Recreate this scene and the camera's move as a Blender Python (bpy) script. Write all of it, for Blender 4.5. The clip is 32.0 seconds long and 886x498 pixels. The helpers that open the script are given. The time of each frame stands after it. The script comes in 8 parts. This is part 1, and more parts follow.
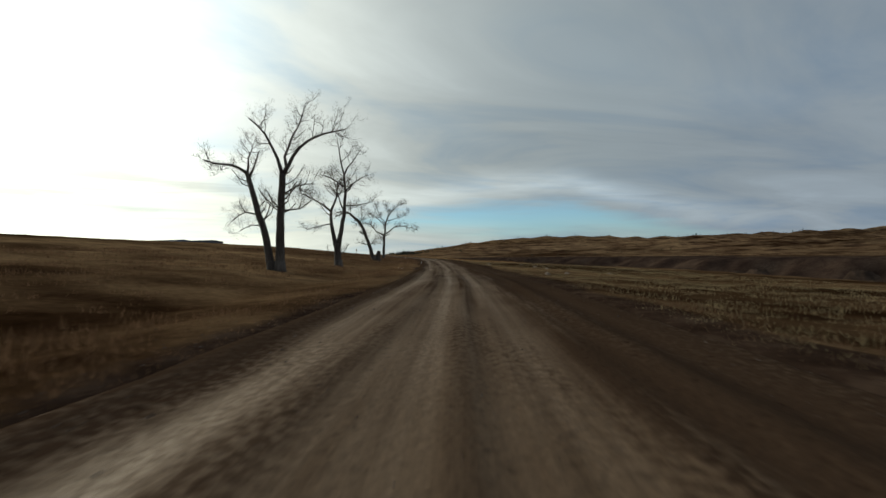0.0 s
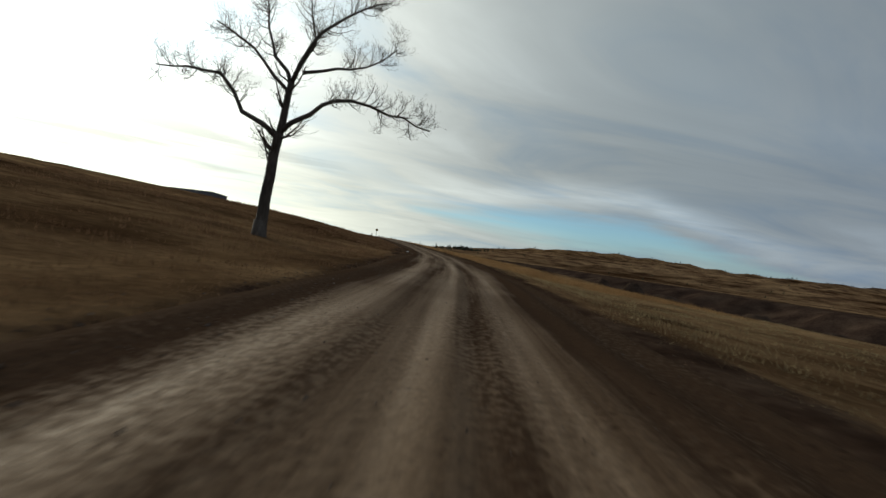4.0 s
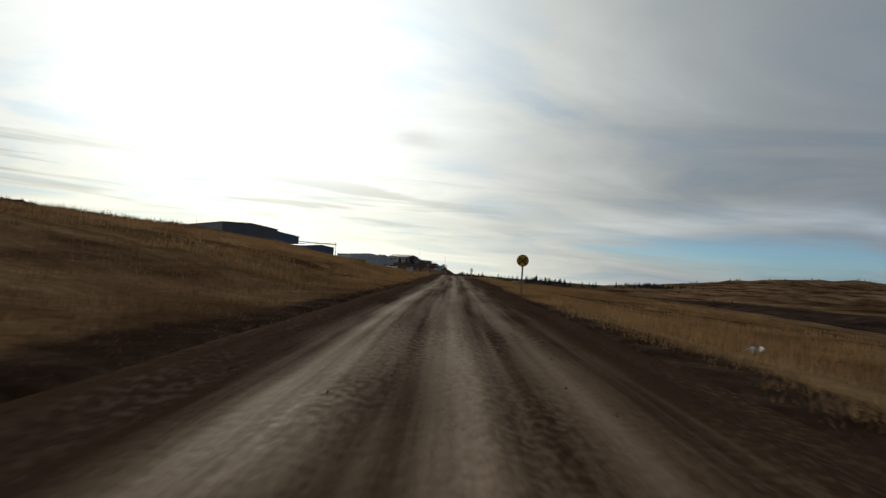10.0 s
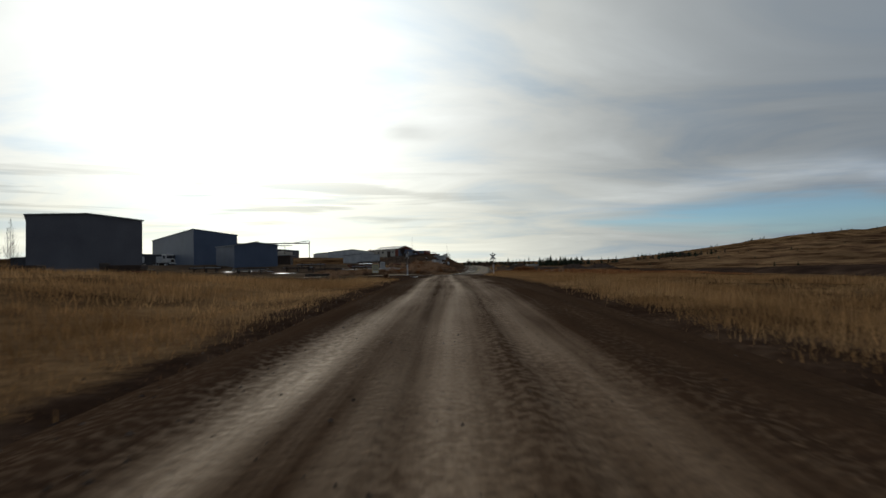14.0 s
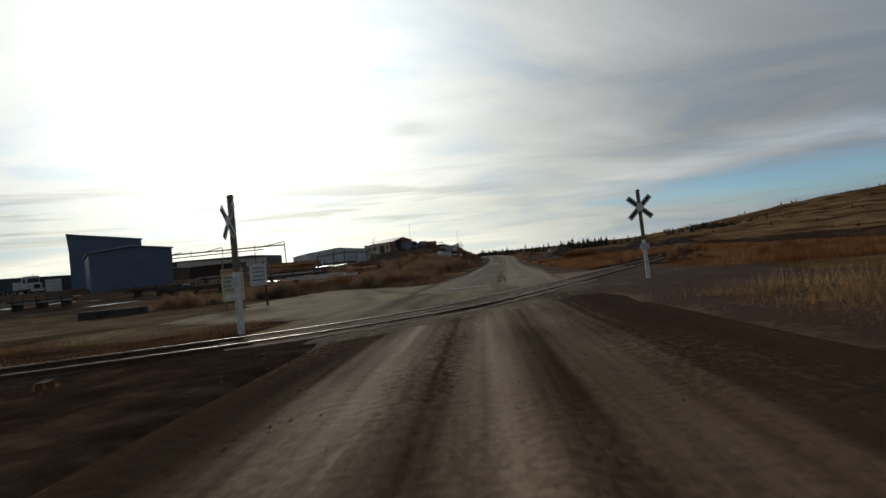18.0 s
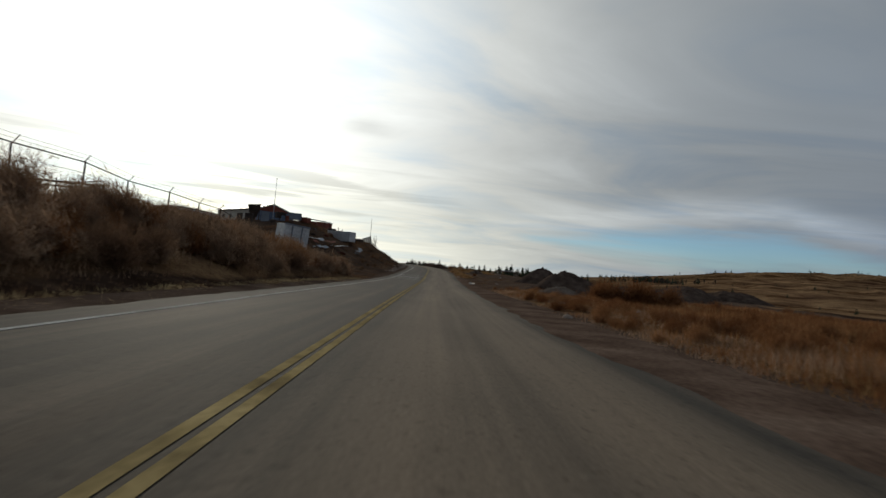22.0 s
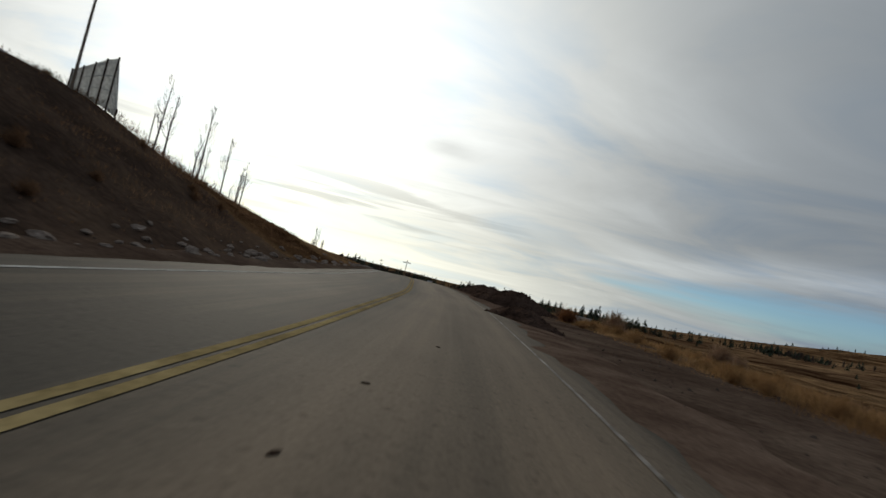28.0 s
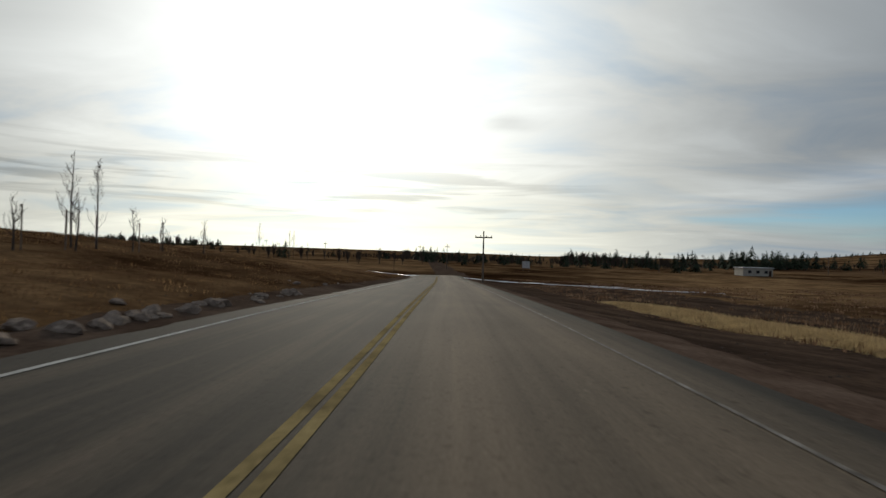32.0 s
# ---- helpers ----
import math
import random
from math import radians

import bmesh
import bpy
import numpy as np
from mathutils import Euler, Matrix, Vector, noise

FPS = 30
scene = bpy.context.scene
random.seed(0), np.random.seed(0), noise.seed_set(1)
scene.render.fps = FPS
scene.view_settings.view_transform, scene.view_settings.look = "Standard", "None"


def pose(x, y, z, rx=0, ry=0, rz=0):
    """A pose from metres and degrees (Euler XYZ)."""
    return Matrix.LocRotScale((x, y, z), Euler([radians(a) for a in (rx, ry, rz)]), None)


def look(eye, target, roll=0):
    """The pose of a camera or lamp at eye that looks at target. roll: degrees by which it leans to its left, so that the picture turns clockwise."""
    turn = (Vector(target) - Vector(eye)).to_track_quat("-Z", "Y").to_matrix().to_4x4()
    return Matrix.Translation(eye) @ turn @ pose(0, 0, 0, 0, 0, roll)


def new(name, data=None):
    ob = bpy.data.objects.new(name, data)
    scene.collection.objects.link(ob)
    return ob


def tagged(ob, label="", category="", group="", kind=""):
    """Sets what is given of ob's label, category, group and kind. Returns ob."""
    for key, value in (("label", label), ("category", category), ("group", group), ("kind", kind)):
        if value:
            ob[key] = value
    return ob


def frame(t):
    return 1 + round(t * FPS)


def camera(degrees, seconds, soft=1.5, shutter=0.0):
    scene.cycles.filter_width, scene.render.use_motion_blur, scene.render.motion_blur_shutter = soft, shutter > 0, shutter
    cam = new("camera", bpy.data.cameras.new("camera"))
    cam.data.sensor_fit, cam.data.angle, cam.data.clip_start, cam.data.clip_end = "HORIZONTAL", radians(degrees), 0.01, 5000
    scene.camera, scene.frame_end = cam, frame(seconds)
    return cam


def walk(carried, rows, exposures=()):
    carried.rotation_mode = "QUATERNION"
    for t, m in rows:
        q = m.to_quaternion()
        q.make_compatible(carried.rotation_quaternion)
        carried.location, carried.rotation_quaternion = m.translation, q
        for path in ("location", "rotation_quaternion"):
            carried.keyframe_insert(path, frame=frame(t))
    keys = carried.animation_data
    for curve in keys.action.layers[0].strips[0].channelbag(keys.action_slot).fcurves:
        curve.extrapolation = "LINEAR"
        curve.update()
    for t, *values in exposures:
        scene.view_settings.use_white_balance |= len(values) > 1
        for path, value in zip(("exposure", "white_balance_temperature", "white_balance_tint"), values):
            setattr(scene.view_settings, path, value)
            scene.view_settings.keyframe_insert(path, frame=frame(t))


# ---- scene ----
cam = camera(76.2, 32.0, soft=1.5, shutter=0.12)
ROWS = [  # seconds, x, y, z, pitch, roll, yaw
    (0.0, 0.00, 0.00, 1.12, 0.83, 0.20, -23.90),
    (0.5, 5.21, 10.73, 1.16, 0.95, -2.54, -23.71),
    (1.0, 10.26, 21.44, 1.17, 0.87, -4.62, -22.65),
    (1.5, 15.10, 32.12, 1.15, 0.64, -3.93, -22.29),
    (2.0, 19.78, 42.79, 1.17, 0.99, -4.70, -21.62),
    (2.5, 24.37, 53.52, 1.23, 0.15, -6.30, -21.35),
    (3.0, 28.85, 64.38, 1.34, 1.07, -6.82, -19.98),
    (3.5, 33.10, 75.37, 1.47, 0.19, -8.26, -18.71),
    (4.0, 37.14, 86.44, 1.59, 0.07, -8.71, -17.81),
    (4.5, 40.99, 97.55, 1.71, 0.42, -8.61, -16.93),
    (5.0, 44.65, 108.70, 1.81, 0.95, -8.38, -15.84),
    (5.5, 48.06, 119.94, 1.90, 1.38, -8.43, -14.41),
    (6.0, 51.17, 131.28, 1.98, 1.44, -9.18, -12.66),
    (6.5, 54.03, 142.76, 2.07, 2.32, -10.13, -11.63),
    (7.0, 56.50, 154.42, 2.18, 2.01, -10.56, -8.51),
    (7.5, 58.64, 166.29, 2.33, 1.98, -7.52, -8.11),
    (8.0, 60.61, 178.26, 2.54, 1.75, -8.88, -6.70),
    (8.5, 62.20, 190.23, 2.78, 2.41, -8.21, -4.56),
    (9.0, 63.43, 201.98, 3.03, 2.08, -6.55, -3.32),
    (9.5, 64.37, 213.32, 3.24, 2.39, -5.24, -2.05),
    (10.0, 65.03, 224.12, 3.38, 2.34, -5.03, -0.93),
    (10.5, 65.41, 234.34, 3.46, 1.96, -2.65, 0.29),
    (11.0, 65.67, 243.96, 3.50, 2.16, 1.94, 0.39),
    (11.5, 65.99, 253.05, 3.52, 2.10, 1.98, -0.27),
    (12.0, 66.36, 261.86, 3.55, 1.83, 1.02, -0.43),
    (12.5, 66.72, 270.65, 3.61, 1.76, 0.35, -0.50),
    (13.0, 67.03, 279.51, 3.68, 1.83, 0.01, -0.00),
    (13.5, 67.30, 288.26, 3.76, 1.83, 1.29, -0.16),
    (14.0, 67.57, 296.66, 3.84, 1.36, 0.88, -0.36),
    (14.5, 67.84, 304.70, 3.91, 1.32, 0.75, -0.26),
    (15.0, 68.03, 312.45, 3.95, 1.08, -0.88, 0.52),
    (15.5, 68.13, 320.00, 3.97, 0.76, -3.00, 0.98),
    (16.0, 68.21, 327.44, 3.94, 0.46, -4.56, 0.86),
    (16.5, 68.32, 334.84, 3.86, 0.30, -4.54, 0.54),
    (17.0, 68.41, 342.20, 3.74, 0.37, -1.90, 1.12),
    (17.5, 68.47, 349.52, 3.62, 0.16, 1.85, 0.80),
    (18.0, 68.53, 356.80, 3.51, 0.78, 5.61, 0.93),
    (18.5, 68.74, 364.08, 3.40, 1.15, 9.03, -1.71),
    (19.0, 69.20, 371.48, 3.27, 0.21, 4.35, -2.73),
    (19.5, 69.82, 379.27, 3.11, -1.35, 4.21, -3.44),
    (20.0, 70.61, 387.68, 2.93, -0.30, 6.30, -4.32),
    (20.5, 71.64, 396.82, 2.74, 0.03, 5.40, -5.70),
    (21.0, 72.92, 406.71, 2.54, 1.15, 2.11, -6.25),
    (21.5, 74.35, 417.27, 2.35, 1.74, -1.38, -6.56),
    (22.0, 75.82, 428.33, 2.16, 1.77, -5.44, -5.95),
    (22.5, 77.22, 439.62, 2.01, 1.84, -4.80, -5.33),
    (23.0, 78.55, 450.84, 1.87, 1.62, -4.16, -4.87),
    (23.5, 79.79, 461.81, 1.73, 1.59, -4.38, -4.36),
    (24.0, 80.91, 472.47, 1.58, 2.45, -2.80, -3.56),
    (24.5, 81.97, 482.86, 1.50, 2.95, -0.68, -3.75),
    (25.0, 82.99, 493.20, 1.51, 2.94, -0.05, -3.44),
    (25.5, 83.92, 503.75, 1.61, 2.68, -0.44, -3.00),
    (26.0, 84.79, 514.65, 1.76, 2.44, -1.41, -2.70),
    (26.5, 85.63, 525.90, 1.94, 2.50, -2.51, -2.69),
    (27.0, 86.49, 537.41, 2.11, 3.11, -3.29, -3.01),
    (27.5, 87.31, 549.04, 2.25, 2.85, -10.51, -2.12),
    (28.0, 87.77, 560.68, 2.37, 3.17, -13.35, 0.57),
    (28.5, 87.73, 572.22, 2.48, 3.03, -10.90, 2.89),
    (29.0, 87.33, 583.54, 2.60, 2.74, -5.90, 4.10),
    (29.5, 86.74, 594.60, 2.72, 2.24, -4.66, 4.78),
    (30.0, 86.06, 605.33, 2.81, 1.56, -3.93, 5.23),
    (30.5, 85.28, 615.73, 2.86, 1.09, -4.77, 5.82),
    (31.0, 84.36, 626.00, 2.87, 0.68, -8.25, 6.96),
    (31.5, 83.13, 636.44, 2.83, 0.14, -6.11, 8.99),
    (32.0, 81.67, 647.25, 2.71, 0.40, -1.49, 9.22),
]
walk(cam, [(t, pose(x, y, z, 90 + p, r, w)) for t, x, y, z, p, r, w in ROWS],
     [(0.0, 0.36, 6450, 1.0), (3.5, 0.30, 6450, 1.5), (6.0, -0.02, 6450, 6.0), (32.0, -0.02, 6450, 8.0)])

# ---- light: veiled winter sun ahead to the left, thin cloud deck with a clear band over the horizon ----
SUN_AZ, SUN_EL = 19.0, 16.0
SUN = Vector((-math.sin(radians(SUN_AZ)) * math.cos(radians(SUN_EL)), math.cos(radians(SUN_AZ)) * math.cos(radians(SUN_EL)), math.sin(radians(SUN_EL))))


def nodes_of(tree, clear=True):
    if clear:
        tree.nodes.clear()
    def N(kind, **kw):
        n = tree.nodes.new(kind)
        for k, v in kw.items():
            if k.startswith("i_"):
                n.inputs[int(k[2:])].default_value = v
            else:
                setattr_safe(n, k, v)
        return n
    def L(a, b):
        tree.links.new(a, b)
    return N, L


def setattr_safe(n, k, v):
    if k == "operation":
        n.operation = v
    elif k == "data_type":
        n.data_type = v
    elif k == "blend_type":
        n.blend_type = v
    elif k == "sky_type":
        n.sky_type = v


def math_node(N, L, op, a, b=None, c=None, clamp=False):
    n = N("ShaderNodeMath", operation=op)
    n.use_clamp = clamp
    for i, v in enumerate((a, b, c)):
        if v is None:
            continue
        if isinstance(v, (int, float)):
            n.inputs[i].default_value = v
        else:
            L(v, n.inputs[i])
    return n.outputs[0]


def mix_col(N, L, f, a, b, blend="MIX"):
    n = N("ShaderNodeMix", data_type="RGBA", blend_type=blend)
    for i, v in ((0, f), (6, a), (7, b)):
        if isinstance(v, (int, float)):
            n.inputs[i].default_value = v
        elif isinstance(v, tuple):
            n.inputs[i].default_value = (*v, 1)
        else:
            L(v, n.inputs[i])
    return n.outputs[2]


def ramp(N, L, f, stops):
    n = N("ShaderNodeValToRGB")
    L(f, n.inputs[0])
    e = n.color_ramp.elements
    while len(e) < len(stops):
        e.new(0.5)
    for q, (p, c) in zip(e, stops):
        q.position = p
        q.color = (c, c, c, 1) if isinstance(c, (int, float)) else (*c, 1)
    return n.outputs[0]


def make_world():
    w = bpy.data.worlds.new("world")
    scene.world = w
    w.use_nodes = True
    N, L = nodes_of(w.node_tree)
    out = N("ShaderNodeOutputWorld")
    bg = N("ShaderNodeBackground")
    L(bg.outputs[0], out.inputs[0])
    tc = N("ShaderNodeTexCoord")
    d = tc.outputs["Generated"]
    sep = N("ShaderNodeSeparateXYZ")
    L(d, sep.inputs[0])
    z = sep.outputs[2]
    # angle from the sun
    dot = N("ShaderNodeVectorMath", operation="DOT_PRODUCT")
    L(d, dot.inputs[0])
    dot.inputs[1].default_value = SUN
    ang = math_node(N, L, "ARCCOSINE", math_node(N, L, "MINIMUM", dot.outputs["Value"], 0.99999))
    def gauss(width, gain):
        q = math_node(N, L, "DIVIDE", ang, width)
        q = math_node(N, L, "MULTIPLY", q, q)
        q = math_node(N, L, "POWER", 2.71828, math_node(N, L, "MULTIPLY", q, -1.0))
        return math_node(N, L, "MULTIPLY", q, gain)
    glow = math_node(N, L, "ADD", gauss(0.36, 0.66), gauss(0.66, 0.61))
    az = math_node(N, L, "MULTIPLY", math_node(N, L, "ARCTAN2", math_node(N, L, "MULTIPLY", sep.outputs[0], -1.0), sep.outputs[1]), 57.2958)
    el = math_node(N, L, "MULTIPLY", math_node(N, L, "ARCSINE", z), 57.2958)
    def bell(v, centre, width):
        q = math_node(N, L, "DIVIDE", math_node(N, L, "SUBTRACT", v, centre), width)
        return math_node(N, L, "POWER", 2.71828, math_node(N, L, "MULTIPLY", math_node(N, L, "MULTIPLY", q, q), -1.0))
    def noise_in(vec, scale, rot, size, det, rough=0.55, dist=0.0):
        mp = N("ShaderNodeMapping")
        L(vec, mp.inputs[0])
        mp.inputs["Rotation"].default_value = (0, 0, radians(rot))
        mp.inputs["Scale"].default_value = scale
        n = N("ShaderNodeTexNoise")
        L(mp.outputs[0], n.inputs["Vector"])
        n.inputs["Scale"].default_value, n.inputs["Detail"].default_value, n.inputs["Roughness"].default_value, n.inputs["Distortion"].default_value = size, det, rough, dist
        return n.outputs[0]
    # cloud deck seen as a flat sheet overhead, its streaks drawn out across the view
    den = math_node(N, L, "ADD", math_node(N, L, "MAXIMUM", z, 0.0), 0.12)
    proj = N("ShaderNodeVectorMath", operation="DIVIDE")
    L(d, proj.inputs[0])
    comb = N("ShaderNodeCombineXYZ")
    L(den, comb.inputs[0]); L(den, comb.inputs[1]); L(den, comb.inputs[2])
    L(comb.outputs[0], proj.inputs[1])
    sheet = proj.outputs[0]
    polar = N("ShaderNodeCombineXYZ")
    L(az, polar.inputs[0]); L(el, polar.inputs[1])
    polar = polar.outputs[0]
    n1 = noise_in(sheet, (0.52, 0.80, 0.0), 24, 1.25, 6, 0.56, 0.9)
    n2 = noise_in(sheet, (0.5, 0.8, 0.0), -20, 0.8, 3)
    n3 = noise_in(polar, (0.07, 0.75, 0.0), 3, 1.0, 5, 0.55, 0.4)
    n4 = noise_in(polar, (0.05, 0.85, 0.0), 2, 1.25, 5, 0.5, 0.5)
    streak = ramp(N, L, n1, [(0.30, 0.84), (0.48, 0.97), (0.58, 1.05), (0.72, 1.20)])
    broad = ramp(N, L, n2, [(0.35, 0.92), (0.65, 1.09)])
    base = math_node(N, L, "ADD", glow, ramp(N, L, math_node(N, L, "DIVIDE", ang, 1.6), [(0.38, 0.168), (0.85, 0.238)]))
    veil = math_node(N, L, "SUBTRACT", 1.0, gauss(0.34, 0.85))
    texture = math_node(N, L, "MULTIPLY", streak, broad)
    texture = math_node(N, L, "ADD", 1.0, math_node(N, L, "MULTIPLY", math_node(N, L, "SUBTRACT", texture, 1.0), veil))
    lum = math_node(N, L, "MULTIPLY", base, texture)
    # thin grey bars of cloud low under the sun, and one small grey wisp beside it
    low = math_node(N, L, "MULTIPLY", bell(el, 5.8, 3.0), ramp(N, L, math_node(N, L, "DIVIDE", math_node(N, L, "ADD", az, 10.0), 60.0), [(0.0, 0.0), (0.25, 1.0)]))
    bars = math_node(N, L, "MULTIPLY", ramp(N, L, n4, [(0.50, 0.0), (0.60, 1.0)]), low)
    lum = math_node(N, L, "MULTIPLY", lum, math_node(N, L, "SUBTRACT", 1.0, math_node(N, L, "MULTIPLY", bars, 0.30)))
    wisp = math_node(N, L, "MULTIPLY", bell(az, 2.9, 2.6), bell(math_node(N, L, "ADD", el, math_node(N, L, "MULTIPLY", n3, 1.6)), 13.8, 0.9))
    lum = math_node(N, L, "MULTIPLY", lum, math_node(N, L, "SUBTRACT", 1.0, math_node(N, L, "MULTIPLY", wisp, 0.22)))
    # clear band under the deck to the right, with a bright cloud edge above it
    along_band = math_node(N, L, "DIVIDE", math_node(N, L, "SUBTRACT", -8.0, az), 50.0)
    half = math_node(N, L, "MULTIPLY", ramp(N, L, along_band, [(0.06, 0.0), (0.19, 0.42), (0.40, 0.92), (0.56, 0.92), (0.74, 0.56), (0.93, 0.0)]), 2.6)
    mid = math_node(N, L, "MULTIPLY", ramp(N, L, along_band, [(0.08, 0.66), (0.24, 0.58), (0.44, 0.63), (0.58, 0.65), (0.74, 0.44), (0.92, 0.30)]), 6.0)
    ragged = math_node(N, L, "MULTIPLY", math_node(N, L, "SUBTRACT", n3, 0.5), 3.4)
    inside = math_node(N, L, "SUBTRACT", half, math_node(N, L, "ABSOLUTE", math_node(N, L, "SUBTRACT", el, mid)))
    gap = math_node(N, L, "DIVIDE", math_node(N, L, "ADD", inside, ragged), 1.7, clamp=True)
    gap = math_node(N, L, "MULTIPLY", gap, math_node(N, L, "MULTIPLY", half, 1.6, clamp=True))
    over = math_node(N, L, "SUBTRACT", el, math_node(N, L, "ADD", mid, half))
    edge = math_node(N, L, "MULTIPLY", bell(over, 1.0, 1.1), ramp(N, L, along_band, [(0.0, 0.0), (0.15, 1.0), (0.6, 0.9), (0.95, 0.0)]))
    lum = math_node(N, L, "ADD", lum, math_node(N, L, "MULTIPLY", math_node(N, L, "MULTIPLY", edge, 0.16), ramp(N, L, n3, [(0.32, 0.35), (0.62, 1.25)])))
    lum = math_node(N, L, "ADD", lum, math_node(N, L, "MULTIPLY", bell(el, 0.0, 3.2), gauss(0.95, 0.22)))
    warm = ramp(N, L, math_node(N, L, "DIVIDE", ang, 1.3), [(0.0, (1.0, 1.0, 0.96)), (0.4, (0.98, 1.0, 0.98)), (0.75, (0.87, 0.97, 1.09)), (1.0, (0.85, 0.955, 1.13))])
    gold = math_node(N, L, "MULTIPLY", bell(el, 0.0, 7.5), gauss(0.62, 1.0))
    warm = mix_col(N, L, gold, warm, (1.04, 1.0, 0.80))
    gaps = ramp(N, L, n1, [(0.34, (0.88, 0.97, 1.08)), (0.52, (1.0, 1.0, 1.0))])
    cloud = mix_col(N, L, 1.0, mix_col(N, L, 1.0, warm, gaps, "MULTIPLY"), lum, "MULTIPLY")
    sky = N("ShaderNodeTexSky", sky_type="NISHITA")
    sky.sun_disc = False
    sky.sun_elevation, sky.sun_rotation = radians(SUN_EL), radians(-SUN_AZ)
    sky.air_density, sky.dust_density, sky.ozone_density = 1.0, 0.0, 5.0
    clear = mix_col(N, L, 1.0, sky.outputs[0], (0.074, 0.079, 0.084), "MULTIPLY")
    haze = ramp(N, L, math_node(N, L, "DIVIDE", el, 6.0), [(0.05, 0.8), (0.35, 0.35), (0.6, 0.1)])
    clear = mix_col(N, L, haze, clear, cloud)
    col = mix_col(N, L, math_node(N, L, "MULTIPLY", gap, 0.92), cloud, clear)
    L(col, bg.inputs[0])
    bg.inputs[1].default_value = 1.0


make_world()
sun = new("sun", bpy.data.lights.new("sun", "SUN"))
sun.data.energy, sun.data.angle, sun.data.color = 1.5, radians(12), (1.0, 0.90, 0.74)
sun.matrix_world = look((0, 0, 60), Vector((0, 0, 60)) - SUN)

# ---- materials ----
def material(name, colors, scale=1.0, rough=0.85, bump=0.3, fine=8.0, metal=0.0, detail=6.0, coords="Object", spec=0.3, stretch=(1, 1, 1), bump_dist=0.02, island=0.0, broad=0.0, leaf=0.0):
    """Mottled surface: three colours over two scales of noise, with fine relief."""
    m = bpy.data.materials.new(name)
    m.use_nodes = True
    N, L = nodes_of(m.node_tree)
    out = N("ShaderNodeOutputMaterial")
    p = N("ShaderNodeBsdfPrincipled")
    if leaf:
        tl = N("ShaderNodeBsdfTranslucent")
        both = N("ShaderNodeMixShader")
        both.inputs[0].default_value = leaf
        L(p.outputs[0], both.inputs[1]); L(tl.outputs[0], both.inputs[2])
        L(both.outputs[0], out.inputs[0])
    else:
        L(p.outputs[0], out.inputs[0])
    tc = N("ShaderNodeTexCoord")
    mp = N("ShaderNodeMapping")
    L(tc.outputs[coords], mp.inputs[0])
    mp.inputs["Scale"].default_value = stretch
    a = N("ShaderNodeTexNoise"); L(mp.outputs[0], a.inputs["Vector"])
    a.inputs["Scale"].default_value, a.inputs["Detail"].default_value = scale, detail
    b = N("ShaderNodeTexNoise"); L(mp.outputs[0], b.inputs["Vector"])
    b.inputs["Scale"].default_value, b.inputs["Detail"].default_value = scale * fine, 4
    k = len(colors)
    col = ramp(N, L, a.outputs[0], [(0.30 + 0.40 * i / max(1, k - 1), c) for i, c in enumerate(colors)])
    grain = ramp(N, L, b.outputs[0], [(0.3, 0.72), (0.7, 1.22)])
    col = mix_col(N, L, 1.0, col, grain, "MULTIPLY")
    if broad:
        c = N("ShaderNodeTexNoise"); L(tc.outputs[coords], c.inputs["Vector"])
        c.inputs["Scale"].default_value, c.inputs["Detail"].default_value, c.inputs["Roughness"].default_value = broad, 6, 0.65
        col = mix_col(N, L, 1.0, col, ramp(N, L, c.outputs[0], [(0.38, (0.36, 0.31, 0.28)), (0.46, (0.8, 0.76, 0.72)), (0.60, (1.3, 1.26, 1.18))]), "MULTIPLY")
        st = N("ShaderNodeMapping"); L(tc.outputs[coords], st.inputs[0])
        st.inputs["Scale"].default_value = (0.012, 0.012, 0.16)
        e = N("ShaderNodeTexNoise"); L(st.outputs[0], e.inputs["Vector"])
        e.inputs["Scale"].default_value, e.inputs["Detail"].default_value, e.inputs["Roughness"].default_value = 1.6, 7, 0.7
        col = mix_col(N, L, 1.0, col, ramp(N, L, e.outputs[0], [(0.40, (0.42, 0.36, 0.32)), (0.47, (0.95, 0.92, 0.88)), (0.58, (1.2, 1.18, 1.12))]), "MULTIPLY")
    if island:
        g = N("ShaderNodeNewGeometry")
        o = N("ShaderNodeObjectInfo")
        r = math_node(N, L, "FRACT", math_node(N, L, "ADD", g.outputs["Random Per Island"], o.outputs["Random"]))
        col = mix_col(N, L, 1.0, col, ramp(N, L, r, [(0.0, 1 - island), (1.0, 1 + island)]), "MULTIPLY")
    L(col, p.inputs["Base Color"])
    if leaf:
        L(col, tl.inputs["Color"])
    p.inputs["Roughness"].default_value, p.inputs["Metallic"].default_value = rough, metal
    p.inputs["Specular IOR Level"].default_value = spec
    if bump:
        bn = N("ShaderNodeBump")
        L(b.outputs[0], bn.inputs["Height"])
        bn.inputs["Strength"].default_value, bn.inputs["Distance"].default_value = bump, bump_dist
        L(bn.outputs[0], p.inputs["Normal"])
    return m


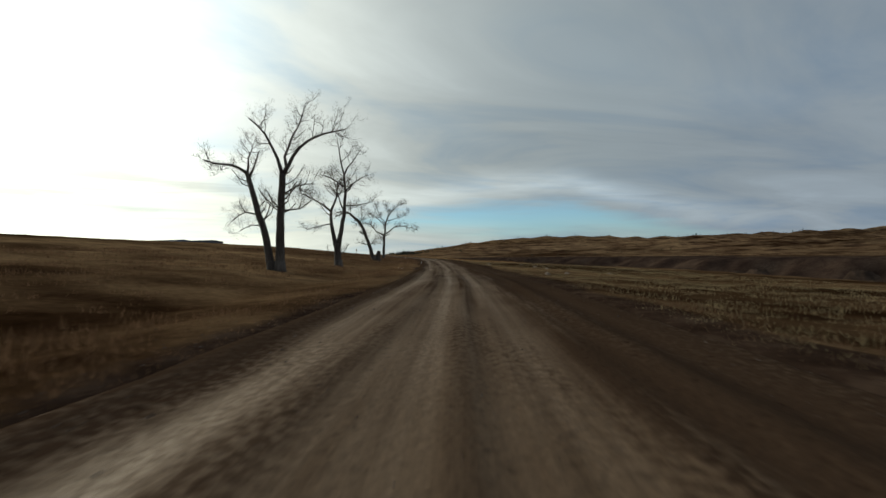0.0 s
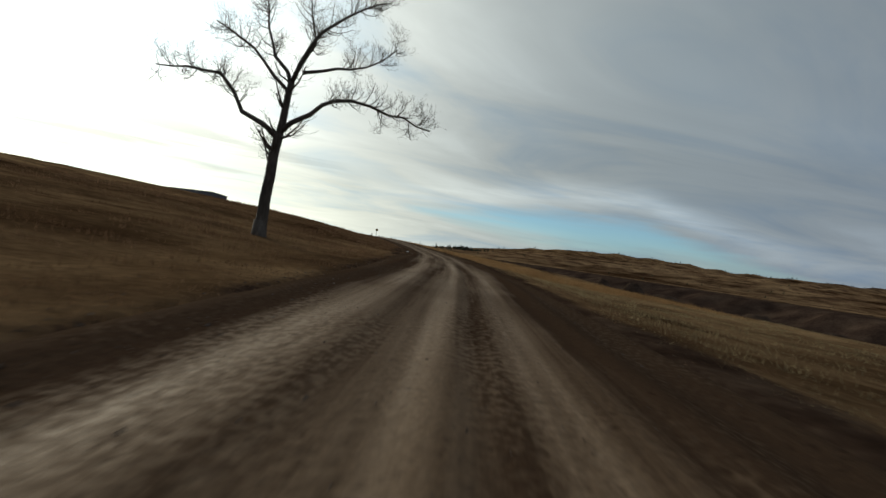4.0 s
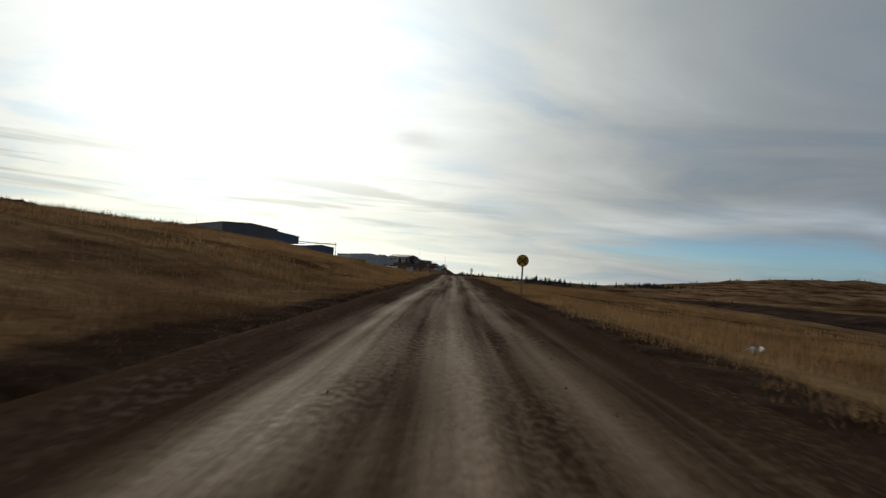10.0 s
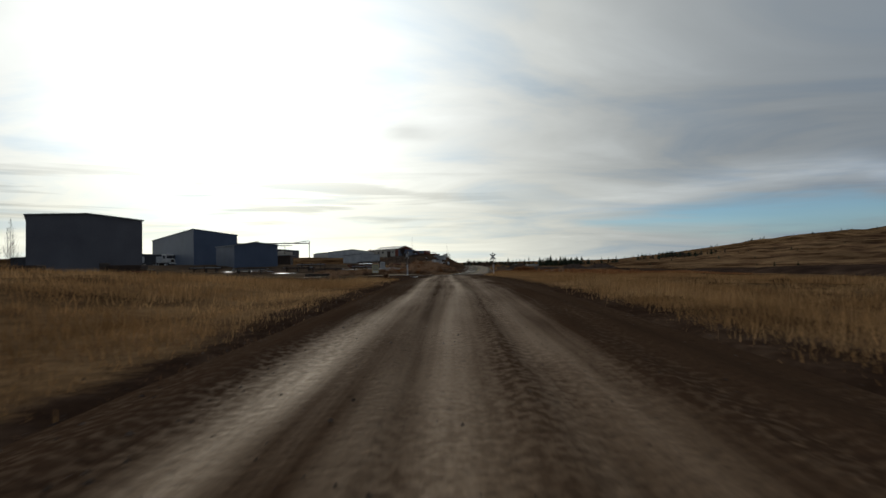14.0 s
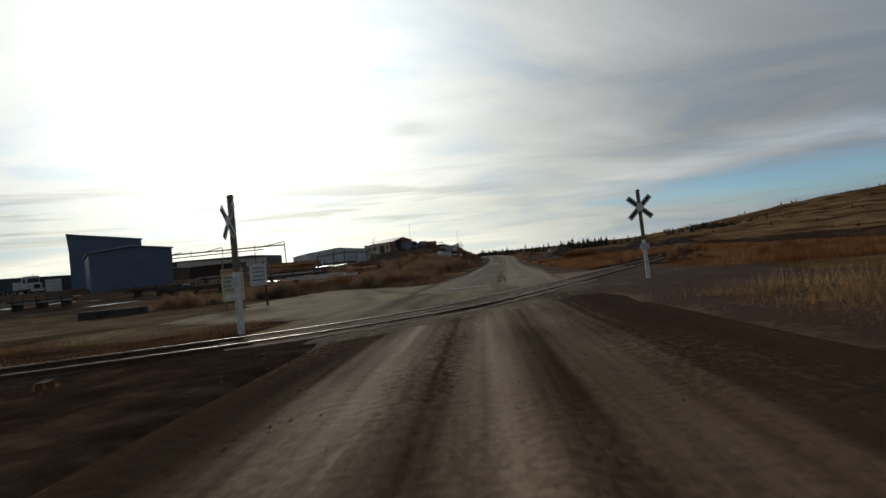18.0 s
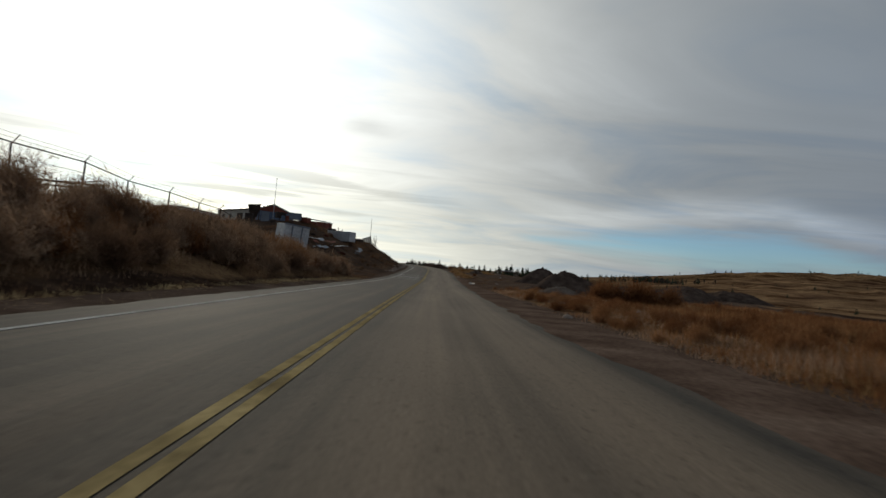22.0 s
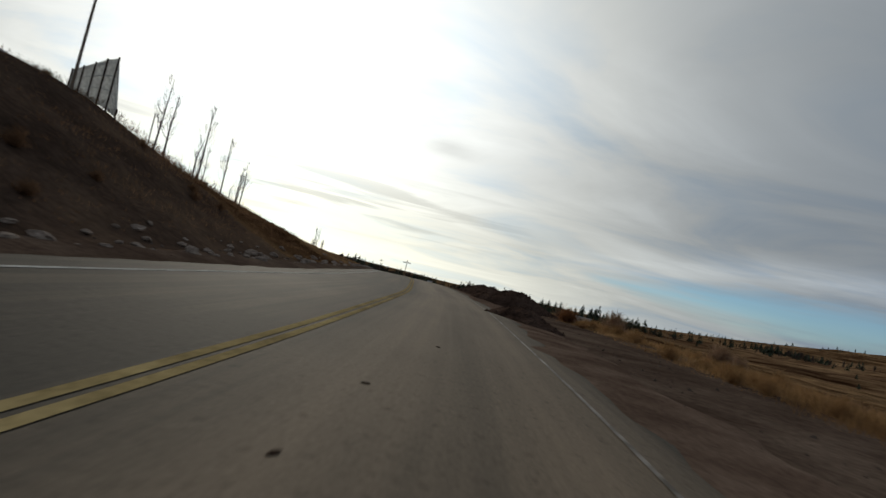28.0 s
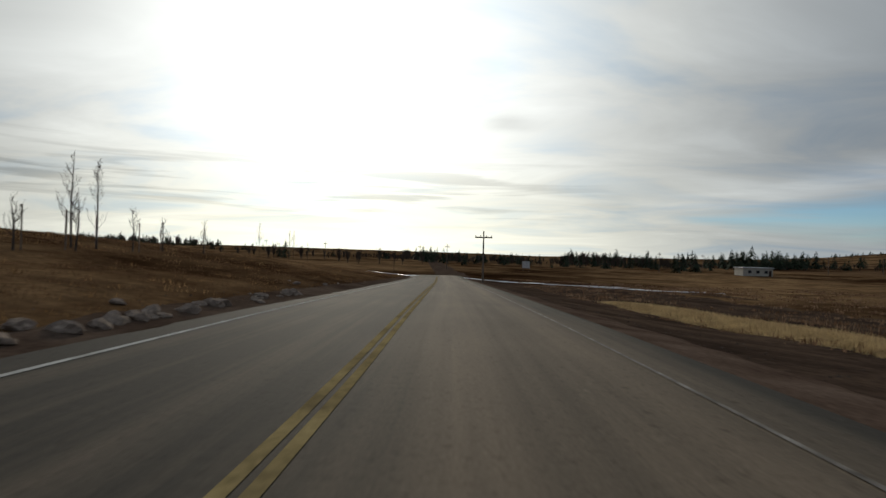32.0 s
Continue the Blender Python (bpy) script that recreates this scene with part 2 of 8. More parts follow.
def road_material(name, dark, light, tracks, width, spec, rough, dirt=None, edges=None, loose=0.0, gloss=0.0):
    """Driven surface in road metres (UV: across, along): paler wheel tracks, streaks along the travel, stones."""
    m = bpy.data.materials.new(name)
    m.use_nodes = True
    N, L = nodes_of(m.node_tree)
    out = N("ShaderNodeOutputMaterial")
    p = N("ShaderNodeBsdfPrincipled")
    L(p.outputs[0], out.inputs[0])
    uv = N("ShaderNodeUVMap")
    sep = N("ShaderNodeSeparateXYZ"); L(uv.outputs[0], sep.inputs[0])
    def noise_at(sx, sy, sc, det):
        mp = N("ShaderNodeMapping"); L(uv.outputs[0], mp.inputs[0])
        mp.inputs["Scale"].default_value = (sx, sy, 1)
        n = N("ShaderNodeTexNoise"); L(mp.outputs[0], n.inputs["Vector"])
        n.inputs["Scale"].default_value, n.inputs["Detail"].default_value = sc, det
        return n.outputs[0]
    wob = math_node(N, L, "MULTIPLY", math_node(N, L, "SUBTRACT", noise_at(0.0, 1.0, 0.05, 2), 0.5), 0.7)
    u = math_node(N, L, "ADD", sep.outputs[0], wob)
    total = None
    for c, w, g in tracks:
        q = math_node(N, L, "DIVIDE", math_node(N, L, "SUBTRACT", u, c), w)
        q = math_node(N, L, "POWER", 2.71828, math_node(N, L, "MULTIPLY", math_node(N, L, "MULTIPLY", q, q), -1.0))
        q = math_node(N, L, "MULTIPLY", q, g)
        total = q if total is None else math_node(N, L, "ADD", total, q)
    streak = noise_at(1.0, 0.03, 2.2, 5)
    streak2 = noise_at(1.0, 0.012, 6.0, 3)
    mott = noise_at(1.0, 0.5, 0.6, 6)
    f = math_node(N, L, "ADD", total, math_node(N, L, "MULTIPLY", math_node(N, L, "SUBTRACT", streak, 0.5), width))
    f = math_node(N, L, "ADD", f, math_node(N, L, "MULTIPLY", math_node(N, L, "SUBTRACT", streak2, 0.5), width * 0.7))
    f = math_node(N, L, "ADD", f, math_node(N, L, "MULTIPLY", math_node(N, L, "SUBTRACT", mott, 0.5), width * 0.7), clamp=True)
    if edges:
        for sign, e in ((-1.0, edges[0]), (1.0, edges[1])):
            q = math_node(N, L, "SUBTRACT", math_node(N, L, "MULTIPLY", u, sign), e)
            q = math_node(N, L, "ADD", q, math_node(N, L, "MULTIPLY", math_node(N, L, "SUBTRACT", mott, 0.5), 0.8))
            q = math_node(N, L, "MULTIPLY", q, 2.6, clamp=True)
            f = math_node(N, L, "MULTIPLY", f, math_node(N, L, "SUBTRACT", 1.0, q))
        f = math_node(N, L, "ADD", f, math_node(N, L, "MULTIPLY", math_node(N, L, "SUBTRACT", streak, 0.5), 0.25), clamp=True)
    if loose:
        crumb = ramp(N, L, noise_at(1.0, 0.75, 11.0, 7), [(0.44, 0.0), (0.58, 1.0)])
        patch = ramp(N, L, noise_at(1.0, 0.16, 0.9, 4), [(0.44, 0.0), (0.60, 1.0)])
        f = math_node(N, L, "ADD", f, math_node(N, L, "MULTIPLY", math_node(N, L, "SUBTRACT", crumb, 0.45), math_node(N, L, "MULTIPLY", patch, loose)), clamp=True)
    col = mix_col(N, L, f, dark, light)
    if dirt:
        y0, y1, soil_dark, soil_light = dirt
        q = math_node(N, L, "DIVIDE", math_node(N, L, "SUBTRACT", sep.outputs[1], y0), y1 - y0)
        q = math_node(N, L, "ADD", q, math_node(N, L, "MULTIPLY", math_node(N, L, "SUBTRACT", noise_at(1.0, 0.35, 0.5, 6), 0.5), 1.6))
        q = math_node(N, L, "ADD", q, math_node(N, L, "MULTIPLY", math_node(N, L, "SUBTRACT", streak, 0.5), 0.8), clamp=True)
        col = mix_col(N, L, q, mix_col(N, L, f, soil_dark, soil_light), col)
    fine = noise_at(1.0, 1.0, 26.0, 4)
    stone = noise_at(1.0, 1.0, 9.0, 6)
    col = mix_col(N, L, 1.0, col, ramp(N, L, fine, [(0.3, 0.8), (0.7, 1.18)]), "MULTIPLY")
    col = mix_col(N, L, 1.0, col, ramp(N, L, stone, [(0.28, 0.62), (0.42, 1.0), (0.66, 1.0), (0.76, 1.4)]), "MULTIPLY")
    L(col, p.inputs["Base Color"])
    p.inputs["Roughness"].default_value, p.inputs["Specular IOR Level"].default_value = rough, spec
    if gloss:
        L(math_node(N, L, "SUBTRACT", rough, math_node(N, L, "MULTIPLY", f, gloss)), p.inputs["Roughness"])
        L(math_node(N, L, "MULTIPLY", math_node(N, L, "POWER", f, 1.5), spec), p.inputs["Specular IOR Level"])
    bn = N("ShaderNodeBump"); L(stone, bn.inputs["Height"])
    bn.inputs["Strength"].default_value, bn.inputs["Distance"].default_value = (0.7 if loose else 0.35), 0.03
    L(bn.outputs[0], p.inputs["Normal"])
    return m


M = {}
M["gravel"] = road_material("packed_gravel", (0.048, 0.029, 0.018), (0.225, 0.150, 0.092),
                            [(-1.38, 0.32, 0.44), (0.05, 0.24, 0.42), (1.12, 0.34, 0.36), (-0.15, 1.6, 0.27)], 0.85, 0.07, 0.92, (371 * 1.03, 346 * 1.03, (0.046, 0.029, 0.020), (0.165, 0.110, 0.072)), (1.8, 1.9), 0.26, 0.28)
M["asphalt"] = road_material("worn_asphalt", (0.050, 0.044, 0.036), (0.228, 0.175, 0.124),
                             [(-2.8, 0.6, 0.1), (-1.2, 0.5, 0.1), (1.2, 0.9, 0.60), (3.0, 0.9, 0.6)], 0.6, 0.045, 0.85, (383.0 * 1.03, 432.0 * 1.03, (0.095, 0.069, 0.047), (0.25, 0.192, 0.137)))
M["prairie"] = material("dry_prairie", [(0.058, 0.036, 0.021), (0.118, 0.075, 0.042), (0.175, 0.116, 0.066), (0.078, 0.050, 0.030)], 0.16, 0.95, 0.6, 22, bump_dist=0.08, spec=0.0, broad=0.018)
def with_bare_soil(m, colors):
    """Lets dark trodden soil show through a ground material where its "bare" layer says, with a crumbling edge."""
    N, L = nodes_of(m.node_tree, False)
    p = next(n for n in m.node_tree.nodes if n.bl_idname == "ShaderNodeBsdfPrincipled")
    under = p.inputs["Base Color"].links[0].from_socket
    tc, at = N("ShaderNodeTexCoord"), N("ShaderNodeAttribute")
    at.attribute_name = "bare"
    f = at.outputs["Fac"]
    for size, gain in ((0.35, 0.9), (1.6, 0.9), (9.0, 0.5)):
        n = N("ShaderNodeTexNoise"); L(tc.outputs["Object"], n.inputs["Vector"])
        n.inputs["Scale"].default_value, n.inputs["Detail"].default_value = size, 5
        f = math_node(N, L, "ADD", f, math_node(N, L, "MULTIPLY", math_node(N, L, "SUBTRACT", n.outputs[0], 0.5), gain))
    f = math_node(N, L, "ADD", math_node(N, L, "MULTIPLY", math_node(N, L, "SUBTRACT", f, 0.5), 2.2), 0.5, clamp=True)
    g = N("ShaderNodeTexNoise"); L(tc.outputs["Object"], g.inputs["Vector"])
    g.inputs["Scale"].default_value, g.inputs["Detail"].default_value, g.inputs["Roughness"].default_value = 0.9, 9, 0.7
    soil = ramp(N, L, g.outputs[0], [(0.34, colors[0]), (0.5, colors[1]), (0.66, colors[2])])
    L(mix_col(N, L, f, under, soil), p.inputs["Base Color"])


with_bare_soil(M["prairie"], [(0.020, 0.012, 0.008), (0.036, 0.022, 0.015), (0.070, 0.046, 0.031)])
M["grass"] = material("dry_grass_blades", [(0.18, 0.102, 0.046), (0.31, 0.184, 0.084), (0.41, 0.265, 0.132)], 0.2, 0.9, 0, 3, island=0.35, spec=0.0, leaf=0.32)
M["pale_grass"] = material("pale_stubble_blades", [(0.20, 0.15, 0.08), (0.32, 0.25, 0.14)], 0.3, 0.9, 0, 3, island=0.3, spec=0.0, leaf=0.32)
M["brush"] = material("dead_weed_stems", [(0.11, 0.063, 0.038), (0.205, 0.125, 0.077), (0.34, 0.235, 0.156)], 0.35, 0.9, 0, 3, island=0.35, spec=0.0, leaf=0.32)
M["pale_brush"] = material("pale_dead_weed_stems", [(0.19, 0.12, 0.075), (0.33, 0.215, 0.138), (0.46, 0.33, 0.225)], 0.35, 0.9, 0, 3, island=0.35, spec=0.0, leaf=0.32)
M["bark"] = material("grey_cottonwood_bark", [(0.042, 0.033, 0.027), (0.08, 0.064, 0.052), (0.125, 0.105, 0.088)], 2.2, 0.95, 0.8, 6, stretch=(1, 1, 0.25), bump_dist=0.05)
M["twig"] = material("thin_bare_twigs", [(0.06, 0.045, 0.035), (0.10, 0.08, 0.06)], 1.0, 0.95, 0, 3)
M["needles"] = material("dark_spruce_needles", [(0.018, 0.026, 0.014), (0.035, 0.05, 0.024)], 0.4, 0.95, 0, 5, island=0.4)
M["blue_metal"] = material("blue_grey_steel_cladding", [(0.070, 0.095, 0.145), (0.095, 0.125, 0.185)], 0.25, 0.55, 0.1, 30, spec=0.4)
M["grey_metal"] = material("grey_steel_cladding", [(0.15, 0.17, 0.20), (0.21, 0.235, 0.27)], 0.25, 0.5, 0.1, 30, spec=0.4)
M["pale_metal"] = material("pale_galvanised_sheet", [(0.38, 0.40, 0.41), (0.55, 0.56, 0.55)], 0.6, 0.45, 0.1, 12, metal=0.2, spec=0.5)
M["roof_metal"] = material("weathered_roof_sheet", [(0.20, 0.21, 0.22), (0.33, 0.34, 0.34)], 0.3, 0.5, 0.1, 20, spec=0.4)
M["dark_steel"] = material("dark_rusty_steel", [(0.035, 0.028, 0.024), (0.075, 0.05, 0.038)], 1.5, 0.75, 0.3, 8, metal=0.3)
M["rail_head"] = material("polished_rail_steel", [(0.085, 0.058, 0.044), (0.155, 0.112, 0.088)], 2.0, 0.42, 0.05, 8, metal=0.45)
M["rail_side"] = material("rusty_rail_web", [(0.06, 0.035, 0.022), (0.11, 0.06, 0.035)], 3.0, 0.9, 0.3, 8)
M["timber"] = material("weathered_crossing_timber", [(0.070, 0.045, 0.034), (0.215, 0.147, 0.110), (0.36, 0.262, 0.202)], 1.1, 0.9, 1.0, 7, stretch=(12, 1.3, 1), bump_dist=0.012, island=0.22, spec=0.03, coords="UV")
M["sleeper"] = material("dark_tarred_sleeper", [(0.035, 0.028, 0.024), (0.075, 0.06, 0.05)], 2.0, 0.95, 0.5, 8)
M["ballast"] = material("dark_track_ballast", [(0.028, 0.020, 0.016), (0.052, 0.038, 0.030), (0.092, 0.070, 0.056)], 3.0, 0.95, 1.0, 5, bump_dist=0.06, spec=0.0)
M["sign_yellow"] = material("sign_yellow_sheeting", [(0.55, 0.30, 0.02), (0.64, 0.36, 0.03)], 1.0, 0.5, 0, 6)
M["notice_yellow"] = material("faded_yellow_board", [(0.42, 0.38, 0.20), (0.52, 0.48, 0.27)], 1.5, 0.7, 0.1, 8)
M["faded_pink"] = material("faded_red_print", [(0.34, 0.17, 0.12), (0.42, 0.24, 0.18)], 2.0, 0.7, 0, 6)
M["black"] = material("black_lettering", [(0.012, 0.012, 0.012), (0.025, 0.024, 0.022)], 2.0, 0.6, 0, 6)
M["white_paint"] = material("dull_white_paint", [(0.45, 0.44, 0.42), (0.66, 0.65, 0.62)], 2.5, 0.6, 0.1, 8)
M["post_wood"] = material("grey_wooden_post", [(0.13, 0.10, 0.075), (0.22, 0.175, 0.135)], 2.0, 0.9, 0.5, 8, stretch=(4, 4, 0.5))
M["line_yellow"] = material("worn_yellow_road_paint", [(0.16, 0.122, 0.064), (0.29, 0.222, 0.105), (0.38, 0.295, 0.145)], 1.2, 0.85, 0.2, 12, spec=0.0)
M["line_white"] = material("worn_white_road_paint", [(0.34, 0.33, 0.30), (0.58, 0.57, 0.54)], 1.4, 0.85, 0.2, 10, spec=0.0)
M["bank"] = material("dark_earth_embankment", [(0.035, 0.024, 0.018), (0.065, 0.044, 0.032), (0.10, 0.068, 0.046)], 0.30, 0.95, 0.8, 14, bump_dist=0.08, spec=0.0)
M["pile"] = material("dark_gravel_heap", [(0.042, 0.029, 0.022), (0.070, 0.050, 0.039), (0.10, 0.074, 0.059)], 1.2, 0.95, 0.8, 10, bump_dist=0.06, spec=0.0)
M["soil_pile"] = material("red_brown_soil_heap", [(0.035, 0.022, 0.016), (0.06, 0.038, 0.028), (0.085, 0.056, 0.042)], 1.0, 0.95, 0.9, 8, bump_dist=0.08, spec=0.0)
M["rock"] = material("pale_rubble_stone", [(0.16, 0.125, 0.098), (0.26, 0.208, 0.165), (0.36, 0.295, 0.24)], 1.5, 0.9, 0.6, 6, spec=0.0)
M["snow"] = material("old_ice_patch", [(0.62, 0.66, 0.70), (0.80, 0.82, 0.84)], 2.0, 0.3, 0.3, 10, spec=0.5)
M["house_wall"] = material("cream_house_siding", [(0.42, 0.39, 0.33), (0.50, 0.47, 0.40)], 0.6, 0.8, 0.2, 10)
M["house_roof"] = material("brown_shingle_roof", [(0.05, 0.04, 0.036), (0.09, 0.075, 0.066)], 1.5, 0.9, 0.5, 8)
M["dark_wood"] = material("dark_stained_wood", [(0.035, 0.022, 0.016), (0.07, 0.045, 0.03)], 1.5, 0.8, 0.4, 8)
M["glass"] = material("dark_window_glass", [(0.02, 0.024, 0.03), (0.035, 0.04, 0.048)], 0.5, 0.08, 0, 4, spec=0.6)
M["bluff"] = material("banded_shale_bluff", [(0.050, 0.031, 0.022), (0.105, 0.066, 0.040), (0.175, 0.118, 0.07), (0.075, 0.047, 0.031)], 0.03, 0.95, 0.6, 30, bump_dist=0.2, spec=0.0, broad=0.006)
M["river_bank"] = material("dark_eroded_river_bank", [(0.022, 0.014, 0.011), (0.042, 0.027, 0.020), (0.072, 0.048, 0.034)], 0.12, 0.95, 0.8, 14, bump_dist=0.08, spec=0.0)
M["rust_red"] = material("rusty_red_paint", [(0.16, 0.045, 0.028), (0.24, 0.075, 0.045)], 1.2, 0.8, 0.3, 8)
M["tarp"] = material("pale_grey_tarpaulin", [(0.34, 0.36, 0.38), (0.47, 0.49, 0.50)], 0.8, 0.6, 0.2, 8)
M["rubber"] = material("black_tyre_rubber", [(0.014, 0.014, 0.014), (0.03, 0.029, 0.028)], 2.0, 0.85, 0.2, 8)
M["rust_brush"] = material("rust_brown_weed_stems", [(0.12, 0.052, 0.024), (0.23, 0.105, 0.045), (0.33, 0.175, 0.083)], 0.25, 0.9, 0, 3, island=0.35, spec=0.0, leaf=0.32)
M["straw"] = material("straw_pale_grass", [(0.40, 0.29, 0.15), (0.55, 0.42, 0.23)], 0.4, 0.9, 0, 3, island=0.25, spec=0.0, leaf=0.32)
M["bank_weed"] = material("dark_bank_weeds", [(0.085, 0.048, 0.027), (0.15, 0.088, 0.05), (0.21, 0.13, 0.078)], 0.3, 0.9, 0, 3, island=0.35, spec=0.0, leaf=0.32)
M["white_sheet"] = material("white_plastic_sheeting", [(0.62, 0.63, 0.64), (0.74, 0.75, 0.75)], 0.8, 0.5, 0.1, 8)
M["thin_sheet"] = material("thin_white_sheeting", [(0.60, 0.61, 0.60), (0.72, 0.73, 0.72)], 0.8, 0.6, 0, 8, leaf=0.6)
M["faded_line"] = material("faded_white_road_paint", [(0.09, 0.078, 0.063), (0.17, 0.152, 0.13), (0.30, 0.28, 0.25)], 2.2, 0.8, 0.2, 10, spec=0.1)
M["pale_pile"] = material("pale_sand_heap", [(0.10, 0.078, 0.06), (0.15, 0.12, 0.095), (0.2, 0.165, 0.13)], 1.2, 0.95, 0.6, 10, bump_dist=0.05, spec=0.0)
M["dusty"] = material("dusty_shoulder", [(0.047, 0.031, 0.023), (0.080, 0.056, 0.042), (0.118, 0.086, 0.065)], 0.5, 0.95, 0.5, 14, spec=0.0)
M["faded_yellow"] = material("dirty_worn_yellow_paint", [(0.10, 0.079, 0.052), (0.14, 0.11, 0.068), (0.20, 0.155, 0.08)], 1.5, 0.85, 0.2, 10, spec=0.0)
M["pebble"] = material("brown_grey_pebble", [(0.06, 0.045, 0.035), (0.11, 0.087, 0.07)], 3.0, 0.95, 0, 4, spec=0.0, island=0.5)
M["dark_cladding"] = material("dark_weathered_cladding", [(0.045, 0.048, 0.055), (0.075, 0.078, 0.085)], 0.3, 0.7, 0.1, 20, spec=0.2)
M["apron"] = material("packed_dirt_apron", [(0.066, 0.050, 0.034), (0.112, 0.087, 0.061), (0.16, 0.127, 0.091)], 0.35, 0.95, 0.5, 14, spec=0.0, broad=0.06)
M["spill"] = material("spilled_reddish_dirt", [(0.068, 0.045, 0.033), (0.104, 0.071, 0.053), (0.148, 0.106, 0.080)], 0.8, 0.95, 0.5, 14, spec=0.0)
M["brown_rock"] = material("brown_rubble_stone", [(0.07, 0.052, 0.038), (0.13, 0.10, 0.075), (0.20, 0.16, 0.125)], 1.5, 0.9, 0.6, 12, spec=0.1)
def crossing_dirt():
    """Packed olive dirt, dark loose soil and reddish soil, blended by what lies where, with crumbs and tyre streaks."""
    m = bpy.data.materials.new("crossing_dirt")
    m.use_nodes = True
    N, L = nodes_of(m.node_tree)
    out = N("ShaderNodeOutputMaterial")
    p = N("ShaderNodeBsdfPrincipled")
    L(p.outputs[0], out.inputs[0])
    uv = N("ShaderNodeUVMap")
    def noise_at(sx, sy, sc, det):
        mp = N("ShaderNodeMapping"); L(uv.outputs[0], mp.inputs[0])
        mp.inputs["Scale"].default_value = (sx, sy, 1)
        n = N("ShaderNodeTexNoise"); L(mp.outputs[0], n.inputs["Vector"])
        n.inputs["Scale"].default_value, n.inputs["Detail"].default_value = sc, det
        return n.outputs[0]
    def amount(name):
        a = N("ShaderNodeAttribute")
        a.attribute_name = name
        return a.outputs["Fac"]
    f = amount("pack")
    for n, g in ((noise_at(1, .5, .55, 6), 1.7), (noise_at(1, .08, 2.6, 5), .8), (noise_at(1, .8, 7, 7), 1.0)):
        f = math_node(N, L, "ADD", f, math_node(N, L, "MULTIPLY", math_node(N, L, "SUBTRACT", n, .5), g))
    f = math_node(N, L, "ADD", f, 0.0, clamp=True)
    soil = mix_col(N, L, amount("red"), (0.044, 0.029, 0.019), (0.056, 0.032, 0.023))
    pale = mix_col(N, L, amount("red"), (0.205, 0.160, 0.108), (0.185, 0.124, 0.090))
    col = mix_col(N, L, f, soil, pale)
    stone = noise_at(1, 1, 10, 6)
    col = mix_col(N, L, 1.0, col, ramp(N, L, noise_at(1, 1, 30, 4), [(0.3, 0.78), (0.7, 1.2)]), "MULTIPLY")
    col = mix_col(N, L, 1.0, col, ramp(N, L, stone, [(0.28, 0.6), (0.42, 1.0), (0.66, 1.0), (0.76, 1.5)]), "MULTIPLY")
    L(col, p.inputs["Base Color"])
    p.inputs["Roughness"].default_value, p.inputs["Specular IOR Level"].default_value = 0.95, 0.02
    bn = N("ShaderNodeBump"); L(stone, bn.inputs["Height"])
    bn.inputs["Strength"].default_value, bn.inputs["Distance"].default_value = 0.6, 0.03
    L(bn.outputs[0], p.inputs["Normal"])
    return m


M["crossing_dirt"] = crossing_dirt()
M["slate_metal"] = material("slate_grey_steel_cladding", [(0.085, 0.085, 0.097), (0.125, 0.125, 0.14)], 0.25, 0.55, 0.1, 30, spec=0.4)

# ---- plan: the road's line and level, and the land's cross-sections beside it ----
def smoothed(knots, lo, hi, r):
    ys = np.arange(lo, hi + 1.0)
    v = np.interp(ys, [k[0] for k in knots], [k[1] for k in knots])
    k = np.exp(-np.linspace(-2, 2, 2 * r + 1) ** 2)
    k /= k.sum()
    return ys, np.convolve(np.pad(v, r, mode="reflect", reflect_type="odd"), k, "valid")


LINE = [(-300, -137), (-60, -27), (0, 0), (21.4, 10.3), (42.8, 19.8), (64.4, 28.8), (86.4, 37.1), (108.7, 44.6), (131.3, 51.2), (154.4, 56.5),
        (178.3, 60.6), (202, 63.4), (224, 65), (244, 65.7), (262, 66.4), (279.5, 67), (296.7, 67.6), (312.4, 68), (327.4, 68.2), (342.2, 68.4),
        (356.8, 68.6), (371.5, 69.3), (383, 70.2), (400, 71.9), (420.3, 73.9), (444.6, 75.95), (478, 79.0), (489, 80.1), (532, 84.0), (550, 85.47),
        (566, 86.15), (585, 86.18), (608, 84.85), (629, 83.0), (651, 80.1), (700, 72.45), (750, 64.0), (800, 54.0), (1200, -26)]
LEVEL = [(-300, -0.6), (0, 0), (21, 0.05), (43, 0.06), (64, 0.22), (86, 0.47), (109, 0.69), (131, 0.86), (154, 1.06), (178, 1.42), (202, 1.91),
         (224, 2.26), (244, 2.38), (262, 2.43), (280, 2.56), (297, 2.72), (312, 2.83), (320, 2.85), (335, 2.74), (350, 2.50), (364, 2.28), (379, 1.99),
         (397, 1.62), (417, 1.23), (440, 0.89), (462, 0.61), (476, 0.44), (483, 0.38), (493, 0.39), (504, 0.49), (515, 0.64), (537, 0.99),
         (561, 1.25), (584, 1.48), (605, 1.67), (620, 1.74), (632, 1.70), (645, 1.52), (660, 1.15), (680, 0.5), (700, -0.2), (730, -1.2), (760, -1.7), (1200, -2.5)]
GY, GX = smoothed(LINE, -300, 1200, 9)
_, GZ = smoothed(LEVEL, -300, 1200, 7)


def cx(y):
    return np.interp(y, GY, GX, left=None, right=None)


def rz(y):
    return np.interp(y, GY, GZ)


def slant(y):
    s = (cx(np.asarray(y) + 2.0) - cx(np.asarray(y) - 2.0)) / 4.0
    return 1.0 / np.sqrt(1 + s * s)


D = [0, 4.4, 6, 8, 11, 15, 22, 32, 45, 62, 85, 120, 180, 300, 600, 1500, 4500]
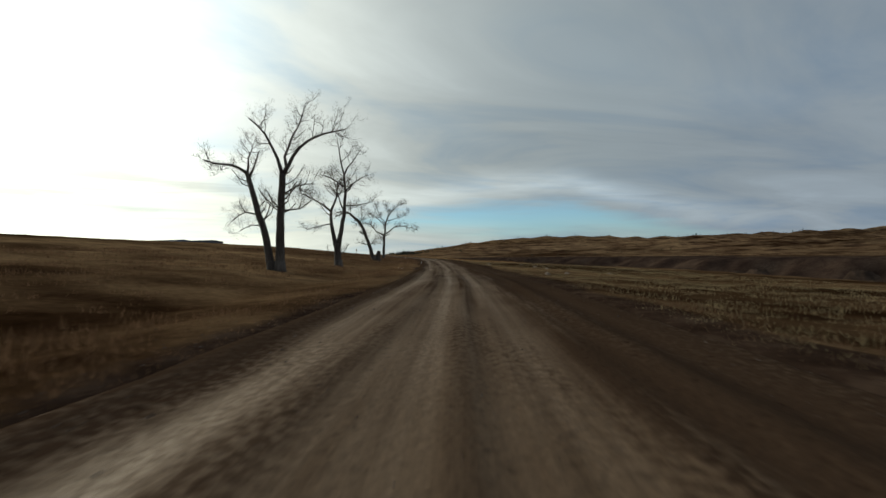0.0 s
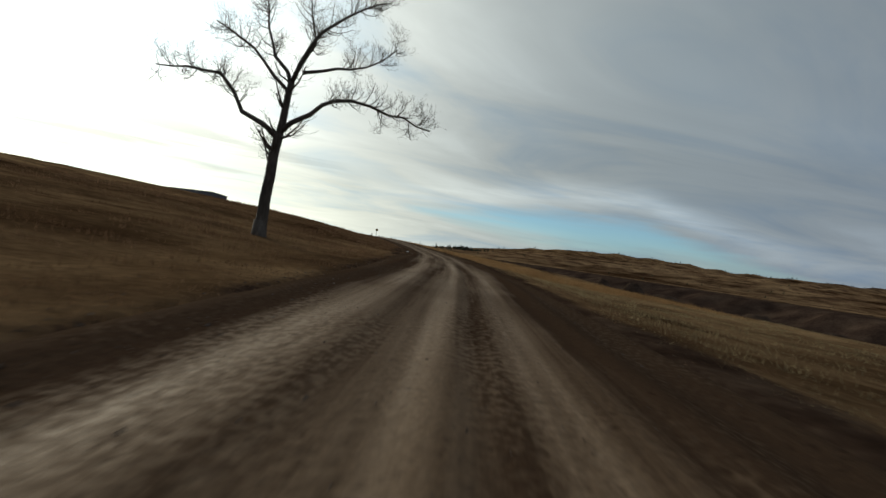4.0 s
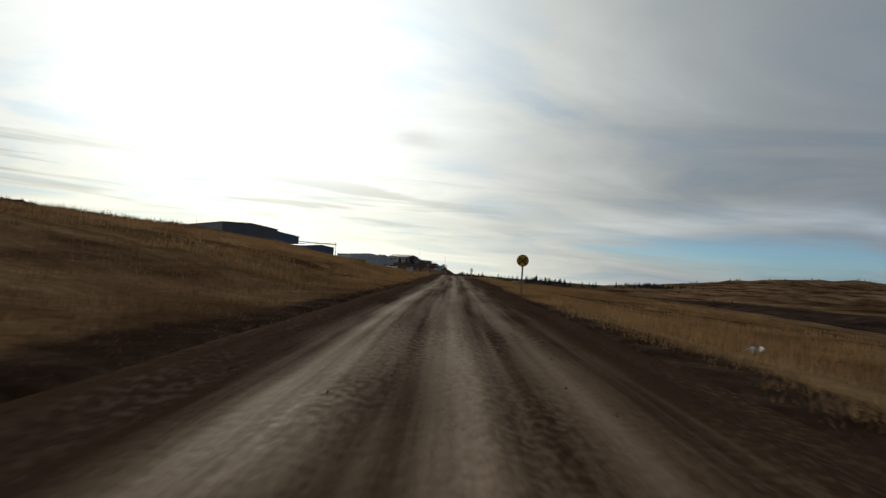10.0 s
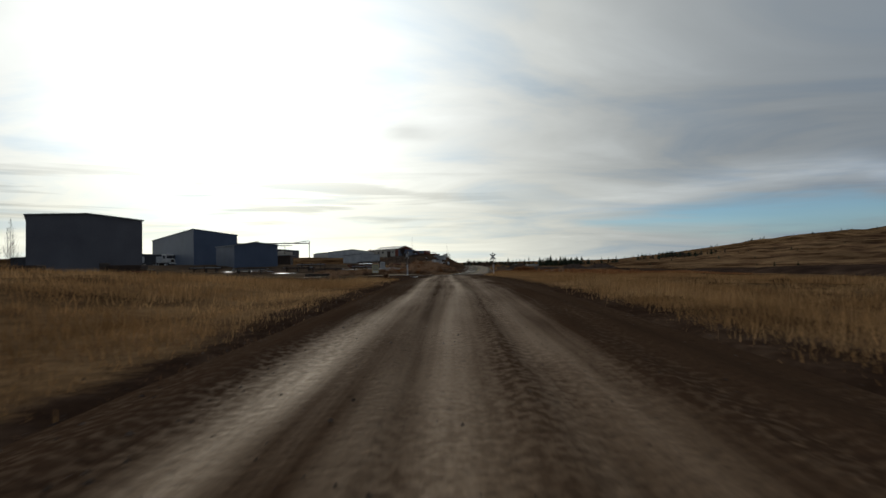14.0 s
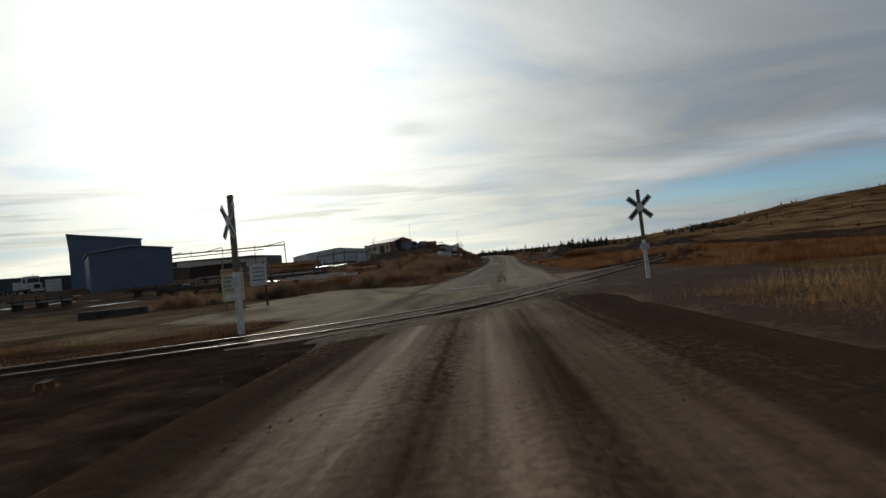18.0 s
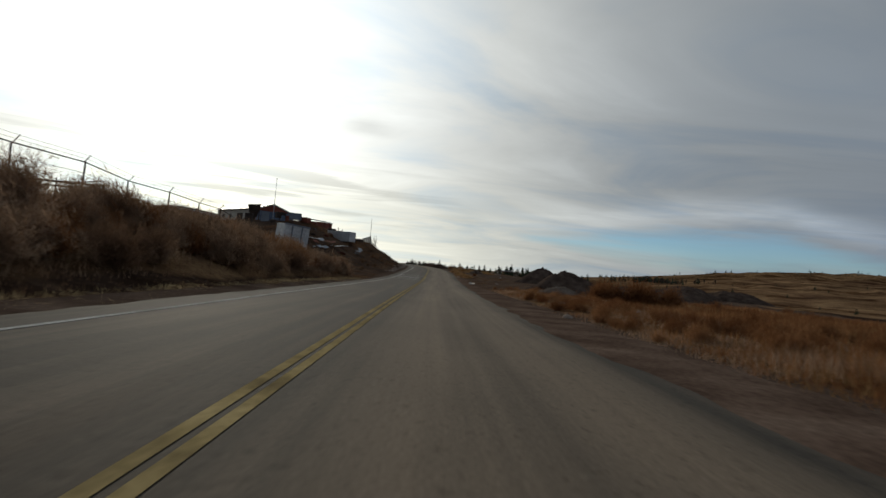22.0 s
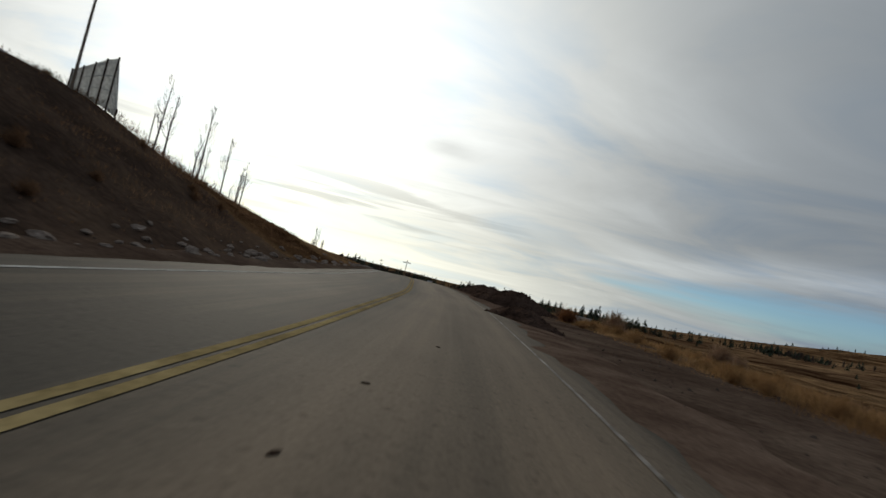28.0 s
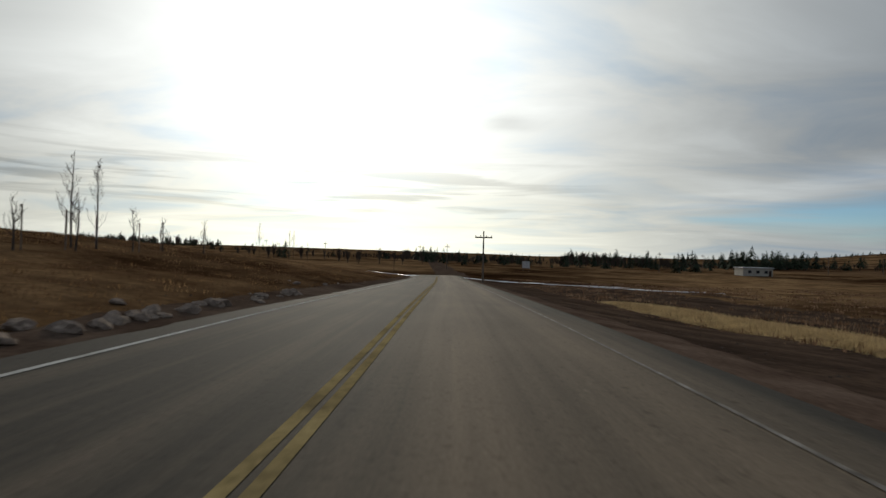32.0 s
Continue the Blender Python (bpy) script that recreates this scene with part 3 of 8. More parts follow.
#        0  4.4   6     8     11    15    22    32    45    62    85   120  180  300  600  1500 4500
LEFT = [
    (-300, 0, 0, -.2, -.4, -.1, .3, .9, 1.6, 2.5, 3.6, 5.0, 7.0, 8.5, 10, 12, 14, 14),
    (60, 0, 0, -.25, -.4, -.1, .3, .9, 1.6, 2.5, 3.6, 5.0, 7.0, 8.5, 10, 12, 14, 14),
    (110, 0, 0, 0, .1, .35, .65, 1.1, 1.7, 2.6, 3.7, 5.0, 6.6, 8, 9, 11, 14, 14),
    (150, 0, .03, .15, .35, .7, 1.05, 1.6, 2.2, 3.1, 4.1, 5.1, 6.2, 7, 8, 10, 14, 14),
    (210, 0, .03, .1, .3, .7, 1.15, 1.8, 2.6, 3.5, 4.4, 4.9, 5.3, 5.5, 6, 8, 12, 14),
    (255, 0, 0, 0, .3, 1.0, 1.7, 2.3, 2.8, 3.1, 3.2, 3.4, 3.7, 4, 5, 8, 12, 14),
    (290, 0, 0, 0, .3, .8, 1.4, 2.4, 3.3, 3.8, 3.8, 3.4, 2.4, 2, 4, 8, 12, 14),
    (318, 0, 0, -.05, .1, .4, .7, 1.0, 1.1, 1.0, .9, .8, .9, 2, 4, 8, 12, 14),
    (345, 0, 0, -.15, -.4, -.5, -.5, -.2, 0, 0, .1, .3, .6, 2, 4, 8, 12, 14),
    (372, 0, 0, 0, -.1, -.2, -.2, -.2, -.1, 0, .2, .4, .7, 2, 4, 8, 12, 14),
    (395, 0, 0, 0, .1, .2, .1, .0, .1, .3, .6, .8, 1.2, 2, 4, 8, 12, 14),
    (425, 0, 0, 0, .3, 1.0, 1.4, 1.5, 1.6, 1.8, 2, 2.2, 2.5, 3, 4, 8, 12, 14),
    (455, 0, 0, .1, .8, 1.9, 2.5, 2.7, 2.9, 3.1, 3.3, 3.5, 3.7, 4, 5, 8, 12, 14),
    (478, 0, 0, 0, .4, 1.3, 2.1, 2.5, 2.8, 3.0, 3.2, 3.4, 3.6, 5, 6, 8, 12, 14),
    (489, 0, -.05, -.15, -.3, .0, .6, 1.4, 1.9, 2.2, 2.4, 2.8, 3.2, 5, 6, 8, 12, 14),
    (500, 0, 0, 0, .3, .9, 1.7, 2.3, 2.2, 2.2, 2.4, 2.8, 3.2, 6, 7, 8, 12, 14),
    (516, 0, 0, 0, .5, 1.6, 3.4, 5.3, 3.6, 2.4, 2.4, 3.0, 3.8, 7, 7, 8, 12, 14),
    (525, 0, 0, 0, .5, 1.7, 3.6, 6.7, 6.0, 2.6, 3.0, 3.6, 4.6, 7, 7, 8, 12, 14),
    (555, 0, 0, .1, .7, 2.2, 4.3, 6.2, 6.4, 5.4, 5.2, 5.5, 6.0, 7, 7, 8, 12, 14),
    (580, 0, 0, .2, 1.1, 3.0, 5.1, 6.1, 6.1, 5.5, 5.6, 5.8, 6, 7, 7, 8, 12, 14),
    (600, 0, 0, .15, .65, 1.8, 3.0, 3.85, 4.3, 4.6, 5.0, 5.2, 5.5, 6, 7, 8, 12, 14),
    (625, 0, 0, .1, .4, .9, 1.5, 2.3, 3.1, 3.9, 4.5, 4.8, 5, 5.5, 7, 8, 12, 14),
    (660, 0, 0, .25, .6, .9, 1.5, 2.4, 3.3, 4.2, 4.9, 5.2, 5.3, 5.2, 6, 8, 12, 14),
    (700, 0, 0, .2, .5, .9, 1.6, 2.4, 3.2, 3.9, 4.4, 4.6, 4.6, 4.6, 6, 8, 12, 14),
    (750, 0, 0, .1, .2, .4, .8, 1.3, 1.8, 2.3, 2.8, 3.0, 3.2, 3.6, 5, 8, 12, 14),
    (850, 0, 0, .0, .1, .2, .3, .5, .7, 1.0, 1.3, 1.6, 2.0, 2.6, 4, 8, 12, 14),
    (1200, 0, 0, 0, .1, .2, .3, .6, 1, 1.5, 2, 3, 4, 6, 8, 10, 12, 14),
]
RIGHT = [
    (-300, 0, 0, -.2, -.4, -.6, -.8, -1.1, -1.5, -2.0, -2.6, -6.5, -8, 1.0, 1.6, 2, 8, 20),
    (100, 0, 0, -.2, -.4, -.6, -.8, -1.1, -1.5, -2.0, -2.6, -6.5, -8, 0.5, 1.2, 2, 8, 20),
    (180, 0, 0, -.2, -.5, -.8, -1.0, -1.4, -1.8, -2.4, -4.5, -7.5, -8, -0.4, 0.6, 2, 8, 20),
    (250, 0, 0, -.1, -.4, -.7, -.9, -1.2, -1.5, -1.9, -3.5, -6.5, -7, -1.2, 0, 2, 8, 20),
    (310, 0, 0, -.05, -.3, -.5, -.7, -.9, -1.1, -1.5, -3.0, -6.0, -6, -1.6, -0.2, 2, 8, 20),
    (350, 0, 0, 0, -.1, -.2, -.3, -.4, -.6, -1.0, -2.0, -4.5, -5, -1.5, 0, 2, 8, 20),
    (380, 0, 0, 0, 0, -.05, -.1, -.2, -.3, -.6, -1.2, -3, -4, -1.0, 0, 2, 8, 20),
    (410, 0, 0, 0, .05, .1, .0, -.1, -.2, -.4, -.8, -2, -3, -.5, 0, 2, 8, 20),
    (450, 0, 0, .05, .1, .1, .1, .1, 0, -.4, -1.2, -2.4, -3, 0, 1, 3, 8, 20),
    (490, 0, 0, .1, .25, .45, .6, .7, .7, .6, .2, -1.5, -3, 0, 1, 3, 8, 20),
    (550, 0, 0, 0, .1, .1, .15, .2, .1, -.1, -1, -3, -4, -1, 1, 3, 8, 20),
    (585, 0, 0, -.05, 0, .1, 0, -.4, -1.2, -2.0, -3.2, -4.5, -5, -3, 0, 3, 8, 20),
    (630, 0, 0, -.1, -.2, -.3, -.5, -.9, -1.6, -2.4, -3.2, -4.0, -4.4, -4, -1, 3, 8, 20),
    (680, 0, 0, -.2, -.5, -.9, -1.2, -1.6, -2.0, -2.4, -2.8, -3.2, -3.5, -3, -1, 3, 8, 20),
    (740, 0, 0, -.1, -.2, -.4, -.5, -.6, -.7, -.8, -.9, -1, -1.2, -1, 0, 3, 8, 20),
    (1200, 0, 0, 0, 0, 0, 0, 0, 0, 0, 0, 0, 0, 0, 2, 4, 8, 20),
]


def with_bank(table, steep):
    """Adds a column 136 m out: the top of the far river bank on that side."""
    out = []
    for r in table:
        a, b = r[12], r[13]
        out.append((*r[:13], a + (b - a) * steep, *r[13:]))
    return out


LEFT, RIGHT = with_bank(LEFT, 0.27), with_bank(RIGHT, 0.9)
D.insert(12, 136)


def section(table, y, d):
    ys = np.array([r[0] for r in table], float)
    zs = np.array([r[1:] for r in table], float)
    y, d = np.broadcast_arrays(np.asarray(y, float), np.asarray(d, float))
    i = np.clip(np.searchsorted(ys, y) - 1, 0, len(ys) - 2)
    f = np.clip((y - ys[i]) / (ys[i + 1] - ys[i]), 0, 1)
    f = f * f * (3 - 2 * f)
    dd = np.array(D, float)
    j = np.clip(np.searchsorted(dd, d) - 1, 0, len(dd) - 2)
    g = np.clip((d - dd[j]) / (dd[j + 1] - dd[j]), 0, 1)
    g = np.where(j > 1, g * g * (3 - 2 * g) * 0.5 + g * 0.5, g)
    a = zs[i, j] * (1 - g) + zs[i, j + 1] * g
    b = zs[i + 1, j] * (1 - g) + zs[i + 1, j + 1] * g
    return a * (1 - f) + b * f


def waves(x, y):
    """Gentle unevenness of the land, from metres to hundreds of metres."""
    return (np.sin(x * 0.9 + np.sin(y * 0.7) * 1.3) * np.sin(y * 1.1 + x * 0.25) * 0.35 + np.sin(x * 0.31 + y * 0.17 + 1.0) * np.sin(y * 0.37 - x * 0.11) * 0.65)


HILL_AZ = [-180, -95, -75, -62, -50, -44, -38, -34, -30, -26, -22, -17, -10, 0, 20, 60, 180]
HILL_EL = [1.0, 1.6, 2.2, 2.1, 1.9, 2.2, 2.15, 1.95, 1.6, 1.05, .6, .12, 0, 0, 0, 0, 0.2]


def hills(x, y):
    """Bluffs across the valley, a mile and more to the right."""
    dx, dy = x - 70, y - 300
    az = np.degrees(np.arctan2(-dx, dy))
    r = np.hypot(dx, dy)
    e = np.tan(np.radians(np.interp(az, HILL_AZ, HILL_EL))) * 1500
    t = np.clip((r - 650) / 850, 0, 1)
    t2 = np.clip((r - 380) / 300, 0, 1)
    t = 0.30 * t2 * t2 * (3 - 2 * t2) + 0.70 * t * t * (3 - 2 * t)
    gully = 1 + 0.09 * np.sin(az * 1.9 + np.sin(r * 0.011) * 1.2) * np.clip(1.6 - r / 1500, 0, 1) + 0.025 * np.sin(r * 0.031 + az * 0.6)
    return e * t * gully


def land(x, y):
    """Height of the ground at a place."""
    x, y = np.broadcast_arrays(np.asarray(x, float), np.asarray(y, float))
    yc = np.clip(y, -300, 1200)
    l = (x - cx(yc)) * slant(yc)
    d = np.abs(l)
    shore = d + np.exp(-((d - 128) / 30) ** 2) * (7 * np.sin(y * 0.043 + 1) + 3.5 * np.sin(y * 0.13) + 1.5 * np.sin(y * 0.37))
    z = np.where(l < 0, section(LEFT, yc, d), section(RIGHT, yc, shore)) + rz(yc)
    rough = np.clip((d - 5.0) / 12, 0, 1) * 0.16 + np.clip((d - 60) / 300, 0, 1) * 0.5
    z = z + waves(x, y) * rough + np.where(l > 0, 1, 0) * hills(x, y)
    return z


def gz(x, y):
    return float(land(x, y))


def axis(steps, start=0.0):
    out = [start]
    for stop, step in steps:
        while out[-1] < stop - 1e-6:
            out.append(min(stop, out[-1] + step))
    return out


def mesh_from(name, verts, faces, mats, face_mat=None, uv=None, smooth=False):
    me = bpy.data.meshes.new(name)
    me.from_pydata(verts, [], faces)
    for m in mats:
        me.materials.append(m)
    if face_mat is not None:
        me.polygons.foreach_set("material_index", np.asarray(face_mat, dtype=np.int32))
    if uv is not None:
        lay = me.uv_layers.new(name="UVMap")
        idx = np.empty(len(me.loops), dtype=np.int32)
        me.loops.foreach_get("vertex_index", idx)
        lay.data.foreach_set("uv", np.asarray(uv, dtype=np.float32)[idx].ravel())
    if smooth:
        me.polygons.foreach_set("use_smooth", np.ones(len(me.polygons), dtype=bool))
    me.update()
    return me


def grid_faces(nr, nc):
    i = np.arange(nr - 1)[:, None] * nc + np.arange(nc - 1)[None, :]
    return np.stack([i, i + 1, i + nc + 1, i + nc], -1).reshape(-1, 4)


def build_ground():
    rows = axis([(-900, 500), (-300, 100), (-20, 20), (760, 2.0), (1000, 10), (2400, 40), (5000, 300)], -2500.0)
    side = axis([(8, 0.5), (13, 1.0), (42, 2.0), (104, 6), (152, 2.5), (230, 8), (420, 16), (2400, 50), (4600, 300)])
    cols = [-s for s in reversed(side[1:])] + side
    yy, ll = np.meshgrid(np.array(rows), np.array(cols), indexing="ij")
    yc = np.clip(yy, -300, 1200)
    xx = cx(yc) + ll / slant(yc)
    zz = land(xx, yy)
    ad = np.abs(ll)
    zz = zz - np.where(ad < np.where(yy < 372, np.where(ll > 0, 3.3, 2.8), 4.3), 0.25, 0.0) * ((yy > -299) & (yy < 751))
    uv = np.stack([ll, yy], -1).reshape(-1, 2)
    v = np.stack([xx, yy, zz], -1).reshape(-1, 3)
    f = grid_faces(len(rows), len(cols))
    yc_ = yy[:-1, :-1].ravel() + 1
    lc = 0.5 * (ll[:-1, :-1] + ll[1:, 1:]).ravel()
    n1 = np.sin(yc_ * 0.21 + lc * 0.5) * 0.8 + np.sin(yc_ * 0.083 + 2) * 1.0
    fm = np.zeros(len(f), dtype=np.int32)
    out = np.where((np.abs(lc) < np.where((yc_ > 366) | (yc_ > 345) & (lc < 0), 6.3, np.where(lc > 0, 4.5, 3.2)) + n1 * 0.35) & (yc_ < 748), 1, 0)                       # bare verge beside the carriageway
    out = np.where((lc < 0) & (lc > -3.6 - .3 * n1) & (yc_ > 110) & (yc_ < 330), 1, out)
    out = np.where((yc_ > 470) & (yc_ < 576) & (lc > 0) & (lc < 48 + 4 * n1), 4, out)     # gravel lot
    out = np.where((yc_ > 326) & (yc_ < 392) & (lc < 0) & (lc > -70), 3, out)             # works yard
    out = np.where((yc_ > 322) & (yc_ < 368) & (lc < 0) & (lc > -17 - n1), 1, out)
    out = np.where((yc_ > 300) & (yc_ < 700) & (lc < -24) & (lc > -150) & (yc_ < 480), 3, out)
    out = np.where((yc_ > 366) & (yc_ < 392) & (lc > 0) & (lc < 7.5 + n1), 1, out)
    out = np.where((yc_ > 486) & (yc_ < 588) & (lc < -5.4) & (lc > -45), 2, out)          # cut bank
    out = np.where((yc_ > 556) & (yc_ < 690) & (lc > 0) & (lc < 10 + 1.5 * n1), 4, out)
    out = np.where((yc_ > 392) & (lc > 0) & (lc < 6.4 + .5 * n1), 4, out)
    out = np.where((yc_ > 638) & (yc_ < 735) & (lc > 6) & (lc < 40 + 6 * n1), 2, out)
    out = np.where((yc_ > 374) & (yc_ < 412) & (lc < 0) & (lc > -10.5 + np.clip(yc_ - 394, 0, 20) * .28 + n1 * .5), 4, out)
    out = np.where((yc_ > 368) & (yc_ < np.where(lc > -8, 396, 401)) & (lc < 0) & (lc > -46 - 3 * n1), 5, out)      # dirt apron past the track
    out = np.where((yc_ > 362) & (yc_ < 374.5 - .16 * (-lc - 5)) & (lc < -5.4) & (lc > -34), 1, out)         # weedy strip along the track
    out = np.where((yc_ > 590) & (lc < -5.2 - .25 * n1) & (lc > -8), 0, out)
    out = np.where((lc > 92) & (lc < 176 + 7 * n1) & (yc_ < 470), 6, out)                         # river bank
    mid = np.stack([xx, yy], -1)[:-1, :-1].reshape(-1, 2)
    bed = np.array([(72.0, 377.4), (77.25, 387.6), (81.9, 396.6), (86.3, 405.8), (90.4, 415), (94.2, 424)])
    seg = np.concatenate([bed[i] + (bed[i + 1] - bed[i]) * np.linspace(0, 1, 12)[:, None] for i in range(len(bed) - 1)])
    box_ = (yc_ > 360) & (yc_ < 440) & (lc > 2) & (lc < 40)
    gap = np.full(len(lc), 99.0)
    gap[box_] = np.hypot(mid[box_, 0][:, None] - seg[:, 0], mid[box_, 1][:, None] - seg[:, 1]).min(1)
    out = np.where(gap < 4.4 + n1 * .5, 1, out)                                                   # dirt beside the track
    out = np.where((lc > 52 + 6 * n1 + 1.1 * np.clip(435 - yc_, 0, 40) + 1.2 * np.clip(yc_ - 570, 0, 80)) & (lc < 185) & (yc_ > 395) & (yc_ < 650), 6, out)
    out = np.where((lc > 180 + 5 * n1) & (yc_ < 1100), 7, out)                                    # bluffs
    soil = np.where(out == 1, 1.0, 0.0).reshape(len(rows) - 1, len(cols) - 1)
    pad = np.pad(soil, 1, mode="edge")
    bare = (pad[:-1, :-1] + pad[1:, :-1] + pad[:-1, 1:] + pad[1:, 1:]) / 4
    fm[:] = np.where(out == 1, 0, out)
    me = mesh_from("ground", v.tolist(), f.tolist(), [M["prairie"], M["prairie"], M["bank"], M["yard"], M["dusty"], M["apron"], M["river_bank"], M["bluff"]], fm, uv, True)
    me.attributes.new("bare", "FLOAT", "POINT").data.foreach_set("value", bare.ravel().astype(np.float32))
    return tagged(new("ground", me), "dry brown prairie with bare dirt verges beside the road", "ground", kind="structure")


def strip(name, y0, y1, offsets, mat, step=1.0, lift=None, drift=None):
    """A length of carriageway along the road's line; offsets across, lift(offset, y) above its level."""
    ys = np.arange(y0, y1 + 0.01, step)
    o = np.array(offsets, float)
    yy, oo = np.meshgrid(ys, o, indexing="ij")
    tx = (cx(yy + 1) - cx(yy - 1)) / 2
    n = np.sqrt(1 + tx * tx)
    x, y = cx(yy) + oo / n, yy - oo * tx / n
    z = rz(yy) + (lift(oo, yy) if lift is not None else 0)
    v = np.stack([x, y, z], -1).reshape(-1, 3)
    uv = np.stack([oo - (drift(yy) if drift is not None else 0), yy * 1.03], -1).reshape(-1, 2)
    f = grid_faces(len(ys), len(o))
    ob = new(name, mesh_from(name, v.tolist(), f.tolist(), [mat], None, uv, True))
    return ob


def wheel_drift(y):
    """How far the traffic keeps to the right of the gravel's middle."""
    return np.interp(y, [-60, 65, 95, 122, 165, 208, 240], [-.5, -.45, 0, .45, .45, .35, 0])


def gravel_lift(o, y):
    shift = wheel_drift(y)
    rut = 0.0
    for c, w, h in ((-1.6, 0.40, -0.025), (-.75, 0.28, 0.03), (-.45, .10, -.02), (0.05, 0.24, -0.015), (.42, .10, .02), (.70, 0.12, -0.035), (1.15, 0.35, -0.02), (1.75, .16, .035), (2.35, 0.22, 0.06), (2.9, 0.22, -0.03), (-2.3, 0.25, 0.055), (-2.85, .22, -.03)):
        rut = rut + h * np.exp(-((o - shift - c - 0.18 * np.sin(y * 0.05) - .05 * np.sin(y * .31 + c * 3)) / w) ** 2)
    edge = np.clip((np.where(o > 0, o - 3.25, -o - 2.8)) / 0.6, 0, 1)
    return 0.05 * (1 - (o / 5.0) ** 2) - 0.03 * np.clip((y - 362) / 7, 0, 1) - 0.2 * np.clip((y - 369.2 - 1.25 * o) / 3, 0, 1) + rut * (1 - .85 * np.clip((y - 361) / 6, 0, 1)) + 0.015 * np.sin(y * 1.7 + o * 2) * np.sin(o * 3.1 + y * 0.3) - edge * 0.24


M["yard"] = material("muddy_works_yard", [(0.042, 0.029, 0.020), (0.074, 0.053, 0.037), (0.115, 0.086, 0.061)], 0.25, 0.9, 0.5, 14, bump_dist=0.05, spec=0.0)
ground = build_ground()
gravel_road = strip("gravel_road", -60, 376.5, np.arange(-3.38, 3.91, 0.13), M["gravel"], 1.5, gravel_lift, wheel_drift)
tagged(gravel_road, "brown gravel road with pale packed wheel tracks", "road", kind="structure")
asphalt_road = strip("asphalt_road", 376, 752, [-4.6, -4.5, -4.47, -3.9, -2.6, -1.3, 0, 1.3, 2.6, 3.9, 4.47, 4.5, 4.6], M["asphalt"], 2.0,
                     lambda o, y: 0.07 * (1 - (o / 5.0) ** 2) + 0.012 - 0.12 * (1 - np.clip((y - 376) / 4, 0, 1)) - np.clip(np.abs(o) - 4.5, 0, 1) * 1.5)
tagged(asphalt_road, "worn grey two-lane asphalt road dusted with dirt", "road", kind="structure")

# ---- helpers for things ----
def part(name, bm, mat, parent, label="", smooth=False):
    me = bpy.data.meshes.new(name)
    bm.to_mesh(me)
    bm.free()
    me.materials.append(mat)
    if smooth:
        me.polygons.foreach_set("use_smooth", np.ones(len(me.polygons), dtype=bool))
    ob = new(name, me)
    ob.parent = parent
    if label:
        ob["label"] = label
    return ob


def thing(name, m, label, category, group="", kind=""):
    ob = new(name)
    ob.matrix_world = m
    return tagged(ob, label, category, group, kind)


def add_box(bm, lo, hi, bevel=0.0, m=None):
    vs = [bm.verts.new((x, y, z)) for z in (lo[2], hi[2]) for y in (lo[1], hi[1]) for x in (lo[0], hi[0])]
    fs = [bm.faces.new([vs[i] for i in q]) for q in ((0, 2, 3, 1), (4, 5, 7, 6), (0, 1, 5, 4), (2, 6, 7, 3), (0, 4, 6, 2), (1, 3, 7, 5))]
    if bevel:
        es = list({e for f in fs for e in f.edges})
        r = bmesh.ops.bevel(bm, geom=es, offset=bevel, segments=1, affect="EDGES")
        vs = list({v for f in r["faces"] for v in f.verts} | {v for v in vs if v.is_valid})
    if m is not None:
        bmesh.ops.transform(bm, matrix=m, verts=[v for v in vs if v.is_valid])
    return vs


def box(lo, hi, bevel=0.0, m=None):
    bm = bmesh.new()
    add_box(bm, lo, hi, bevel, m)
    return bm


def tube(bm, pts, radii, seg=8, cap=True):
    """A tapered tube through points."""
    pts = [Vector(p) for p in pts]
    rings = []
    side = None
    for i, p in enumerate(pts):
        d = (pts[min(i + 1, len(pts) - 1)] - pts[max(i - 1, 0)]).normalized()
        if side is None:
            side = d.orthogonal().normalized()
        side = (side - d * side.dot(d)).normalized()
        up = d.cross(side)
        r = radii[i] if not isinstance(radii, (int, float)) else radii
        rings.append([bm.verts.new(p + (side * math.cos(a) + up * math.sin(a)) * r) for a in [2 * math.pi * k / seg for k in range(seg)]])
    for a, b in zip(rings, rings[1:]):
        for k in range(seg):
            bm.faces.new((a[k], a[(k + 1) % seg], b[(k + 1) % seg], b[k]))
    if cap:
        bm.faces.new(rings[0][::-1])
        bm.faces.new(rings[-1])
    return bm


def rod(p, q, r, seg=8, r2=None):
    return tube(bmesh.new(), [p, q], [r, r2 if r2 is not None else r], seg)


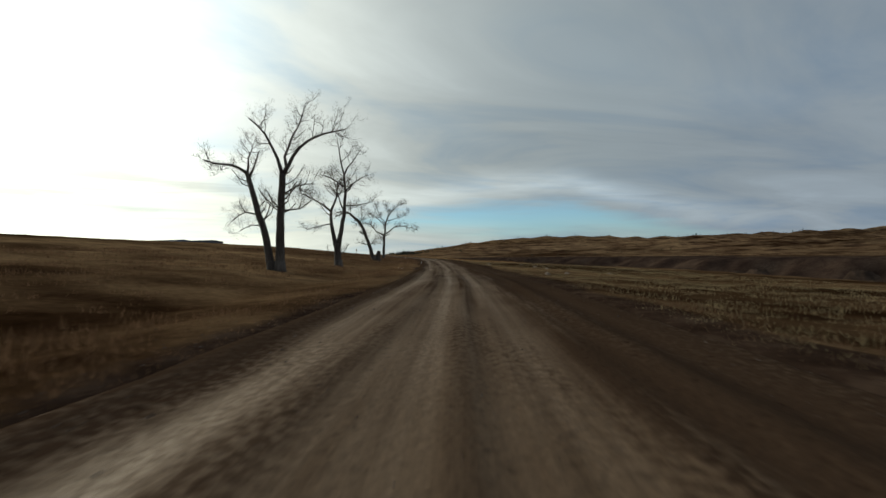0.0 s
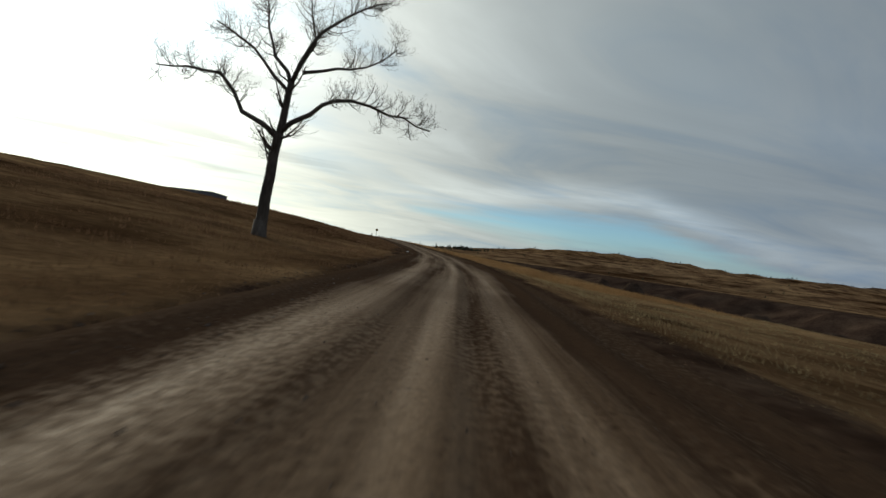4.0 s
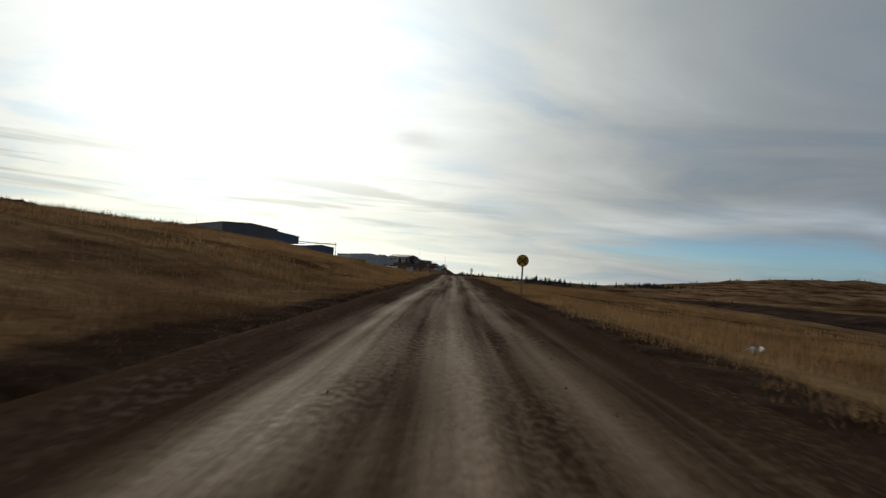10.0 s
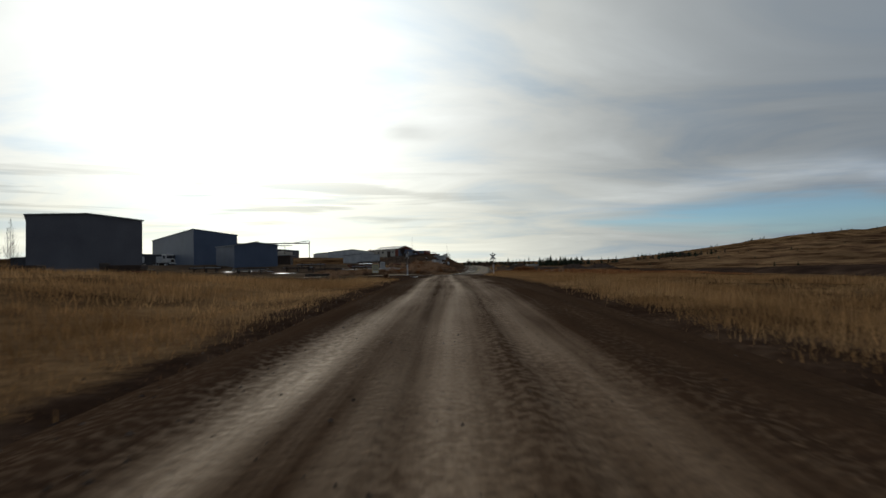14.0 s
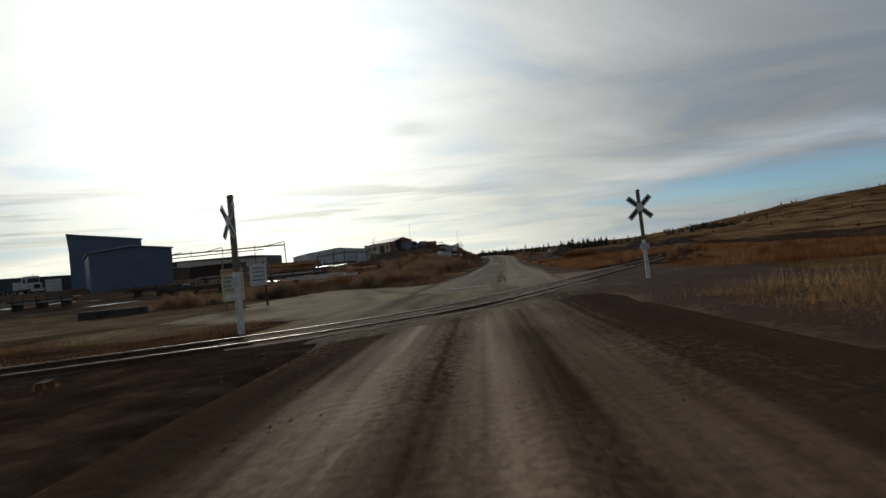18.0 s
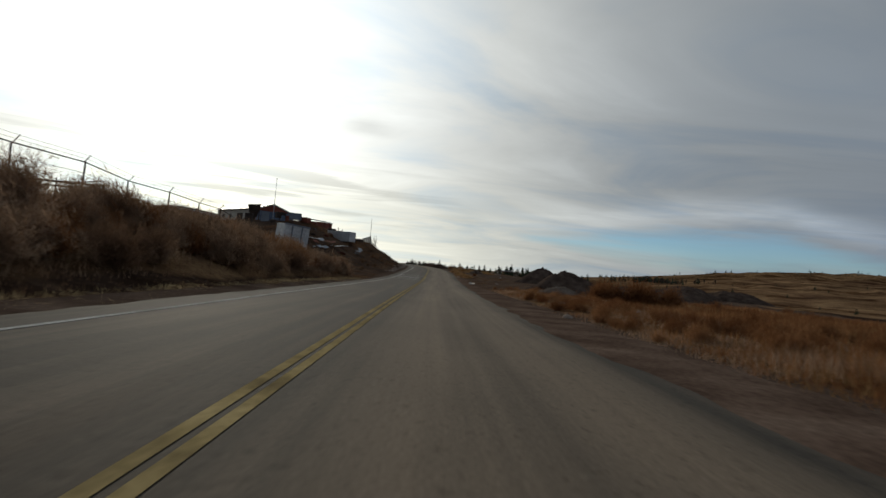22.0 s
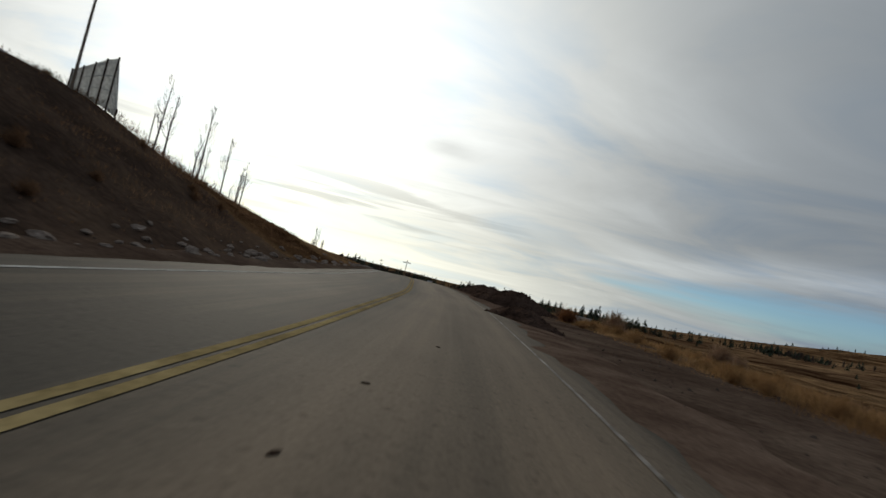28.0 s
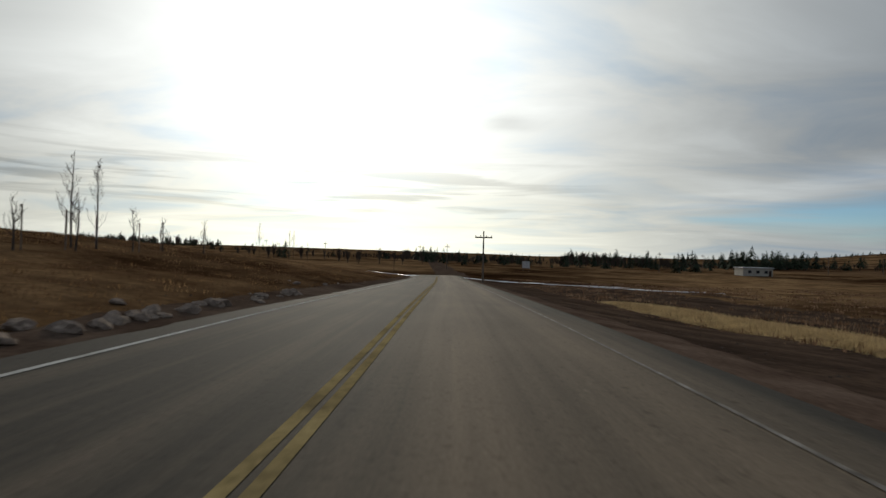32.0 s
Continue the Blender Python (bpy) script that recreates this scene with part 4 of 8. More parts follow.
# ---- sheds of the works ----
def shed(x, y, w, length, top_r, top_l, turn, wall, label, doors=(), rise=0.0):
    """Steel-clad shed: its near right corner at x, y; w to the left, length back; roof from top_r down to top_l, or a gable of that rise."""
    base = min(gz(x, y), gz(x - w, y), gz(x, y + length)) - 0.3
    t = thing("shed", pose(x, y, base, 0, 0, turn), label, "shed", "sheds of the works")
    r, l = top_r - base, top_l - base
    prof = [(0, 0), (0, r)] + ([(-w / 2, (r + l) / 2 + rise)] if rise else []) + [(-w, l), (-w, 0)]
    bm = bmesh.new()
    a = [bm.verts.new((u, 0, z)) for u, z in prof]
    b = [bm.verts.new((u, length, z)) for u, z in prof]
    bm.faces.new(a); bm.faces.new(b[::-1])
    for i in range(len(a)):
        j = (i + 1) % len(a)
        bm.faces.new((a[j], a[i], b[i], b[j]))
    bmesh.ops.recalc_face_normals(bm, faces=bm.faces)
    part("wall", bm, wall, t)
    tops = prof[1:-1]
    for (u0, z0), (u1, z1) in zip(tops, tops[1:]):
        bm = bmesh.new()
        o = 0.3
        lo = [bm.verts.new(v) for v in ((u0 + (o if u0 == 0 else 0), -o, z0 + 0.03), (u1 - (o if u1 == -w else 0), -o, z1 + 0.03), (u1 - (o if u1 == -w else 0), length + o, z1 + 0.03), (u0 + (o if u0 == 0 else 0), length + o, z0 + 0.03))]
        hi = [bm.verts.new(v.co + Vector((0, 0, 0.14))) for v in lo]
        bm.faces.new(lo); bm.faces.new(hi[::-1])
        for i in range(4):
            bm.faces.new((lo[i], hi[i], hi[(i + 1) % 4], lo[(i + 1) % 4]))
        bmesh.ops.recalc_face_normals(bm, faces=bm.faces)
        part("roof", bm, M["roof_metal"], t)
    def top_at(u):
        return float(np.interp(u, [q[0] for q in tops[::-1]], [q[1] for q in tops[::-1]]))
    n = max(3, int(w / 2.2))
    for i in range(n + 1):
        u = -w * i / n
        part("rib", box((u - 0.03, -0.03, 0.0), (u + 0.03, -0.003, top_at(u) - 0.06)), wall, t)
    n = max(3, int(length / 3.0))
    for i in range(1, n + 1):
        v = length * i / n - 0.05
        part("rib", box((0.003, v - 0.03, 0.0), (0.03, v + 0.03, r - 0.06)), wall, t)
    for u, dw, dh in doors:
        d = part("door", box((u - dw / 2, -0.14, 0.3), (u + dw / 2, -0.07, 0.3 + dh), 0.02), M["pale_metal"], t, "pale roller door")
        for k in range(1, 5):
            part("door_rib", box((u - dw / 2 + 0.05, -0.18, 0.3 + dh * k / 5 - 0.04), (u + dw / 2 - 0.05, -0.143, 0.3 + dh * k / 5 + 0.04)), M["grey_metal"], d)
    return t


shed(18.0, 391.2, 15.6, 78, 11.5, 11.95, 35, M["slate_metal"], "long grey steel-clad shed with a low gable roof", (), .68)
shed(4.7, 472.8, 12.6, 88, 13.2, 14.9, 34, M["blue_metal"], "tall blue-grey steel-clad shed with a single-pitch roof", [(-1.7, 1.3, 2.3)])
shed(25.8, 442.7, 10.8, 18, 8.9, 8.8, 35, M["blue_metal"], "lower blue steel-clad gable shed beside the tall one", (), .7)
shed(-20, 492, 60, 20, 7.6, 7.6, 0, M["dark_cladding"], "long low dark storage shed behind parked trucks", [(-8, 4, 4), (-16, 4, 4), (-26, 4, 4)], 1.2)
shed(-20, 610, 64, 40, 12.4, 12.4, 0, M["dark_cladding"], "wide dark shed on the rise behind the works", (), .5)
shed(36, 578, 24, 34, 9.4, 9.4, 24, M["pale_metal"], "pale low shed with a white roof in the scrap yard", [(-8, 4, 4)], 1.4)

# ---- bare trees ----
def grow(bm_limb, bm_twig, pts, r0, r1, rng, level, top):
    """A limb through points, tapering, with side branches that bend upward."""
    pts = [Vector(p) for p in pts]
    fine = []
    for j, (a, b) in enumerate(zip(pts, pts[1:])):
        n = max(2, int((b - a).length / 0.7))
        p, q = pts[j - 1] if j else a + (a - b), pts[j + 2] if j + 2 < len(pts) else b + (b - a)
        for i in range(n):
            u = i / n
            fine.append(0.5 * (2 * a + (b - p) * u + (2 * p - 5 * a + 4 * b - q) * u * u + (3 * a - p - 3 * b + q) * u ** 3))
    fine.append(pts[-1])
    jit = 0.045 * (pts[-1] - pts[0]).length / max(1, len(fine)) ** 0.5
    for i in range(1, len(fine) - 1):
        fine[i] += Vector((rng.uniform(-1, 1), rng.uniform(-1, 1), rng.uniform(-.6, .6))) * jit * (0.45 if r0 > 0.16 else 1.5)
    k = len(fine)
    radii = [r0 + (r1 - r0) * (i / (k - 1)) ** 0.8 for i in range(k)]
    if level <= 1:
        tube(bm_limb, fine, radii, 8 if level == 0 else 6)
    else:
        tube(bm_twig, fine, radii, 4 if r0 > 0.02 else 3, cap=False)
    if level >= 4:
        return
    length = sum((b - a).length for a, b in zip(fine, fine[1:]))
    count = int(length * (1.5, 3.0, 3.6, 2.8)[level] * (1.35 if top < 0.9 else 1.0)) + (2 if level else 0)
    for c in range(count):
        f = rng.uniform((0.45, 0.3, 0.25, 0.2)[level], 0.99)
        i = min(k - 2, int(f * (k - 1)))
        p = fine[i].lerp(fine[i + 1], f * (k - 1) - i)
        d = (fine[i + 1] - fine[i]).normalized()
        side = Vector((rng.uniform(-1, 1), rng.uniform(-1, 1), rng.uniform(-0.5, 0.9)))
        side = (side - d * side.dot(d)).normalized()
        out = (d * rng.uniform(0.35, 0.8) + side).normalized()
        ln = (2.1, 1.5, 0.85, 0.4)[level] * rng.uniform(0.5, 1.15) * top
        rr = min(radii[i] * 0.5, (0.07, 0.032, 0.014, 0.008)[level])
        mid = p + out * ln * 0.5
        end = p + (out + Vector((0, 0, 0.28))).normalized() * ln
        grow(bm_limb, bm_twig, [p, mid, end], rr, max(0.004, rr * 0.3), rng, level + 1 if level else 2, top)


def bare_tree(x, y, turn, limbs, seed, label, upright=0.0, top=1.0, bark="bark", size=1.0):
    """limbs: (points as right, away, up; base radius; tip radius)."""
    rng = random.Random(seed)
    t = thing("tree", pose(x, y, gz(x, y) - 0.15, 0, 0, turn) @ Matrix.Scale(size, 4), label, "tree", "bare cottonwoods by the road")
    c, s = math.cos(radians(upright)), math.sin(radians(upright))
    b = bmesh.new()
    flare = bmesh.new()
    for j, (pts, r0, r1) in enumerate(limbs):
        a = bmesh.new()
        lean = rng.uniform(-.5, .5)
        q = [(u * c - v * s, w + (lean * k if r0 < .2 else 0), u * s + v * c) for k, (u, w, v) in enumerate(pts)]
        grow(a, b, q, r0, r1, rng, 0 if r0 > 0.16 else 1, top)
        part("limb", a, M[bark], t, smooth=True)
        if q[0][2] < 0.2:
            tube(flare, [(q[0][0], q[0][1], -0.2), (q[0][0], q[0][1], 0.3), (q[0][0], q[0][1], 0.9)], [r0 * 1.5, r0 * 1.15, r0 * 0.97], 10)
    part("trunk", flare, M[bark], t, smooth=True)
    tw = part("crown", b, M["twig"], t)
    tw["kind"] = "stuff"
    return t


bare_tree(5.8, 43.0, -23, [
    ([(-.55, .2, 0), (-1.07, .4, 2.6), (-1.68, .6, 4.4), (-2.24, .7, 6.3), (-2.6, .8, 7.5)], .34, .17), ([(-2.6, .8, 7.5), (-3.9, .9, 8.2), (-5.5, 1.0, 8.4), (-6.5, 1.1, 8.8)], .14, .04), ([(-2.6, .8, 7.4), (-2.5, .8, 8.6), (-2.2, .7, 9.8)], .12, .03),
    ([(.1, 0, 0), (.1, 0, 2.6), (.2, 0, 5.4), (.28, 0, 7.3)], .38, .24), ([(.28, 0, 7.2), (-.14, 0, 8.5), (-1.07, -.2, 10.3), (-2.3, -.3, 11.5)], .17, .04), ([(.28, 0, 7.2), (.56, .2, 9.3), (1.1, .4, 11), (1.73, .5, 12.9)], .16, .03),
    ([(.28, 0, 7.1), (1.5, -.1, 9.2), (2.9, -.2, 10.1), (5.0, -.2, 10.6)], .18, .04), ([(-1.6, .6, 4.3), (-2.6, .4, 4.5), (-3.5, .3, 3.8)], .08, .03), ([(.2, 0, 4.6), (1.4, .4, 4.8), (2.4, .6, 5.6)], .07, .03),
    ([(-1.3, .5, 3.4), (-2.3, .8, 3.6), (-3.3, 1.0, 3.2)], .06, .02), ([(.2, 0, 5.6), (1.3, -.3, 6.4), (2.6, -.4, 6.6)], .08, .03)], 3, "large bare cottonwood with a forked grey trunk in dry grass")
bare_tree(14.4, 60.3, -22, [
    ([(0, 0, 0), (-.1, 0, 1.4), (-.14, 0, 2.7)], .42, .34), ([(-.3, 0, 2.3), (-.8, 0, 5.2), (-.77, .1, 6.3), (-.2, .2, 7.7), (-.15, .2, 9.2)], .26, .07), ([(-.9, .1, 6.2), (-2.47, .2, 7.3), (-4.04, .3, 8.1)], .13, .03),
    ([(0, 0, 2.3), (.56, .1, 5.7), (.66, .2, 7.2), (.57, .2, 10.2), (.1, .3, 12.0), (-.2, .3, 14.2)], .29, .03), ([(.6, .2, 10.1), (1.32, .3, 11.6), (2.22, .4, 13)], .11, .03), ([(.6, .2, 6.8), (1.88, .5, 6.9), (3.55, .7, 7.3)], .10, .03),
    ([(.64, .2, 8.3), (1.52, 0, 9.1), (3.13, -.2, 10)], .11, .03), ([(.5, .2, 8.8), (-.99, .4, 9.9), (-1.93, .5, 10.2)], .10, .03), ([(-.65, 0, 4.8), (-1.87, -.2, 4.6), (-3.33, -.4, 4.1)], .08, .03), ([(.55, .1, 6.2), (-.2, .6, 8.5), (-.9, .9, 11)], .10, .03)],
    7, "tall bare cottonwood with twin trunks and fine twigs")
bare_tree(27.4, 89.9, -20, [
    ([(0, 0, 0), (-.4, 0, 1.3), (-.78, 0, 2.6), (-1.5, 0, 4.6), (-2.28, 0, 6.2), (-3.77, 0, 7.7)], .36, .19), ([(-3.7, 0, 7.65), (-4.91, .1, 8.25), (-6.42, .2, 7.95)], .17, .05), ([(-4.2, 0, 7.9), (-5.09, -.2, 7.75), (-6.23, -.3, 7.4)], .12, .05),
    ([(-3.77, 0, 7.67), (-3.81, .1, 8.6), (-3.83, .2, 10.1)], .06, .02), ([(-4.29, 0, 8.0), (-4.14, .1, 8.8), (-4.56, .1, 9.4)], .05, .02), ([(-2.3, 0, 6.25), (-1.91, .1, 7.0), (-.86, .2, 7.2)], .07, .03), ([(-2.0, 0, 6.8), (-1.96, -.1, 7.4), (-1.6, -.2, 8.3)], .05, .02),
    ([(-.85, 0, 2.75), (-1.64, -.1, 2.82), (-2.64, -.2, 3.2)], .07, .03), ([(-.8, 0, 2.68), (-.24, .1, 3.0), (.53, .2, 4.5)], .06, .02), ([(-.75, 0, 2.75), (0, .2, 3.0), (.92, .3, 3.2)], .07, .03)], 12, "bent bare cottonwood leaning over the ditch", 0.0, 0.62)
bare_tree(37.0, 114.6, -18, [
    ([(0, 0, 0), (.06, 0, 2.0), (.17, 0, 4.0), (.25, 0, 5.1)], .31, .22), ([(.26, 0, 4.8), (-1.45, 0, 5.9), (-2.9, .2, 7.4), (-5.9, .4, 7.4)], .15, .03), ([(.25, 0, 5.0), (.35, 0, 6.3), (.45, 0, 7.6)], .20, .16), ([(.45, 0, 7.5), (-.88, .2, 9.4), (-1.67, .3, 12)], .12, .03),
    ([(.45, 0, 7.5), (1.13, -.2, 9.4), (3.4, -.3, 11.5), (4.6, -.3, 11.9)], .13, .03), ([(.3, 0, 5.2), (2.7, -.3, 6.9), (5.24, -.4, 6.7), (7.3, -.5, 6.15)], .14, .03), ([(.9, 0, 8.1), (3.7, .3, 9.0), (5.08, .4, 10.1)], .09, .03),
    ([(.4, 0, 7.1), (-1.56, -.3, 8.9), (-3.44, -.4, 9.9)], .10, .03), ([(.45, 0, 7.6), (1.07, .3, 9.9), (.44, .4, 12)], .10, .03)], 21, "pale-trunked spreading bare cottonwood at the bend", 0.0, 0.8)


def stump():
    bm = bmesh.new()
    tube(bm, [(0, 0, -0.1), (0.02, 0, 0.6), (0.08, 0, 1.6)], [0.48, 0.36, 0.30], 10)
    for v in bm.verts:
        v.co += Vector((noise.noise(v.co * 2), noise.noise(v.co * 2 + Vector((5, 0, 0))), 0.5 * noise.noise(v.co * 3))) * 0.14
    s = thing("tree_stump", pose(28.05, 89.7, gz(28.05, 89.7), 0, 0, 20), "broken grey stump beside the bent cottonwood", "stump")
    part("stump_wood", bm, M["bark"], s)
stump()


def sapling(x, y, h, seed, label="thin bare young tree on the grassy bank", group="young trees on the bank", stake=True):
    rng = random.Random(seed)
    t = thing("sapling", pose(x, y, gz(x, y) - 0.05, 0, 0, rng.uniform(0, 360)), label, "tree", group)
    a, b = bmesh.new(), bmesh.new()
    tube(a, [(0, 0, 0), (rng.uniform(-.1, .1), 0, h * 0.5), (rng.uniform(-.15, .15), 0.05, h)], [0.05, 0.035, 0.01], 6)
    for i in range(int(h * 5)):
        z = h * rng.uniform(0.22, 0.95)
        an = rng.uniform(0, 6.28)
        ln = (h - z) * 0.35 * rng.uniform(0.6, 1.2) + 0.15
        e = Vector((math.cos(an) * ln * 0.5, math.sin(an) * ln * 0.5, z + ln * 0.9))
        p = Vector((0, 0, z))
        tube(b, [p, p.lerp(e, 0.5) + Vector((math.cos(an) * ln * .12, math.sin(an) * ln * .12, 0)), e], [0.014, 0.01, 0.005], 3, cap=False)
        for k in range(3):
            q = p.lerp(e, rng.uniform(0.4, 0.95))
            tube(b, [q, q + Vector((rng.uniform(-.2, .2), rng.uniform(-.2, .2), rng.uniform(.1, .35)))], [0.008, 0.004], 3, cap=False)
    part("trunk", a, M["bark"], t)
    tw = part("crown", b, M["twig"], t)
    tw["kind"] = "stuff"
    if stake:
        part("stake", rod((0.35, 0, -0.1), (0.35, 0, 1.7), 0.03, 6), M["post_wood"], t, "wooden support stake")
    return t


for i, (x, y, h) in enumerate([(61.4, 669.3, 4.3), (60.0, 672.4, 4.5), (62.8, 668, 2.2), (59.2, 676, 2.4), (57.5, 681, 2.3), (63.5, 664.5, 1.9), (56, 688, 2.6)]):
    sapling(x, y, h, 40 + i)
for i, (x, y, h) in enumerate([(72.5, 592.4, 4.6), (72.6, 595.6, 3.8), (72.9, 591.0, 2.2), (70.7, 603.8, 3.4), (70.9, 602.4, 2.0), (68.8, 607.8, 3.4), (62.7, 613.9, 5.0), (64.6, 612.5, 2.0), (60.5, 617.0, 4.2), (73.0, 586.5, 3.6), (72.2, 588.9, 3.2), (67.0, 610.5, 1.8)]):
    sapling(x, y, h, 60 + i, "slender bare sapling along the top of the bank", "saplings along the bank top", i % 3 == 0)
sapling(-8.6, 397.5, 10.6, 78, "small bare tree beside the grey shed", "young trees on the bank", False)
sapling(-10.2, 399.0, 9.2, 79, "small bare tree beside the grey shed", "young trees on the bank", False)
sapling(22, 781, 7.5, 77, "lone bare tree in the far pasture", "young trees on the bank", False)


# ---- railway and level crossing ----
TRACK = [(-60, 349), (-20, 354.5), (20, 359.2), (45, 362.8), (58, 365.4), (63, 367.0), (66.2, 368.8), (68.6, 371.2), (70.1, 373.9), (72.0, 377.4), (77.25, 387.6), (81.9, 396.6), (86.3, 405.8), (90.4, 415.0), (94.2, 424), (97.8, 433)]


def track_line(step=0.5):
    p = np.array(TRACK, float)
    s = np.concatenate([[0], np.cumsum(np.hypot(*np.diff(p, axis=0).T))])
    u = np.arange(0, s[-1], step)
    x, y = np.interp(u, s, p[:, 0]), np.interp(u, s, p[:, 1])
    k = np.hanning(15); k /= k.sum()
    pad = lambda a: np.convolve(np.pad(a, 7, mode="reflect", reflect_type="odd"), k, "valid")
    return pad(x), pad(y)


TX, TY = track_line()
RZ_CROSS = float(rz(373.0)) + 0.075
TZ = np.array([float(rz(y)) + .085 if abs(y - 374) < 9 and abs(x - 70) < 9 else max(gz(x, y) + (0.26 if x < 70 else .12), RZ_CROSS - (0.5 if x < 70 else 6.0)) for x, y in zip(TX, TY)])
k9 = np.hanning(31); k9 /= k9.sum()
TZ = np.convolve(np.pad(TZ, 15, mode="edge"), k9, "valid") - 0.45 * np.clip((TY - 418) / 8, 0, 1)
TDX, TDY = np.gradient(TX), np.gradient(TY)
TL = np.hypot(TDX, TDY); TDX /= TL; TDY /= TL


def along(off, z0, profile, name, mat, parent, label="", i0=0, i1=None, shift=0.0):
    """Sweep a closed profile (across, up) along the track at an offset to its right."""
    i1 = i1 or len(TX)
    v, f = [], []
    n = len(profile)
    for i in range(i0, i1):
        for u, h in profile:
            v.append((TX[i] + TDY[i] * (off + u), TY[i] - TDX[i] * (off + u), TZ[i] + z0 + h))
    for r in range(i1 - i0 - 1):
        for k in range(n):
            f.append((r * n + k, r * n + (k + 1) % n, (r + 1) * n + (k + 1) % n, (r + 1) * n + k))
    uv = [(u + shift, 0.5 * i + 3 * shift) for i in range(i0, i1) for u, h in profile]
    ob = new(name, mesh_from(name, v, f, [mat], None, uv))
    ob.parent = parent
    if label:
        ob["label"] = label
    return ob


track = thing("railway_track", Matrix.Identity(4), "single railway track with polished rails on dark sleepers", "railway", kind="structure")
GAUGE = 1.16
for s in (-1, 1):
    web = along(s * GAUGE / 2, 0, [(-.06, -.14), (.06, -.14), (.06, -.11), (.012, -.09), (.012, -.035), (.03, -.03), (-.03, -.03), (-.012, -.035), (-.012, -.09), (-.06, -.11)], "rail", M["rail_side"], track)
    along(s * GAUGE / 2, 0, [(-.026, -.031), (.026, -.031), (.028, -.006), (.021, 0.002), (-.021, 0.002), (-.028, -.006)], "rail_head", M["rail_head"], web, "bright worn rail head")
def ballast_bed():
    """Dirt-choked stones round the sleepers, uneven along the track."""
    us = [-1.95, -1.5, -1.15, -.75, -.5, -.2, .2, .5, .75, 1.15, 1.5, 1.95]
    hs = [-.42, -.26, -.15, -.125, -.115, -.12, -.12, -.115, -.125, -.15, -.26, -.42]
    rg = np.random.default_rng(12)
    v = []
    for i in range(len(TX)):
        for u, h in zip(us, hs):
            v.append((TX[i] + TDY[i] * u, TY[i] - TDX[i] * u, TZ[i] + h + rg.normal(0, .014)))
    ob = new("ballast_bed", mesh_from("ballast_bed", v, grid_faces(len(TX), len(us)).tolist(), [M["ballast"]], None, None, True))
    ob.parent = track
    ob["label"] = "dark stony ballast bed choked with dirt"


ballast_bed()
sleeper_mesh = None
for i in range(0, len(TX), 1):
    u = i * 0.5
    if abs(TX[i] - 68.6) < 6.4 and abs(TY[i] - 374) < 8 or TX[i] < 30 and i % 2 or TX[i] > 100 and i % 2 or i % 6 == 5:
        continue
    if sleeper_mesh is None:
        ob = part("sleeper", box((-1.2, -.11, -.15), (1.2, .11, -.02), 0.015), M["sleeper"], track)
        sleeper_mesh = ob.data
    else:
        ob = new("sleeper", sleeper_mesh)
        ob.parent = track
    ob.matrix_world = pose(TX[i], TY[i], TZ[i] - 0.11, 0, 0, math.degrees(math.atan2(TDY[i], TDX[i])) - 90 + random.uniform(-2, 2))

deck = thing("crossing_deck", Matrix.Identity(4), "weathered split timber planks between the rails of the crossing", "level crossing", kind="structure")
d0 = int(np.argmin(np.hypot(TX - 63.4, TY - 367.3)))
d1 = int(np.argmin(np.hypot(TX - 73.7, TY - 380.9)))
rng = random.Random(5)
for (a, b, n) in ((-GAUGE / 2 + .075, GAUGE / 2 - .07, 8), (-GAUGE / 2 - .56, -GAUGE / 2 - .045, 2), (GAUGE / 2 + .045, GAUGE / 2 + .5, 2)):
    for k in range(n):
        first = d0 + 4 if a < -GAUGE / 2 else d0 + 1
        cuts = [first + rng.randint(0, 1)]
        while cuts[-1] < d1 - 3:
            cuts.append(cuts[-1] + rng.randint(5, 9))
        cuts[-1] = d1 + (rng.randint(-1, 1) if n > 2 else rng.randint(-4, 0))
        w = (b - a) / n
        for c0, c1 in zip(cuts, cuts[1:]):
            if c1 - c0 < 2 or n == 2 and rng.random() < (.15 if a < 0 else .3):
                continue
            lo, hi = a + k * w + rng.uniform(.002, .009), a + (k + 1) * w - rng.uniform(.002, .009)
            h = rng.uniform(-.026, -.006) if a < 0 else rng.uniform(-.048, -.03)
            mid = lo + (hi - lo) * rng.uniform(.35, .65)
            top = [(hi, h - .010), (hi - .010, h), (mid + .004, h - rng.uniform(0, .003)), (mid, h - .012), (mid - .004, h), (lo + .010, h - .001), (lo, h - .010)]
            along(0, 0, [(lo, -.12), (hi, -.12)] + top, "plank", M["timber"], deck, "", c0, c1 + 1, rng.uniform(0, 9))


